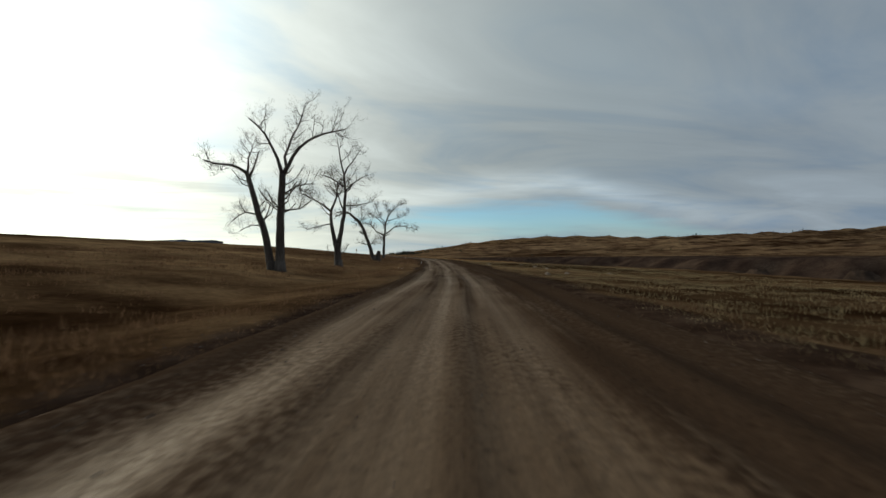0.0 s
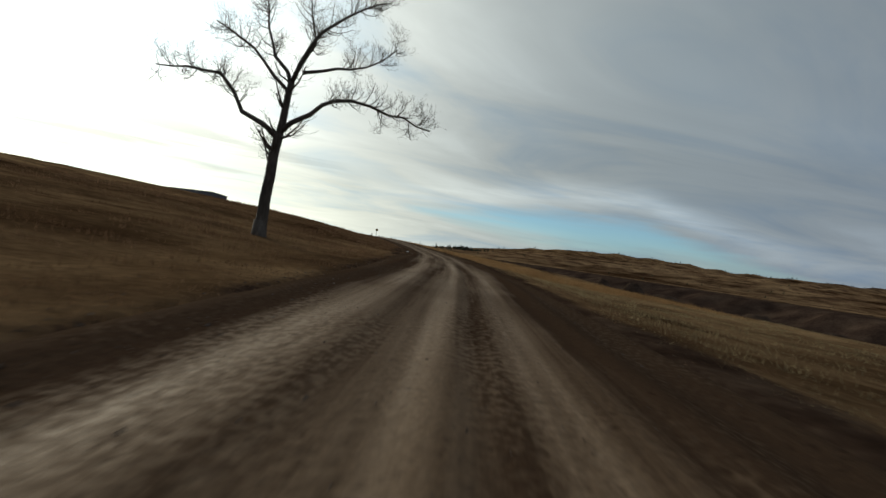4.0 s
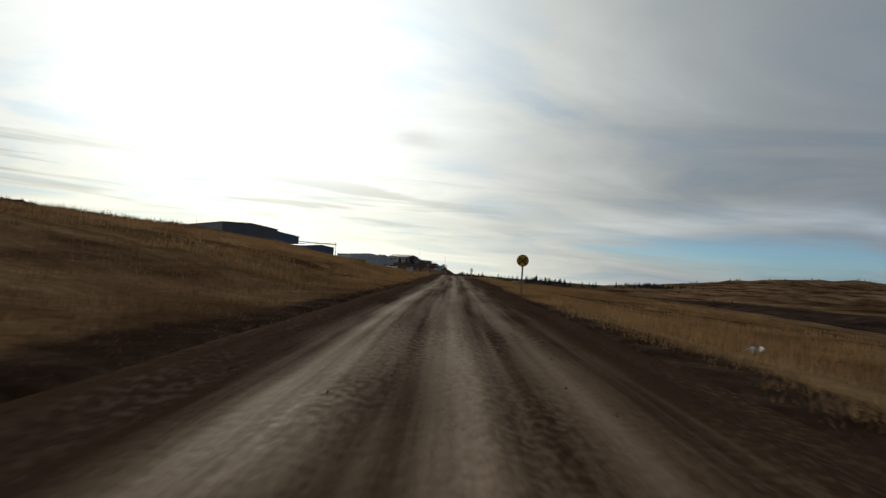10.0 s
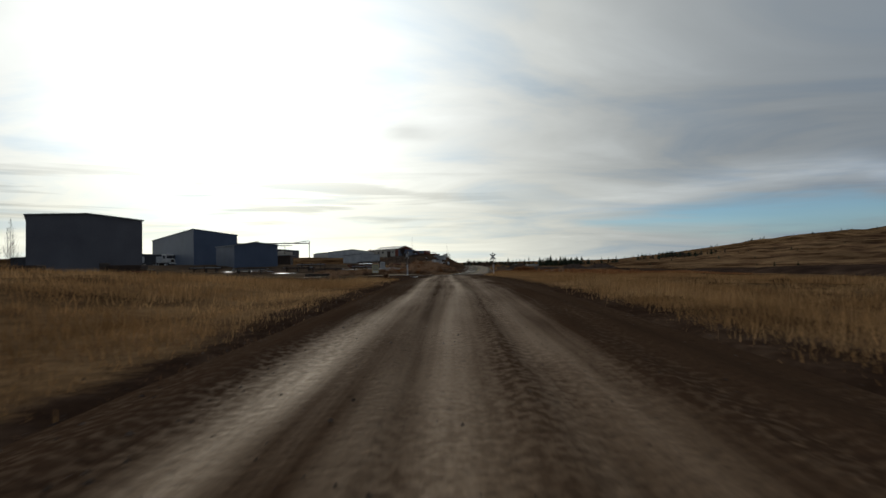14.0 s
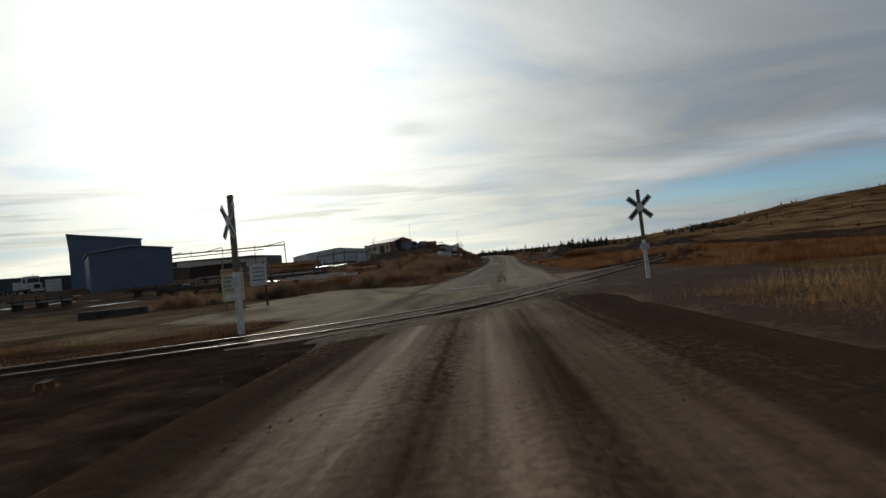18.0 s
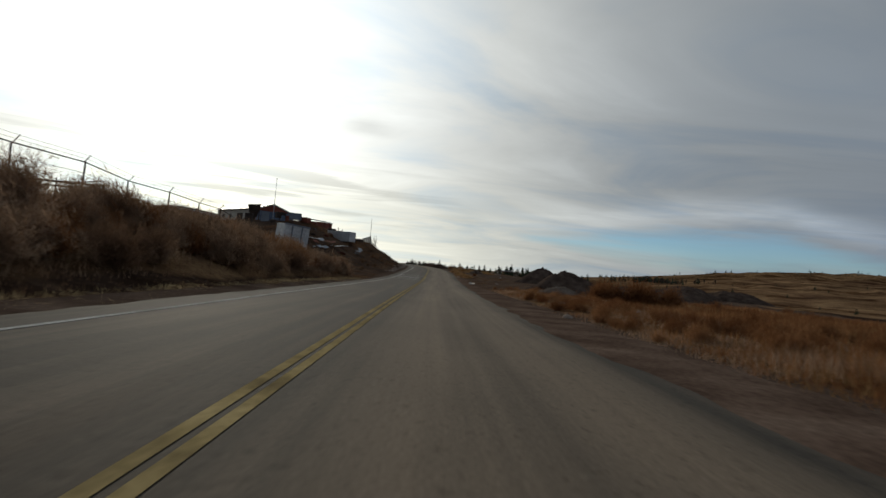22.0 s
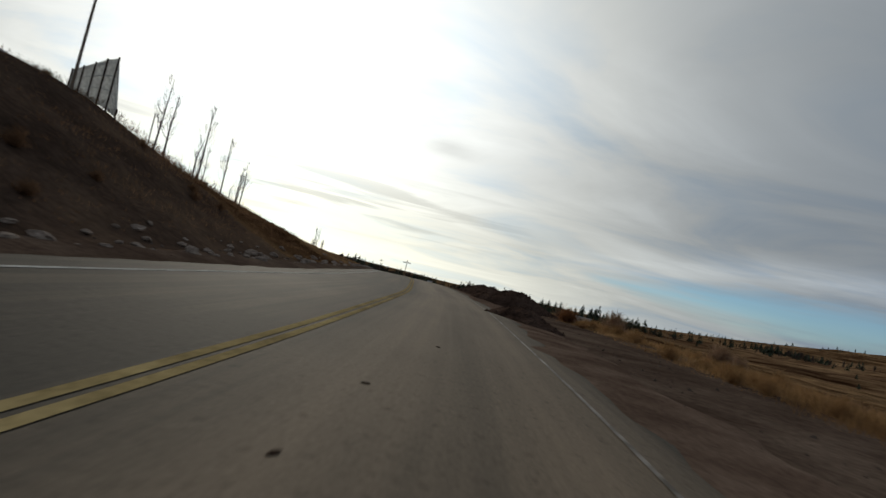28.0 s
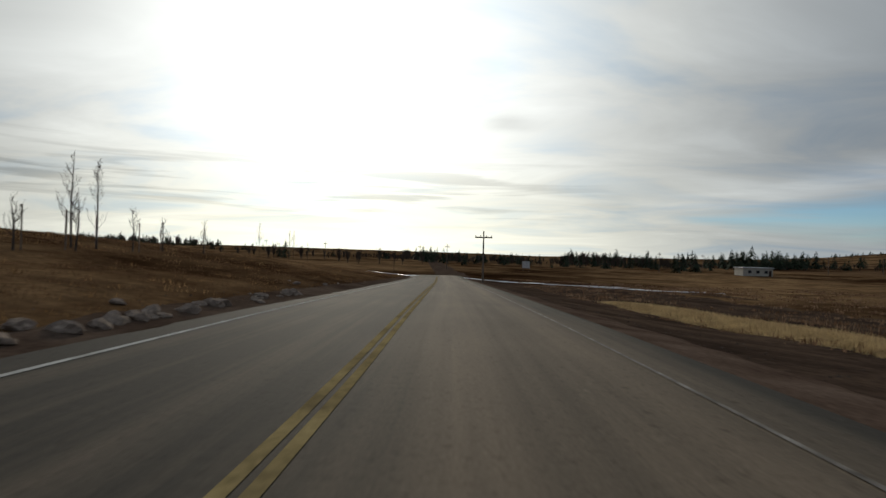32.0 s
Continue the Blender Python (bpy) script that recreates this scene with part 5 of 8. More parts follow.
def crossing_apron():
    """Packed dirt that both roads and the planks run out into, level with the rails."""
    ys, ls = np.arange(356, 400.1, .25), np.arange(-15, 13.1, .25)
    yy, ll = np.meshgrid(ys, ls, indexing="ij")
    tx = (cx(yy + 1) - cx(yy - 1)) / 2
    n = np.sqrt(1 + tx * tx)
    x, y = cx(yy) + ll / n, yy - ll * tx / n
    near = np.argmin((x[..., None] - TX) ** 2 + (y[..., None] - TY) ** 2, axis=-1)
    q = (x - TX[near]) * TDY[near] - (y - TY[near]) * TDX[near]
    ease = lambda t: np.clip(t, 0, 1) ** 2 * (3 - 2 * np.clip(t, 0, 1))
    ad = np.abs(ll)
    wob = waves(x * 1.3, y * 1.3) + .5 * waves(x * 3.1 + 5, y * 3.3)
    road = rz(yy) + .07 * (1 - (np.minimum(ad, 5) / 5) ** 2) + .012
    b = ease((ad - 4.6) / 3)
    z = (road + .03) * (1 - b) + (land(x, y) + .06) * b
    g = ease((q - 1.2) / 1.2) * (1 - ease((ad - 2.9) / .9))
    z = z * (1 - g) + (rz(yy) - .04) * g
    z -= .25 * ease((362 - yy) / 5)
    far = np.where(ll < -3.3, 394.5, np.where(ll > 3.2, 391, 379.0)) + 1.2 * wob
    z -= .07 * ease((yy - far) / 4) * (1 - b) + .25 * b * ease((yy - far) / 3)
    k = np.exp(-(np.maximum(np.abs(q) - 1.0, 0) / 1.5) ** 2) * (1 - ease((ad - 8) / 3))
    z = z * (1 - k) + (TZ[near] - .055) * k
    loose = 1 - .8 * k
    z += .008 * wob * loose
    for c, w, h in ((-1.5, .3, -.014), (-.8, .2, .016), (.1, .25, -.012), (.7, .15, .016), (1.4, .3, -.014), (2.4, .2, .022)):
        z += h * np.exp(-((ll - c - .15 * np.sin(yy * .3)) / w) ** 2) * loose * ease((381 - yy) / 4) * (1 - g)
    left = ease((-ll - np.where(q > .9, 2.8, 4.6) - np.clip(yy - 372, 0, 40) * 1.3 + .5 * wob) / 1.2)
    z -= .25 * np.maximum(left, np.maximum(ease((-ll - 12.5 + wob) / 2), ease((ll - 9.5 + wob) / 3)))
    beyond = ease(-q / 1.5 + .5)
    pack = .25 + .5 * beyond - .25 * np.exp(-(q / .75) ** 2) - .32 * ease((ll - 2.0) / 2) * (1 - beyond) - .25 * ease((ll - 4.5) / 2) * beyond + .1 * ease((ll + 1) / 2) * beyond - .25 * ease((-ll - 2.2) / 1.5) * (1 - beyond)
    for c, w, h in ((-1.45, .4, .34), (.05, .28, .28), (1.12, .4, .26), (2.9, .25, .15)):
        pack += h * np.exp(-((ll - c - .2 * np.sin(yy * .21)) / w) ** 2) * (1 - beyond)
    for l0, l1, w, g in ((-3.0, -4.0, .35, -.75), (-2.0, -8.5, .3, -.5), (-4.5, -9.5, .3, -.4), (-1.2, -3.0, .2, -.3), (.3, .4, .16, -.4), (.9, 1.5, .2, -.4), (1.9, 3.8, .2, -.4)):
        at = l0 + (l1 - l0) * np.clip((yy - 378) / 16, 0, 1)
        pack += g * np.exp(-((ll - at - .12 * wob) / w) ** 2) * beyond
    red = ease((ll - .5) / 4) * (.85 - .25 * beyond)
    v = np.stack([x, y, z], -1).reshape(-1, 3)
    me = mesh_from("crossing_apron", v.tolist(), grid_faces(len(ys), len(ls)).tolist(), [M["crossing_dirt"]], None, np.stack([ll, yy], -1).reshape(-1, 2), True)
    for nm, val in (("pack", pack), ("red", red)):
        me.attributes.new(nm, "FLOAT", "POINT").data.foreach_set("value", val.ravel().astype(np.float32))
    return tagged(new("crossing_apron", me), "packed brown dirt with tyre marks round the crossing", "dirt", kind="structure")


crossing_apron()


# ---- signs ----
def text_mesh(txt, size, depth):
    cu = bpy.data.curves.new("letter", "FONT")
    cu.body, cu.size, cu.extrude, cu.align_x, cu.align_y = txt, size, depth, "CENTER", "CENTER"
    ob = bpy.data.objects.new("letter", cu)
    scene.collection.objects.link(ob)
    bpy.context.view_layer.update()
    me = bpy.data.meshes.new_from_object(ob.evaluated_get(bpy.context.evaluated_depsgraph_get()))
    bpy.data.objects.remove(ob)
    return me


def disc(r, t, seg=40):
    bm = bmesh.new()
    tube(bm, [(0, t / 2, 0), (0, -t / 2, 0)], [r, r], seg)
    return bm


def warning_sign(x, y, zc):
    g = gz(x, y)
    t = thing("railway_warning_sign", pose(x, y, g, 0, 0, -4), "round yellow railway warning sign on a wooden post", "road sign")
    h = zc - g
    part("post", rod((0.06, 0.06, -0.2), (0.02, 0.06, h + 0.3), 0.05, 8), M["post_wood"], t)
    plate = part("plate", disc(0.47, 0.012), M["sign_yellow"], t, "faded yellow disc")
    plate.location = (0, 0, h)
    plate.scale = (.82, 1, .82)
    rim = bmesh.new()
    n = 48
    for i in range(n):
        a0, a1 = 2 * math.pi * i / n, 2 * math.pi * (i + 1) / n
        q = [rim.verts.new((math.cos(a) * r, -0.010, math.sin(a) * r)) for a, r in ((a0, .435), (a1, .435), (a1, .462), (a0, .462))]
        rim.faces.new(q)
    ob = part("border", rim, M["black"], plate)
    for an in (42, -42):
        ob = part("cross_bar", box((-.44, -.014, -.055), (.44, -.009, .055)), M["black"], plate, "black diagonal bar")
        ob.rotation_euler = (0, radians(an), 0)
        ob.location = (0, -.001 if an > 0 else -.004, 0)
    for s in (-1, 1):
        ob = new("letter", text_mesh("R", 0.26, 0.002))
        ob.data.materials.append(M["black"])
        ob.parent = plate
        ob.matrix_basis = pose(s * 0.275, -0.016, 0, 90, 0, 0)
    return t


warning_sign(70.62, 260.1, 4.55)


def crossbuck(x, y, zc, turn, label, lean=0.0):
    g = gz(x, y)
    t = thing("crossbuck", pose(x, y, g, 0, lean, turn), label, "road sign", "crossbucks at the level crossing")
    h = zc - g
    part("post", box((-.06, -.06, -0.2), (.06, .06, h + 0.62), 0.01), M["post_wood"], t, "squared wooden post")
    part("post_base", box((-.066, -.066, -0.15), (.066, .066, h * 0.55), 0.008), M["white_paint"], t, "whitewashed lower post")
    for an in (45, -45):
        ob = part("arm", box((-.52, -.09 - (an > 0) * .02, -.09), (.52, -.07 - (an > 0) * .02, .09), 0.004), M["white_paint"], t, "dull white sign arm")
        ob.rotation_euler = (0, radians(an), 0)
        ob.location = (0, 0, h)
        for k in (-1, 1):
            b = part("arm_lettering", box((k * .3 - .17, -.094 - (an > 0) * .02, -.04), (k * .3 + .17, -.0905 - (an > 0) * .02, .04)), M["black"], ob)
    part("multi_track_plate", box((-.16, -.075, h * .42), (.16, -.068, h * .42 + .2)), M["pale_metal"], t)
    return t


crossbuck(63.4, 370.1, 4.83, -48, "railway crossbuck on a wooden post before the yard", 1.0)
crossbuck(75.2, 376.4, 4.54, -14, "railway crossbuck on a part-white post in dry grass", -1.5)


def notice_board():
    x, y = 57.6, 384.6
    t = thing("notice_board", pose(x, y, gz(x, y), 0, 0, 18), "faded yellow yard notice board on two posts", "sign")
    for s in (-.4, .4):
        part("post", box((s - .05, -.05, -.2), (s + .05, .05, 2.5), .01), M["post_wood"], t)
    b = part("panel", box((-.52, -.085, .5), (.52, -.053, 2.1), .008), M["notice_yellow"], t)
    part("header", box((-.5, -.09, 1.88), (.5, -.0865, 2.06)), M["faded_pink"], b)
    for k, w in enumerate((.42, .44, .44, .4)):
        part("line_of_writing", box((-w, -.09, 1.62 - k * .2), (w, -.0865, 1.71 - k * .2)), M["grey_metal"], b)
    part("picture", box((-.42, -.09, .6), (.42, -.0865, .86)), M["white_paint"], b)
    x, y = 58.6, 385.4
    t = thing("notice_board", pose(x, y, gz(x, y), 0, 0, 30), "smaller pale notice board on one dark post", "sign")
    part("post", box((.3, -.05, -.2), (.4, .05, 2.3), .01), M["dark_wood"], t)
    b = part("panel", box((-.4, -.085, 1.1), (.42, -.053, 2.2), .008), M["pale_metal"], t)
    for k in range(4):
        part("line_of_writing", box((-.28, -.09, 1.95 - k * .2), (.3, -.0865, 2.03 - k * .2)), M["grey_metal"], b)
notice_board()


# ---- road markings ----
def marking(name, pts_o, y0, y1, mat, label, step=2.0, lift=0.006):
    ob = strip(name, y0, y1, pts_o, mat, step, lambda o, y: 0.07 * (1 - (o / 5.0) ** 2) + 0.012 + lift)
    return tagged(ob, label, "road marking", kind="structure")


marking("yellow_line", [-.135, -.03], 424, 740, M["line_yellow"], "solid yellow centre line, one of a worn pair")
marking("yellow_line", [.03, .135], 424, 740, M["line_yellow"], "solid yellow centre line, one of a worn pair")
marking("worn_yellow_line", [-.14, -.04], 386, 424.3, M["faded_yellow"], "dirty worn start of the yellow centre line")
marking("worn_yellow_line", [.05, .16], 386, 424.3, M["faded_yellow"], "dirty worn start of the yellow centre line")
marking("edge_line", [-3.42, -3.31], 408, 735, M["line_white"], "thin white edge line on the asphalt")
marking("edge_line", [3.50, 3.56], 516, 735, M["faded_line"], "thin white edge line on the asphalt")
marking("stop_line", [-1.95, -1.4, -.7, -.05], 382.0, 382.46, M["line_white"], "white stop line before the crossing", 0.46, 0.018)
marking("transverse_line", [-3.4, -2.5, -1.6, -.35], 489.0, 489.7, M["line_white"], "broad white line across the lane", 0.35)
marking("transverse_line", [-3.4, -2.5, -1.6, -.35], 504.2, 504.9, M["line_white"], "broad white line across the lane", 0.35)


def dirt_layer(name, y0, y1, inner, outer, mat, label, seed, ragged=0.25, step=0.4):
    """Loose dirt lying over the asphalt's edge and out to the verge, feathered at both sides."""
    rg = np.random.default_rng(seed)
    ys = np.arange(y0, y1 + 0.01, step)
    k, k2 = np.hanning(6) / np.hanning(6).sum(), np.hanning(30) / np.hanning(30).sum()
    wob = lambda: np.convolve(rg.normal(0, 1, len(ys) + 5), k, "valid") * ragged + np.convolve(rg.normal(0, 2.5, len(ys) + 29), k2, "valid") * ragged
    sg = 1 if inner(ys)[0] > 0 else -1
    a, b = np.minimum(np.abs(inner(ys)) + wob(), 4.2), np.abs(outer(ys)) + wob()
    u = np.linspace(0, 1, 8)
    o = a[:, None] + (np.maximum(b, a + .5) - a)[:, None] * u
    yy = np.broadcast_to(ys[:, None], o.shape)
    x = cx(yy) + sg * o / slant(yy)
    road = rz(yy) + .07 * (1 - (np.minimum(o, 4.5) / 5) ** 2) + .012
    w = np.clip((o - 4.4) / .5, 0, 1)
    z = road * (1 - w) + (land(x, yy) + .02) * w + np.array([-.02, .002, .012, .02, .022, .02, .01, -.04])
    ob = new(name, mesh_from(name, np.stack([x, yy, z], -1).reshape(-1, 3).tolist(), grid_faces(len(ys), 8).tolist(), [mat], None, None, True))
    return tagged(ob, label, "dirt", kind="structure")


dirt_layer("dirt_verge", 392, 740, lambda y: -3.75 - .4 * np.clip((y - 420) / 16, 0, 1), lambda y: -5.6 + 0 * y, M["dusty"], "loose dirt creeping over the asphalt's edge below the bank", 3, .12)
dirt_layer("dirt_verge", 388, 428, lambda y: 3.1 + np.clip((y - 390) / 34, 0, 1) * .9, lambda y: 6.4 + 0 * y, M["spill"], "reddish loose dirt spilled over the asphalt's edge", 4, .2)
dirt_layer("dirt_verge", 427, 740, lambda y: 4.0 - .2 * np.clip((y - 540) / 20, 0, 1), lambda y: 6.0 + 0 * y, M["spill"], "reddish loose dirt along the asphalt's edge", 5, .24)


def mud_track(y0, y1, l0, l1, w, seed):
    """A trail of small dried clods and crumbs dropped by a tyre."""
    rg = np.random.default_rng(seed)
    n = int((y1 - y0) * 55)
    v, f = [], []
    for t in rg.random(n):
        y = y0 + (y1 - y0) * t
        gap = math.sin(y * 2.3 + seed) + math.sin(y * 5.1 + seed * 2)
        if gap < -1.0:
            continue
        o = l0 + (l1 - l0) * t + rg.normal(0, w)
        r = min(.032, .006 + rg.exponential(.007))
        x, z = float(cx(y)) + o, float(rz(y)) + 0.07 * (1 - (o / 5.0) ** 2) + 0.014
        k = len(v)
        a0 = rg.uniform(0, 6.28)
        for q in range(6):
            a = a0 + q * 1.0472
            rr = r * rg.uniform(.7, 1.3)
            v.append((x + math.cos(a) * rr, y + math.sin(a) * rr * 1.6, z))
        v.append((x, y, z + r * rg.uniform(.3, .6)))
        f += [(k + q, k + (q + 1) % 6, k + 6) for q in range(6)]
    ob = new("mud_track", mesh_from("mud_track", v, f, [M["spill"]], None, None, True))
    return tagged(ob, "trail of dried mud crumbs dropped by tyres", "mud", kind="stuff")


for i, q in enumerate(((387.5, 393.6, -2.9, -1.2, .07), (386.5, 395.5, -1.25, -.85, .13), (384.5, 402, .30, .22, .07), (386, 398, .62, .42, .04), (389, 390.6, 1.3, 1.7, .08),
                       (384, 389, -1.0, -.2, .10))):
    mud_track(*q, 20 + i)


def crossing_mark():
    y0, o0 = 496.2, -1.85
    x, y = float(cx(y0)), y0
    tx = (float(cx(y0 + 3)) - float(cx(y0 - 3))) / 6
    head = math.degrees(math.atan(tx))
    z = float(rz(y0)) + 0.07 * (1 - (o0 / 5) ** 2) + 0.022
    slope = math.degrees(math.atan((float(rz(y0 + 4)) - float(rz(y0 - 4))) / 8))
    t = thing("crossing_mark", pose(x, y, z, 0, 0, -head) @ pose(o0, 0, 0.004, slope, 0, 0), "large white X and letters painted on the lane", "road marking", kind="structure")
    for s in (-1, 1):
        bm = bmesh.new()
        q = [bm.verts.new(v) for v in ((s * -1.15 - .2, -3.0, .001 * s), (s * -1.15 + .2, -3.0, .001 * s), (s * 1.15 + .2, 3.0, .001 * s), (s * 1.15 - .2, 3.0, .001 * s))]
        bm.faces.new(q)
        part("stroke", bm, M["line_white"], t)
    for s in (-1, 1):
        ob = new("letter", text_mesh("R", 1.5, 0.0005))
        ob.data.materials.append(M["line_white"])
        ob.parent = t
        ob.matrix_basis = pose(s * 1.05, 0, 0.002, 0, 0, 180) @ Matrix.Diagonal((0.55, 1.6, 1, 1))
crossing_mark()

# ---- tree in the works yard ----
bare_tree(60.6, 417.7, 10, [
    ([(0, 0, 0), (.1, 0, 1.6), (0, 0, 2.6)], .17, .14), ([(0, 0, 2.2), (-1.3, 0, 4.6), (-3.2, .2, 7.4)], .09, .03), ([(0, 0, 2.4), (-.5, .1, 5.5), (-.9, .2, 9.4)], .10, .03),
    ([(0, 0, 2.2), (1.1, -.2, 4.4), (2.6, -.3, 6.8)], .09, .03), ([(0, 0, 2.3), (.4, .3, 5.0), (.9, .4, 7.6)], .07, .03)], 31, "bare young tree with upswept limbs beside the yard", 0.0, 0.55, size=0.42)


# ---- heaps of gravel and soil ----
def heap(x, y, rx, ry, top, turn, mat, seed, label, category="heap", flat=0.0, group="", rough=0.10):
    """A dumped heap: slopes at rest, a rounded top, an uneven foot; top is its height in the world."""
    rng = np.random.default_rng(seed)
    nr, na = 15, 40
    g0 = gz(x, y)
    h = top - g0
    ph = rng.uniform(0, 6.28, 4)
    c, s = math.cos(radians(turn)), math.sin(radians(turn))
    verts, faces = [(0, 0, h)], []
    for i in range(1, nr + 1):
        r = i / nr
        for k in range(na):
            a = 2 * math.pi * k / na
            foot = 1 + 0.10 * math.sin(2 * a + ph[0]) + 0.06 * math.sin(5 * a + ph[1])
            u, v = math.cos(a) * rx * r * foot, math.sin(a) * ry * r * foot
            wx, wy = x + u * c - v * s, y + u * s + v * c
            slope = max(0.0, 1 - max(0.0, r - flat) / (1 - flat))
            slope = slope * (1 - 0.12 * math.exp(-(r / 0.12) ** 2)) if flat < 0.05 else slope ** 0.85
            n = noise.noise(Vector((wx, wy, seed)) * 1.3) * rough * h + noise.noise(Vector((wx, wy, seed)) * 3.7) * rough * 0.5 * h
            verts.append((wx - x, wy - y, h * slope + n * (1 if i < nr else 0) * min(1, 3 * (1 - r)) + (gz(wx, wy) - g0) * r - (0.12 if i == nr else 0)))
    for k in range(na):
        faces.append((0, 1 + k, 1 + (k + 1) % na))
        for i in range(nr - 1):
            p, q = 1 + i * na, 1 + (i + 1) * na
            faces.append((p + k, q + k, q + (k + 1) % na, p + (k + 1) % na))
    t = thing("heap", pose(x, y, g0), label, category, group)
    ob = new("heap_body", mesh_from("heap_body", verts, faces, [mat], smooth=True))
    ob.parent = t
    # loose clods and stones on the slopes and round the foot
    vv, ff = [], []
    for j in range(int(28 * rx)):
        a, r = rng.uniform(0, 6.28), rng.uniform(0.15, 1.12)
        i = min(nr, max(1, int(r * nr)))
        p = np.array(verts[1 + (i - 1) * na + int(a / 6.2832 * na) % na])
        if r > 1:
            wx, wy = x + (math.cos(a) * rx * c - math.sin(a) * ry * s) * r, y + (math.cos(a) * rx * s + math.sin(a) * ry * c) * r
            p = np.array((wx - x, wy - y, gz(wx, wy) - g0))
        e = rng.uniform(0.05, 0.16) * (1 + r * 0.4)
        b = len(vv)
        o = [(-1, 0, -.3), (0, -1, -.3), (1, 0, -.2), (0, 1, -.3), (.1, .1, .8)]
        vv += [tuple(p + np.array(q) * e * rng.uniform(0.6, 1.2, 3)) for q in o]
        ff += [(b, b + 1, b + 4), (b + 1, b + 2, b + 4), (b + 2, b + 3, b + 4), (b + 3, b, b + 4)]
    ob = new("loose_soil", mesh_from("loose_soil", vv, ff, [mat]))
    ob.parent = t
    ob["kind"] = "stuff"
    return t


heap(97.7, 505, 3.6, 3.4, 3.45, 20, M["pile"], 1, "steep dark gravel cone on the dirt lot", "gravel heap", 0.03, "heaps on the lot", 0.03)
heap(90.8, 473.6, 3.3, 2.9, 2.6, -20, M["pile"], 2, "low dark gravel heap overgrown at the foot", "gravel heap", 0.12, "heaps on the lot")
heap(97.5, 476, 4.5, 3.0, 1.9, 10, M["pile"], 3, "low wide gravel heap with weeds", "gravel heap", 0.2, "heaps on the lot")
heap(88.3, 467.2, 1.9, 1.5, 1.55, 0, M["pale_pile"], 30, "small pale sand heap before the gravel heap", "sand heap", 0.1, "heaps on the lot")
heap(103.5, 481, 5.5, 3.6, 1.9, 0, M["pile"], 4, "low spread gravel heap on the lot", "gravel heap", 0.25, "heaps on the lot")
heap(116, 500, 6, 4, 2.5, 30, M["pile"], 5, "broad flat-topped gravel heap on the lot", "gravel heap", 0.3, "heaps on the lot")
heap(128, 508, 6, 4, 2.4, 0, M["pile"], 6, "broad low gravel heap farther back", "gravel heap", 0.3, "heaps on the lot")
heap(91.9, 622.2, 6.4, 2.1, 2.8, -66, M["soil_pile"], 7, "long ridge of dark red-brown soil beside the road", "soil heap", 0.22, "soil heaps by the road", 0.16)
heap(94.6, 615.4, 1.5, 1.1, 1.9, 20, M["soil_pile"], 8, "small dark soil heap by the long ridge", "soil heap", 0.1, "soil heaps by the road", 0.16)
heap(92.8, 602.8, 4.2, 1.8, 2.75, -50, M["soil_pile"], 9, "dark soil heap at the road's edge", "soil heap", 0.15, "soil heaps by the road", 0.16)
heap(96.0, 600.0, 1.4, .9, 1.85, 10, M["soil_pile"], 10, "small clod of dark soil by the larger heap", "soil heap", 0.2, "soil heaps by the road", 0.16)
heap(89.9, 647, 5.6, 1.5, 1.6, -72, M["soil_pile"], 11, "low dark spoil ridge along the shoulder", "soil heap", 0.25, "soil heaps by the road", 0.18)
heap(91.0, 584, 2.6, 1.1, 1.95, -70, M["soil_pile"], 12, "low weedy soil ridge along the shoulder", "soil heap", 0.25, "soil heaps by the road", 0.18)


def lump(seed, flat=0.6):
    bm = bmesh.new()
    bmesh.ops.create_icosphere(bm, subdivisions=2, radius=0.5)
    o = Vector((seed * 3.1, seed * 1.7, 0))
    for v in bm.verts:
        k = 1 + 0.55 * noise.noise(v.co * 1.7 + o) + 0.25 * noise.noise(v.co * 4 + o)
        v.co = Vector((v.co.x * k * 1.15, v.co.y * k * 0.85, max(-0.22, v.co.z * k * flat)))
    return bm


STONES = []
for i in range(7):
    me = bpy.data.meshes.new("stone")
    b = lump(i + 2)
    b.to_mesh(me); b.free()
    me.materials.append(M["rock"])
    STONES.append(me)


BROWN_STONES = []
for me in STONES:
    me = me.copy()
    me.materials[0] = M["brown_rock"]
    BROWN_STONES.append(me)


def stone(x, y, size, rng, label, group, brown=False):
    ob = new("stone", (BROWN_STONES if brown else STONES)[rng.randrange(len(STONES))])
    ob.matrix_world = pose(x, y, gz(x, y) + size * 0.1, rng.uniform(-14, 14), rng.uniform(-14, 14), rng.uniform(0, 360)) @ Matrix.Diagonal((size, size, size * rng.uniform(.7, 1.1), 1))
    return tagged(ob, label, "stone", group)


heap(96.3, 552.4, 1.5, 1.0, gz(96.3, 552.4) + .6, 0, M["pile"], 21, "brown heap of fine rubble under stone blocks", "rubble heap", .2)
rng = random.Random(8)
small_rubble = []
for i in range(280):
    y = rng.uniform(514, 640) if i % 4 else rng.uniform(514, 690)
    o = -5.1 - abs(rng.gauss(0, 0.7))
    s = rng.choice((.14, .18, .22, .28, .34, .42)) * rng.uniform(.8, 1.2)
    if s < .26:
        small_rubble.append((float(cx(y)) + o, y, s))
        continue
    stone(float(cx(y)) + o, y, s, rng, "broken pale rubble stone at the foot of the bank" if s > .4 else "small broken stone at the foot of the bank", "rubble along the kerb")
vv, ff = [], []
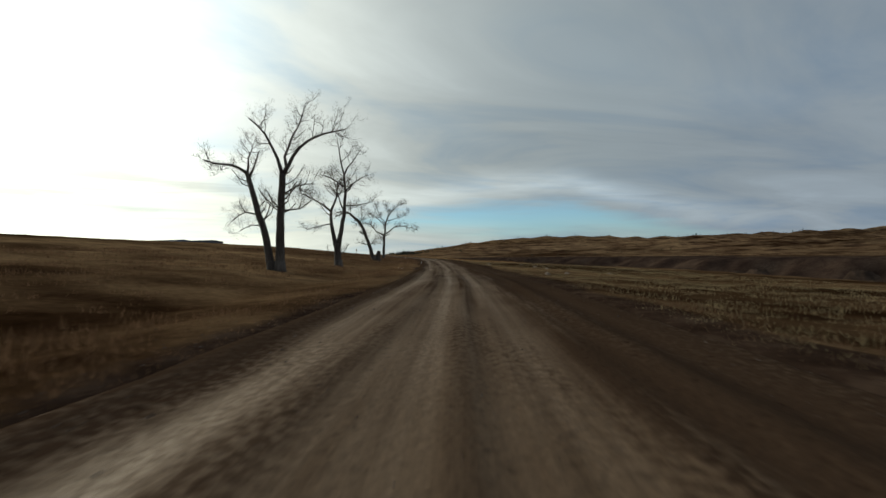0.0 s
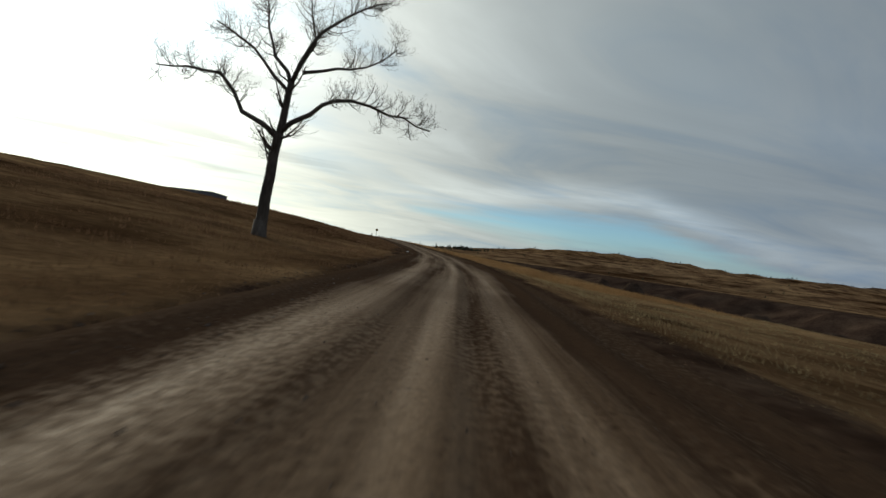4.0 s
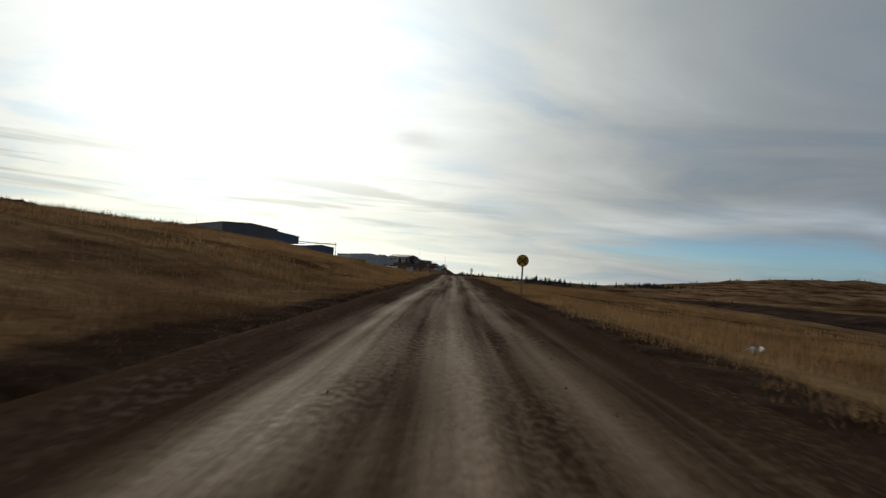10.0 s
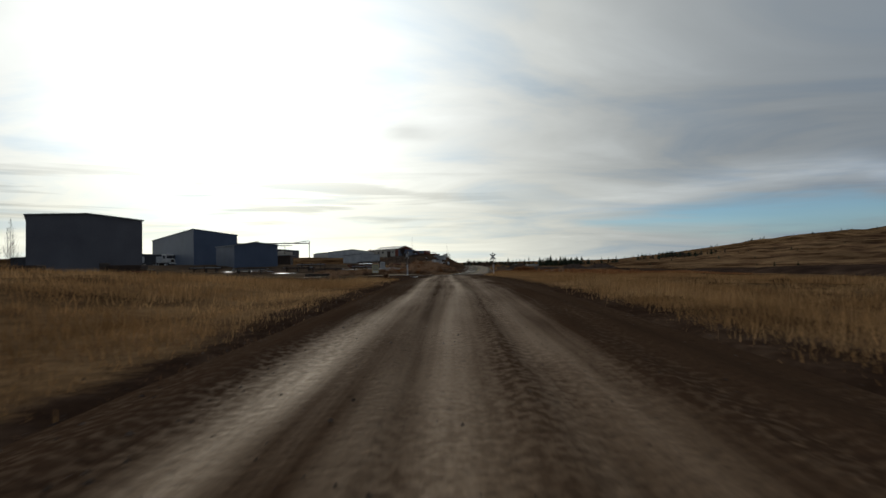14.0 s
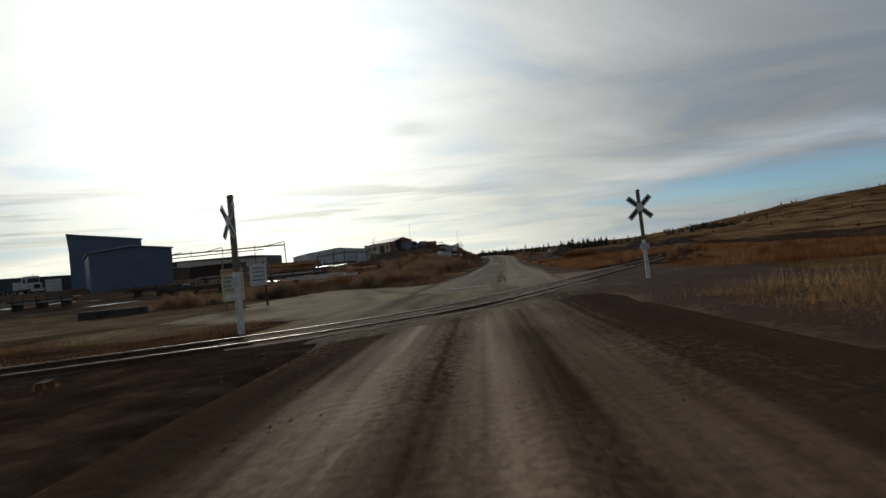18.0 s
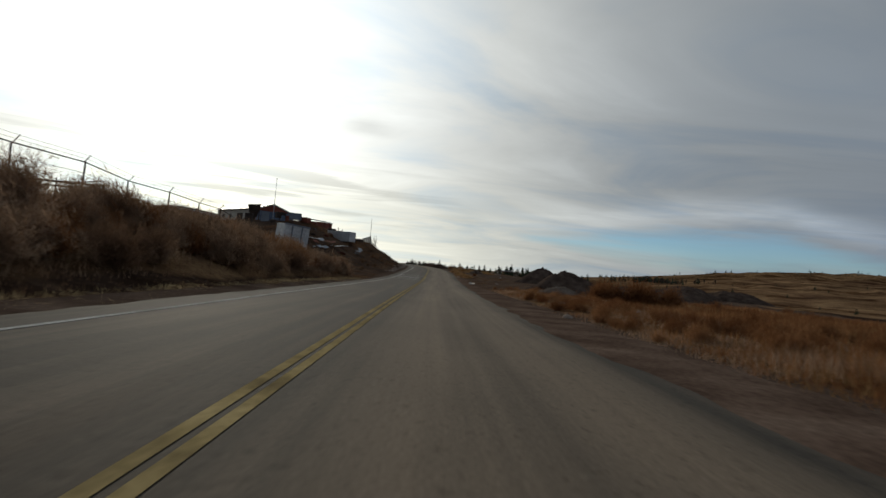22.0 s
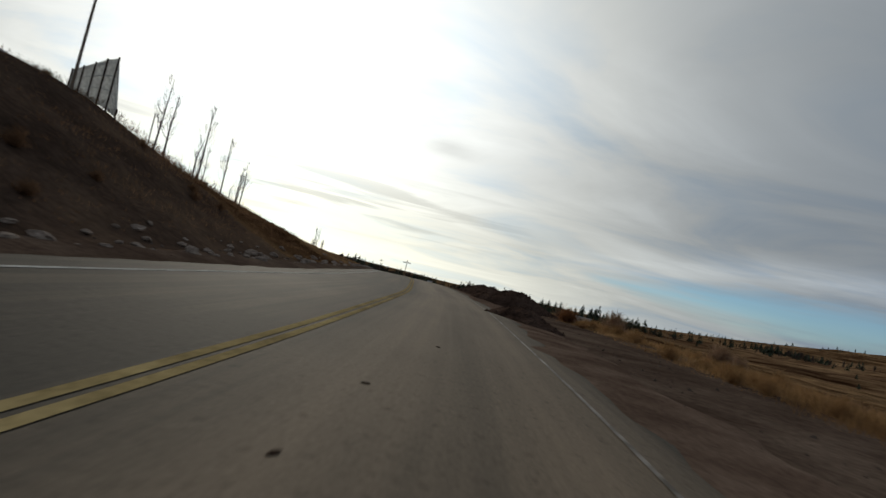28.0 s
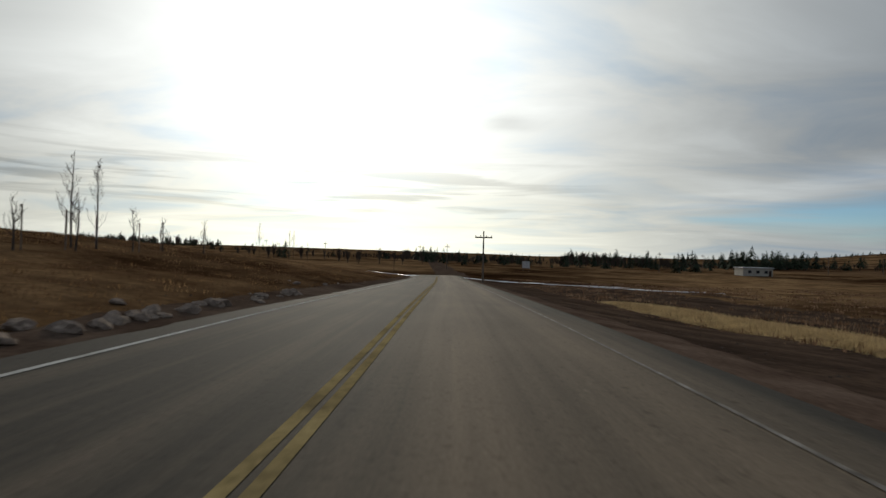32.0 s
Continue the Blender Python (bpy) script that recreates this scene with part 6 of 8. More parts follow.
for x, y, s in small_rubble:
    me = STONES[rng.randrange(len(STONES))]
    m = pose(x, y, gz(x, y) + s * .1, rng.uniform(-14, 14), rng.uniform(-14, 14), rng.uniform(0, 360)) @ Matrix.Diagonal((s, s, s * .9, 1))
    k = len(vv)
    vv += [tuple(m @ v.co) for v in me.vertices]
    ff += [tuple(k + i for i in p.vertices) for p in me.polygons]
tagged(new("rubble", mesh_from("rubble", vv, ff, [M["rock"]])), "small broken stones strewn along the foot of the bank", "rubble", kind="stuff")
for i in range(12):
    y = 636 + i * 2.9 + rng.uniform(-1, 1)
    stone(float(cx(y)) - rng.uniform(4.5, 5.2), y, rng.uniform(.22, .42), rng, "broken pale rubble stone at the foot of the bank", "rubble along the kerb")
for i in range(75):
    y = rng.uniform(624, 668)
    stone(float(cx(y)) - 4.75 - abs(rng.gauss(0, .4)), y, rng.uniform(.2, .5), rng, "broken pale rubble stone at the foot of the bank", "rubble along the kerb")
for i in range(48):
    a, r = rng.uniform(0, 6.28), abs(rng.gauss(0, 1.0))
    st = stone(96.3 + math.cos(a) * r, 552.4 + math.sin(a) * r * .7, rng.uniform(.25, .62), rng, "brown block of dumped rubble on the gravel lot", "rubble heap on the lot", True)
    st.matrix_world = Matrix.Translation((0, 0, .62 * math.exp(-r * r / 1.0))) @ st.matrix_world
for x, y, s in ((81.8, 446, .4), (84.5, 455, .6), (87, 452, .5), (96, 446, 1.2), (99, 441, 1.0), (88, 470, .5), (93, 488, .5), (89, 493, .35), (87.5, 516, .5), (88.5, 530, .6), (91, 536, .5)):
    stone(x, y, s, rng, "pale loose boulder in the dry brush", "boulders beside the road")


# ---- old ice in hollows ----
def ice(x, y, rx, ry, turn, seed, label="thin patch of old ice in a hollow"):
    rng = np.random.default_rng(seed)
    n = 26
    c, s = math.cos(radians(turn)), math.sin(radians(turn))
    ph = rng.uniform(0, 6.28, 3)
    v, f = [], []
    for r in (0.0, 0.5, 0.9, 1.0):
        for k in range(n):
            a = 6.28318 * k / n
            w = 1 + .28 * math.sin(3 * a + ph[0]) + .2 * math.sin(5 * a + ph[1]) + .12 * math.sin(9 * a + ph[2])
            px, py = x + (math.cos(a) * rx * c - math.sin(a) * ry * s) * r * w, y + (math.cos(a) * rx * s + math.sin(a) * ry * c) * r * w
            off = (px - float(cx(py))) * float(slant(py))
            top = float(rz(py) + gravel_lift(off, py)) if py < 371 and -3.0 < off < 3.3 else gz(px, py)
            v.append((px, py, max(top, gz(px, py)) + (0.02 if r < .95 else -0.02)))
    for i in range(3):
        for k in range(n):
            f.append((i * n + k, i * n + (k + 1) % n, (i + 1) * n + (k + 1) % n, (i + 1) * n + k))
    return tagged(new("ice_patch", mesh_from("ice_patch", v, f, [M["snow"]])), label, "ice", "patches of old ice")


for i, q in enumerate([(65.12, 352.5, .6, .09, 82), (65.25, 353.9, .5, .08, 80), (65.0, 351.3, .2, .08, 30), (49.68, 135.8, .30, .05, 70), (50.1, 137.1, .22, .04, 70), (28.6, 71.7, .35, .08, 66), (17.9, 50.3, .7, .12, 60),
                       (50.5, 404, 1.8, .35, 20), (54.5, 399, .8, .25, 10), (48, 420, 2.2, .4, 5), (26, 412, 6, .35, 6), (37, 408, 2.4, .3, 6),
                       (55.5, 166, .12, .04, 70), (59.7, 208.9, .09, .035, 70), (60.0, 210.4, .08, .03, 20), (59.4, 206.5, .08, .04, 40),
                       (69.0, 493.8, 1.0, .25, -40), (70.4, 492.9, .9, .25, -25), (71.6, 492.4, .8, .22, -15), (72.6, 490.8, 1.3, .2, -60), (73.6, 487.6, 1.7, .2, -70), (74.3, 484.4, 1.4, .16, -80),
                       (63, 744, 10, 1.2, -12), (80, 740, 12, .9, -10), (98, 734, 8, .8, -12)]):
    ice(*q, i + 1)


# ---- pipe gantry in the works yard ----
def gantry():
    t = thing("pipe_gantry", Matrix.Identity(4), "long dark steel pipe rack on tall posts", "pipe rack")
    a, b = Vector((-54.0, 590.9, 15.2)), Vector((1.7, 583.5, 14.6))
    run, up = b - a, Vector((0, 0, 1))
    part("beam", rod(a, b, .27, 6), M["dark_steel"], t)
    part("pipe", rod(a - run * .05 - up * 1.5, a + run * .84 - up * 1.1, .2, 6), M["dark_steel"], t)
    for u in (0, .52, .77, 1.0):
        p = a + run * u
        part("post", rod((p.x, p.y, gz(p.x, p.y) - .2), p + up * .9, .2 if u in (0, 1) else .14, 6), M["dark_steel"], t)
    part("stub", rod(a + run * .27 - up * 1.2, a + run * .27 + up * 1.0, .14, 6), M["dark_steel"], t)
    for u0, u1 in ((-.075, 0), (.13, .20), (.40, .52), (.86, 1.0)):
        part("brace", rod(a + run * u0 + up * (.25 if u0 > 0 else -.4), a + run * u1 + up * (1.25 if u1 != .2 else .7), .15, 6), M["dark_steel"], t)
gantry()
shed(-13.9, 580.9, 34, 14, 10.5, 12.0, -18, M["house_wall"], "long tan store building behind the pipe rack", [(-8, 3, 2.6)])
shed(14, 500, 12, 9, 7.2, 7.0, 8, M["dark_steel"], "low dark store shed under the pipe rack")
shed(12.5, 470, 8, 7, 6.5, 6.4, 4, M["dark_steel"], "small dark box shed beside the blue sheds")
shed(42.5, 534, 15, 11, 7.4, 7.2, 6, M["pale_metal"], "pale low store with a light roof in the scrap yard", [(-5, 3, 2.6)], .7)


def scrap_store():
    x, y, w, dp, e, r = 51.0, 541.5, 24.0, 7.0, 10.0, 11.3
    g = min(gz(x, y), gz(x - 14, y + 20)) - .3
    t = thing("store", pose(x, y, g, 0, 0, -55), "long low store with red and blue walls under a pale roof", "building", "sheds of the works")
    e, r = e - g, r - g
    part("wall", box((-w, 0, 0), (-5, dp, e)), M["house_wall"], t, "dull tan wall")
    part("wall", box((-4.997, 0, 0), (-2.2, dp, e)), M["rust_red"], t, "rusty red wall")
    part("wall", box((-2.197, 0, 0), (0, dp, e - .3)), M["blue_metal"], t, "dull blue wall")
    for k in (0, 1):
        bm = bmesh.new()
        v0, v1 = (-.4, dp / 2) if k == 0 else (dp + .4, dp / 2)
        q = [(-w - .4, v0, e), (-2.0, v0, e), (-2.0, v1, r), (-w - .4, v1, r)]
        lo = [bm.verts.new(v) for v in q]
        hi = [bm.verts.new((v[0], v[1], v[2] + .15)) for v in q]
        bm.faces.new(lo); bm.faces.new(hi[::-1])
        for i in range(4):
            bm.faces.new((lo[i], hi[i], hi[(i + 1) % 4], lo[(i + 1) % 4]))
        bmesh.ops.recalc_face_normals(bm, faces=bm.faces)
        part("roof", bm, M["roof_metal"], t)
    for u in (-w, -2.3):
        bm = bmesh.new()
        tri = [(u, 0, e + .002), (u, dp, e + .002), (u, dp / 2, r - .02)]
        lo, hi = [bm.verts.new(v) for v in tri], [bm.verts.new((v[0] + .15, v[1], v[2])) for v in tri]
        bm.faces.new(lo); bm.faces.new(hi[::-1])
        for i in range(3):
            bm.faces.new((lo[i], hi[i], hi[(i + 1) % 3], lo[(i + 1) % 3]))
        bmesh.ops.recalc_face_normals(bm, faces=bm.faces)
        part("gable", bm, M["rust_red"] if u > -5 else M["house_wall"], t)
    part("door", box((-12, -.08, .3), (-9, -.004, e - .7)), M["dark_wood"], t, "dark plank door")
    for u in (-20, -16, -7):
        part("window", box((u - .6, -.07, e - 1.7), (u + .6, -.004, e - .8)), M["glass"], t)
scrap_store()


# ---- trucks parked by the long shed ----
def truck(x, y, turn, label):
    t = thing("truck", pose(x, y, gz(x, y), 0, 0, turn), label, "truck", "trucks by the long shed")
    part("chassis", box((-1.0, -3.4, .7), (1.0, 3.6, 1.0), .04), M["dark_steel"], t)
    cab = part("cab", box((-1.2, -3.2, 1.0), (1.2, -1.0, 3.5), .15), M["white_paint"], t, "dull white cab")
    part("hood", box((-.95, -4.5, 1.0), (.95, -3.22, 2.1), .12), M["white_paint"], t)
    part("windscreen", box((-1.0, -3.24, 2.2), (1.0, -3.19, 3.1), .01), M["glass"], cab)
    for s in (-1, 1):
        part("side_window", box((s * 1.2 - .03, -2.8, 2.2), (s * 1.2 + .03, -1.7, 3.1), .005), M["glass"], cab)
        part("headlight", box((s * .75 - .15, -4.55, 1.3), (s * .75 + .15, -4.49, 1.55), .02), M["pale_metal"], t)
        part("mirror", box((s * 1.42 - .08, -3.0, 2.2), (s * 1.42 + .08, -2.9, 2.9), .02), M["black"], cab)
        for v in (-3.7, 1.6, 2.8):
            w = part("wheel", tube(bmesh.new(), [(s * .85, v, .5), (s * 1.15, v, .5)], [.5, .5], 16), M["rubber"], t)
            part("rim", tube(bmesh.new(), [(s * 1.13, v, .5), (s * 1.17, v, .5)], [.26, .24], 12), M["pale_metal"], w)
    part("grille", box((-.55, -4.56, 1.1), (.55, -4.51, 1.9), .02), M["dark_steel"], t)
    part("bumper", box((-1.15, -4.75, .55), (1.15, -4.5, .95), .04), M["pale_metal"], t)
    part("stack", rod((1.05, -.85, 1.0), (1.05, -.85, 4.0), .08), M["pale_metal"], t)
    return t


truck(-23.5, 468, 8, "white truck cab parked by the long grey shed")
truck(-15.0, 466, 60, "white truck cab standing crosswise in the yard")


def flatbed(x, y, length, turn, label):
    t = thing("flatbed_trailer", pose(x, y, gz(x, y), 0, 0, turn), label, "trailer", "flatbeds before the grey shed")
    part("deck", box((-length / 2, -1.2, 1.1), (length / 2, 1.2, 1.35), .02), M["dark_steel"], t)
    part("headboard", box((-length / 2, -1.2, 1.352), (-length / 2 + .1, 1.2, 2.2), .01), M["dark_steel"], t)
    for s in (-1, 1):
        part("side_rail", box((-length / 2, s * 1.22 - .05, 1.0), (length / 2, s * 1.22 + .05, 1.098)), M["rust_red"], t)
        for u in (length / 2 - 1.0, length / 2 - 2.1):
            w = part("wheel", tube(bmesh.new(), [(u, s * .85, .5), (u, s * 1.15, .5)], [.5, .5], 14), M["rubber"], t)
            part("rim", tube(bmesh.new(), [(u, s * 1.14, .5), (u, s * 1.17, .5)], [.25, .23], 10), M["grey_metal"], w)
        part("landing_leg", box((-length / 2 + 2, s * .8 - .06, 0), (-length / 2 + 2.12, s * .8 + .06, 1.1)), M["dark_steel"], t)
    part("load", box((-length / 2 + .6, -1.0, 1.352), (length / 2 - .8, 1.0, 1.9), .06), M["dark_wood"], t, "dark stacked load")


flatbed(17.5, 362, 9.5, 7, "dark flatbed trailer with a low stacked load")
flatbed(29.5, 366, 5.5, 5, "short dark flatbed trailer beside the grey shed")


# ---- scrap yard on top of the cut bank ----
def crest_box(name, x, y, w, d, top, h, turn, mat, label, category, ribs=0):
    """A box-like piece of scrap or store standing on the bank."""
    z = gz(x, y) - .05
    t = thing(name, pose(x, y, z, 0, 0, turn), label, category, "scrap on the bank")
    hh = max(h, .3)
    part("body", box((-w / 2, -d / 2, top - z - hh if top - z - hh < .6 else 0), (w / 2, d / 2, top - z), .04), mat, t)
    for i in range(ribs):
        u = -w / 2 + w * (i + .5) / ribs
        part("rib", box((u - .05, -d / 2 - .06, .05), (u + .05, -d / 2 - .004, top - z - .05)), mat, t)
    return t


def steel_bin():
    x, y = 66.6, 484
    z = gz(x, y) - .1
    t = thing("steel_bin", pose(x, y, z, 0, 4, 35), "pale open steel bin tilted on the bank", "bin", "scrap on the bank")
    h = 4.75 - z
    part("front", box((-1.3, -.9, 0), (1.3, -.82, h), .01), M["pale_metal"], t)
    part("back", box((-1.3, .82, 0), (1.3, .9, h), .01), M["pale_metal"], t)
    for s in (-1, 1):
        part("side", box((s * 1.26 - .04, -.82, 0), (s * 1.26 + .04, .82, h), .01), M["pale_metal"], t)
        part("stake", box((s * .5 - .05, -.98, .1), (s * .5 + .05, -.902, h + .02)), M["grey_metal"], t)
    part("floor", box((-1.2, -.8, .3), (1.2, .8, .36)), M["grey_metal"], t)
    part("rim", box((-1.35, -.97, h - .1), (1.35, -.903, h + .03)), M["grey_metal"], t)
steel_bin()

crest_box("crate", 55.7, 523.6, 1.2, 1.1, 8.35, 2.2, 12, M["grey_metal"], "grey steel crate on the edge of the bank", "crate", 3)
crest_box("crate", 53.4, 522.6, 1.1, 1.0, 7.8, 1.6, -8, M["dark_steel"], "dark low steel crate on the edge of the bank", "crate", 2)
crest_box("tank", 57.6, 526.4, 1.5, 1.2, 8.7, 1.0, 30, M["dark_steel"], "dark rusty tank among scrap", "tank", 2)
crest_box("store_box", 60.2, 525.2, 2.2, 1.6, 8.7, 1.1, 6, M["grey_metal"], "grey store box with a flat lid", "box", 4)
crest_box("scrap_bale", 61.8, 526.0, 1.6, 1.4, 8.2, .9, -20, M["rust_red"], "rust-red bale of scrap sheet", "scrap", 2)
crest_box("flat_deck", 67.6, 532.8, 5.4, 1.7, 6.75, .35, -38, M["pale_metal"], "long pale flat trailer deck lying on the slope", "trailer deck", 5)
crest_box("scrap_bale", 64.9, 541.8, 1.6, 1.2, 7.5, .8, 10, M["dark_steel"], "dark crushed scrap on the slope", "scrap", 2)
crest_box("scrap_bale", 69.6, 556.2, 2.0, 1.2, 6.5, .7, -30, M["dark_steel"], "dark scrap block on the bank top", "scrap", 2)
crest_box("crate", 62.6, 570.4, 2.2, 1.6, 7.6, 1.4, 20, M["white_paint"], "white box beside the trailer", "box", 3)
crest_box("hut", 53.2, 597.2, 5.0, 3.4, 10.4, 3.6, 15, M["white_sheet"], "small white store hut behind the bank", "hut", 5)
crest_box("shed_box", 60.2, 556.5, 5.2, 4.0, 9.3, 2.5, -28, M["rust_red"], "dark red store hut on the bank top", "hut", 6)
crest_box("shed_box", 64.6, 560.0, 3.2, 2.6, 8.0, 1.9, -28, M["rust_red"], "lower dark red store hut on the bank top", "hut", 4)


def hopper():
    x, y = 52.3, 530.4
    z = gz(x, y)
    t = thing("hopper", pose(x, y, z, 0, 0, 15), "dark steel hopper with a slanted top", "hopper", "scrap on the bank")
    h = 10.0 - z
    bm = bmesh.new()
    lo = [bm.verts.new(v) for v in ((-.5, -.5, .7), (.5, -.5, .7), (.5, .5, .7), (-.5, .5, .7))]
    hi = [bm.verts.new(v) for v in ((-1.1, -1, h - .3), (1.1, -1, h), (1.1, 1, h), (-1.1, 1, h - .3))]
    bm.faces.new(lo[::-1]); bm.faces.new(hi)
    for i in range(4):
        bm.faces.new((lo[i], lo[(i + 1) % 4], hi[(i + 1) % 4], hi[i]))
    part("bowl", bm, M["dark_steel"], t)
    for u in (-.9, .9):
        for v in (-.8, .8):
            part("leg", rod((u, v, -.2), (u * .9, v * .9, h - .4), .06, 6), M["dark_steel"], t)
    part("chute", rod((0, 0, .1), (0, 0, .75), .28, 10), M["dark_steel"], t)
hopper()


def canopy():
    x, y = 63.8, 528.2
    z = gz(x, y)
    t = thing("canopy", pose(x, y, z, 0, 0, -20), "thin flat canopy roof on posts", "canopy", "scrap on the bank")
    h = 8.1 - z
    part("roof", box((-2.0, -1.4, h - .14), (2.0, 1.4, h), .02, Matrix.Rotation(radians(6), 4, "Y")), M["roof_metal"], t)
    for u in (-1.7, 1.7):
        for v in (-1.1, 1.1):
            part("post", rod((u, v, -.4), (u, v, h - .12), .05, 6), M["dark_steel"], t)
canopy()


def trailer():
    x, y = 66.2, 580.4
    z = gz(x, y)
    t = thing("box_trailer", pose(x, y, z, 0, 0, 8), "dark box trailer parked on top of the bank", "trailer")
    h = 8.1 - z
    body = part("body", box((-1.4, -1.5, .35), (1.4, 1.5, h), .06), M["blue_metal"], t, "dark blue box body")
    for i in range(5):
        u = -1.2 + i * .6
        part("rib", box((u - .04, -1.54, .45), (u + .04, -1.503, h - .1)), M["grey_metal"], body)
    part("door", box((1.403, -.7, .45), (1.45, .7, h - .1), .01), M["grey_metal"], body)
    for s in (-1, 1):
        w = part("wheel", tube(bmesh.new(), [(s * 1.1, .3, .36), (s * 1.38, .3, .36)], [.36, .36], 14), M["rubber"], t)
        part("rim", tube(bmesh.new(), [(s * 1.36, .3, .36), (s * 1.4, .3, .36)], [.2, .18], 10), M["pale_metal"], w)
    part("drawbar", box((-.08, -2.6, .4), (.08, -1.5, .52)), M["dark_steel"], t)
trailer()


def drum(x, y, lying, mat, label):
    t = thing("drum", pose(x, y, gz(x, y) + (.28 if lying else 0), 90 if lying else 0, 0, x * 37 % 180), label, "drum", "drums on the bank")
    bm = bmesh.new()
    tube(bm, [(0, 0, 0), (0, 0, .28), (0, 0, .3), (0, 0, .32), (0, 0, .58), (0, 0, .6), (0, 0, .62), (0, 0, .88)], [.285, .285, .30, .285, .285, .30, .285, .285], 16)
    part("shell", bm, mat, t)
    part("bung", rod((.12, 0, .88), (.12, 0, .91), .04, 8), M["dark_steel"], t)


for x, y, l, m in ((59.2, 524.0, 0, "rust_red"), (58.6, 523.6, 0, "blue_metal"), (63.0, 530.5, 1, "rust_red"), (66.0, 536.5, 0, "grey_metal"), (56.9, 522.0, 1, "dark_steel"), (68.5, 549, 0, "rust_red"), (66.4, 552.6, 1, "blue_metal")):
    drum(x, y, l, M[m], "dented steel drum lying among scrap" if l else "upright dented steel drum among scrap")


def sheet(x, y, w, h, turn, tilt, mat, label):
    """A bent sheet of metal or board thrown down on the slope."""
    n = 8
    v, f = [], []
    for k in (0, 1):
        for i in range(n + 1):
            for j in (0, 1):
                v.append((-w / 2 + w * i / n, (j - .5) * h, .06 * math.sin(i * 1.3 + x) + .25 * (i / n - .5) ** 2 + k * .02))
    m = 2 * (n + 1)
    for i in range(n):
        f += [(2 * i, 2 * i + 1, 2 * i + 3, 2 * i + 2), (m + 2 * i, m + 2 * i + 2, m + 2 * i + 3, m + 2 * i + 1), (2 * i, 2 * i + 2, m + 2 * i + 2, m + 2 * i), (2 * i + 1, m + 2 * i + 1, m + 2 * i + 3, 2 * i + 3)]
    f += [(0, m, m + 1, 1), (2 * n, 2 * n + 1, m + 2 * n + 1, m + 2 * n)]
    ob = new("scrap_sheet", mesh_from("scrap_sheet", v, f, [mat]))
    ob.matrix_world = pose(x, y, gz(x, y) + .1 + abs(math.sin(radians(tilt))) * h * .4, tilt, 0, turn)
    return tagged(ob, label, "scrap", "scrap sheets on the bank")


rng = random.Random(19)
for i in range(34):
    y = rng.uniform(432, 565)
    o = -rng.uniform(11.5, 21)
    sheet(float(cx(y)) + o, y, rng.uniform(.5, 2.0), rng.uniform(.3, 1.0), rng.uniform(0, 180), rng.uniform(5, 50), M[rng.choice(("pale_metal", "rust_red", "dark_steel", "dark_steel", "grey_metal", "tarp", "timber"))],
          "bent piece of scrap metal thrown on the dark slope")
for x, y, w, h, tu, ti in ((64.5, 512, 3.5, .35, 20, 8), (68.4, 514.6, 4.2, .3, 35, 10), (62.4, 509.5, 4.0, .3, 10, 6), (58, 501, 3, .3, 5, 6), (52, 470, 4, .9, 10, 8), (48, 452, 5, 1.0, 4, 10), (57, 462, 3, .8, 30, 14)):
    sheet(x, y, w, h, tu, ti, M["pale_metal"], "long pale strip of sheet metal lying on the slope")


def scrap_rack(x, y, turn, seed):
    rng = random.Random(seed)
    t = thing("scrap_rack", pose(x, y, gz(x, y), 0, 0, turn), "low rack stacked with pipes and steel lengths", "rack", "racks of steel in the yard")
    for u in (-2.2, 0, 2.2):
        part("trestle", box((u - .08, -.7, 0), (u + .08, .7, .55), .01), M["dark_steel"], t)
        for v in (-.75, .75):
            part("stanchion", box((u - .05, v - .05, 0), (u + .05, v + .05, 1.25)), M["dark_steel"], t)
    for i in range(10):
        v, z = -.55 + (i % 5) * .26, .64 + (i // 5) * .2
        part("pipe", rod((-3 + rng.uniform(-.5, .4), v, z), (3 + rng.uniform(-.5, .6), v + rng.uniform(-.05, .05), z + .02), .085, 7), M[rng.choice(("dark_steel", "rust_red", "dark_steel", "roof_metal"))], t)


for i, (x, y, tu) in enumerate(((45, 408, 8), (38, 415, 5), (52, 415, 12), (30, 409, 4), (50, 426, 0), (36, 436, 6), (20, 412, 3), (58, 436, 15), (47, 462, 8))):
    scrap_rack(x, y, tu, i)


def long_timber(x, y, length, turn, label, count=4):
    t = thing("timber_stack", pose(x, y, gz(x, y), 0, 0, turn), label, "timber", "stacks by the track")
    for i in range(count):
        part("baulk", box((-length / 2 + (i % 2) * .2, -.35 + (i % 2) * .36, (i // 2) * .24), (length / 2, -.03 + (i % 2) * .36, .23 + (i // 2) * .24), .02), M["sleeper"], t)


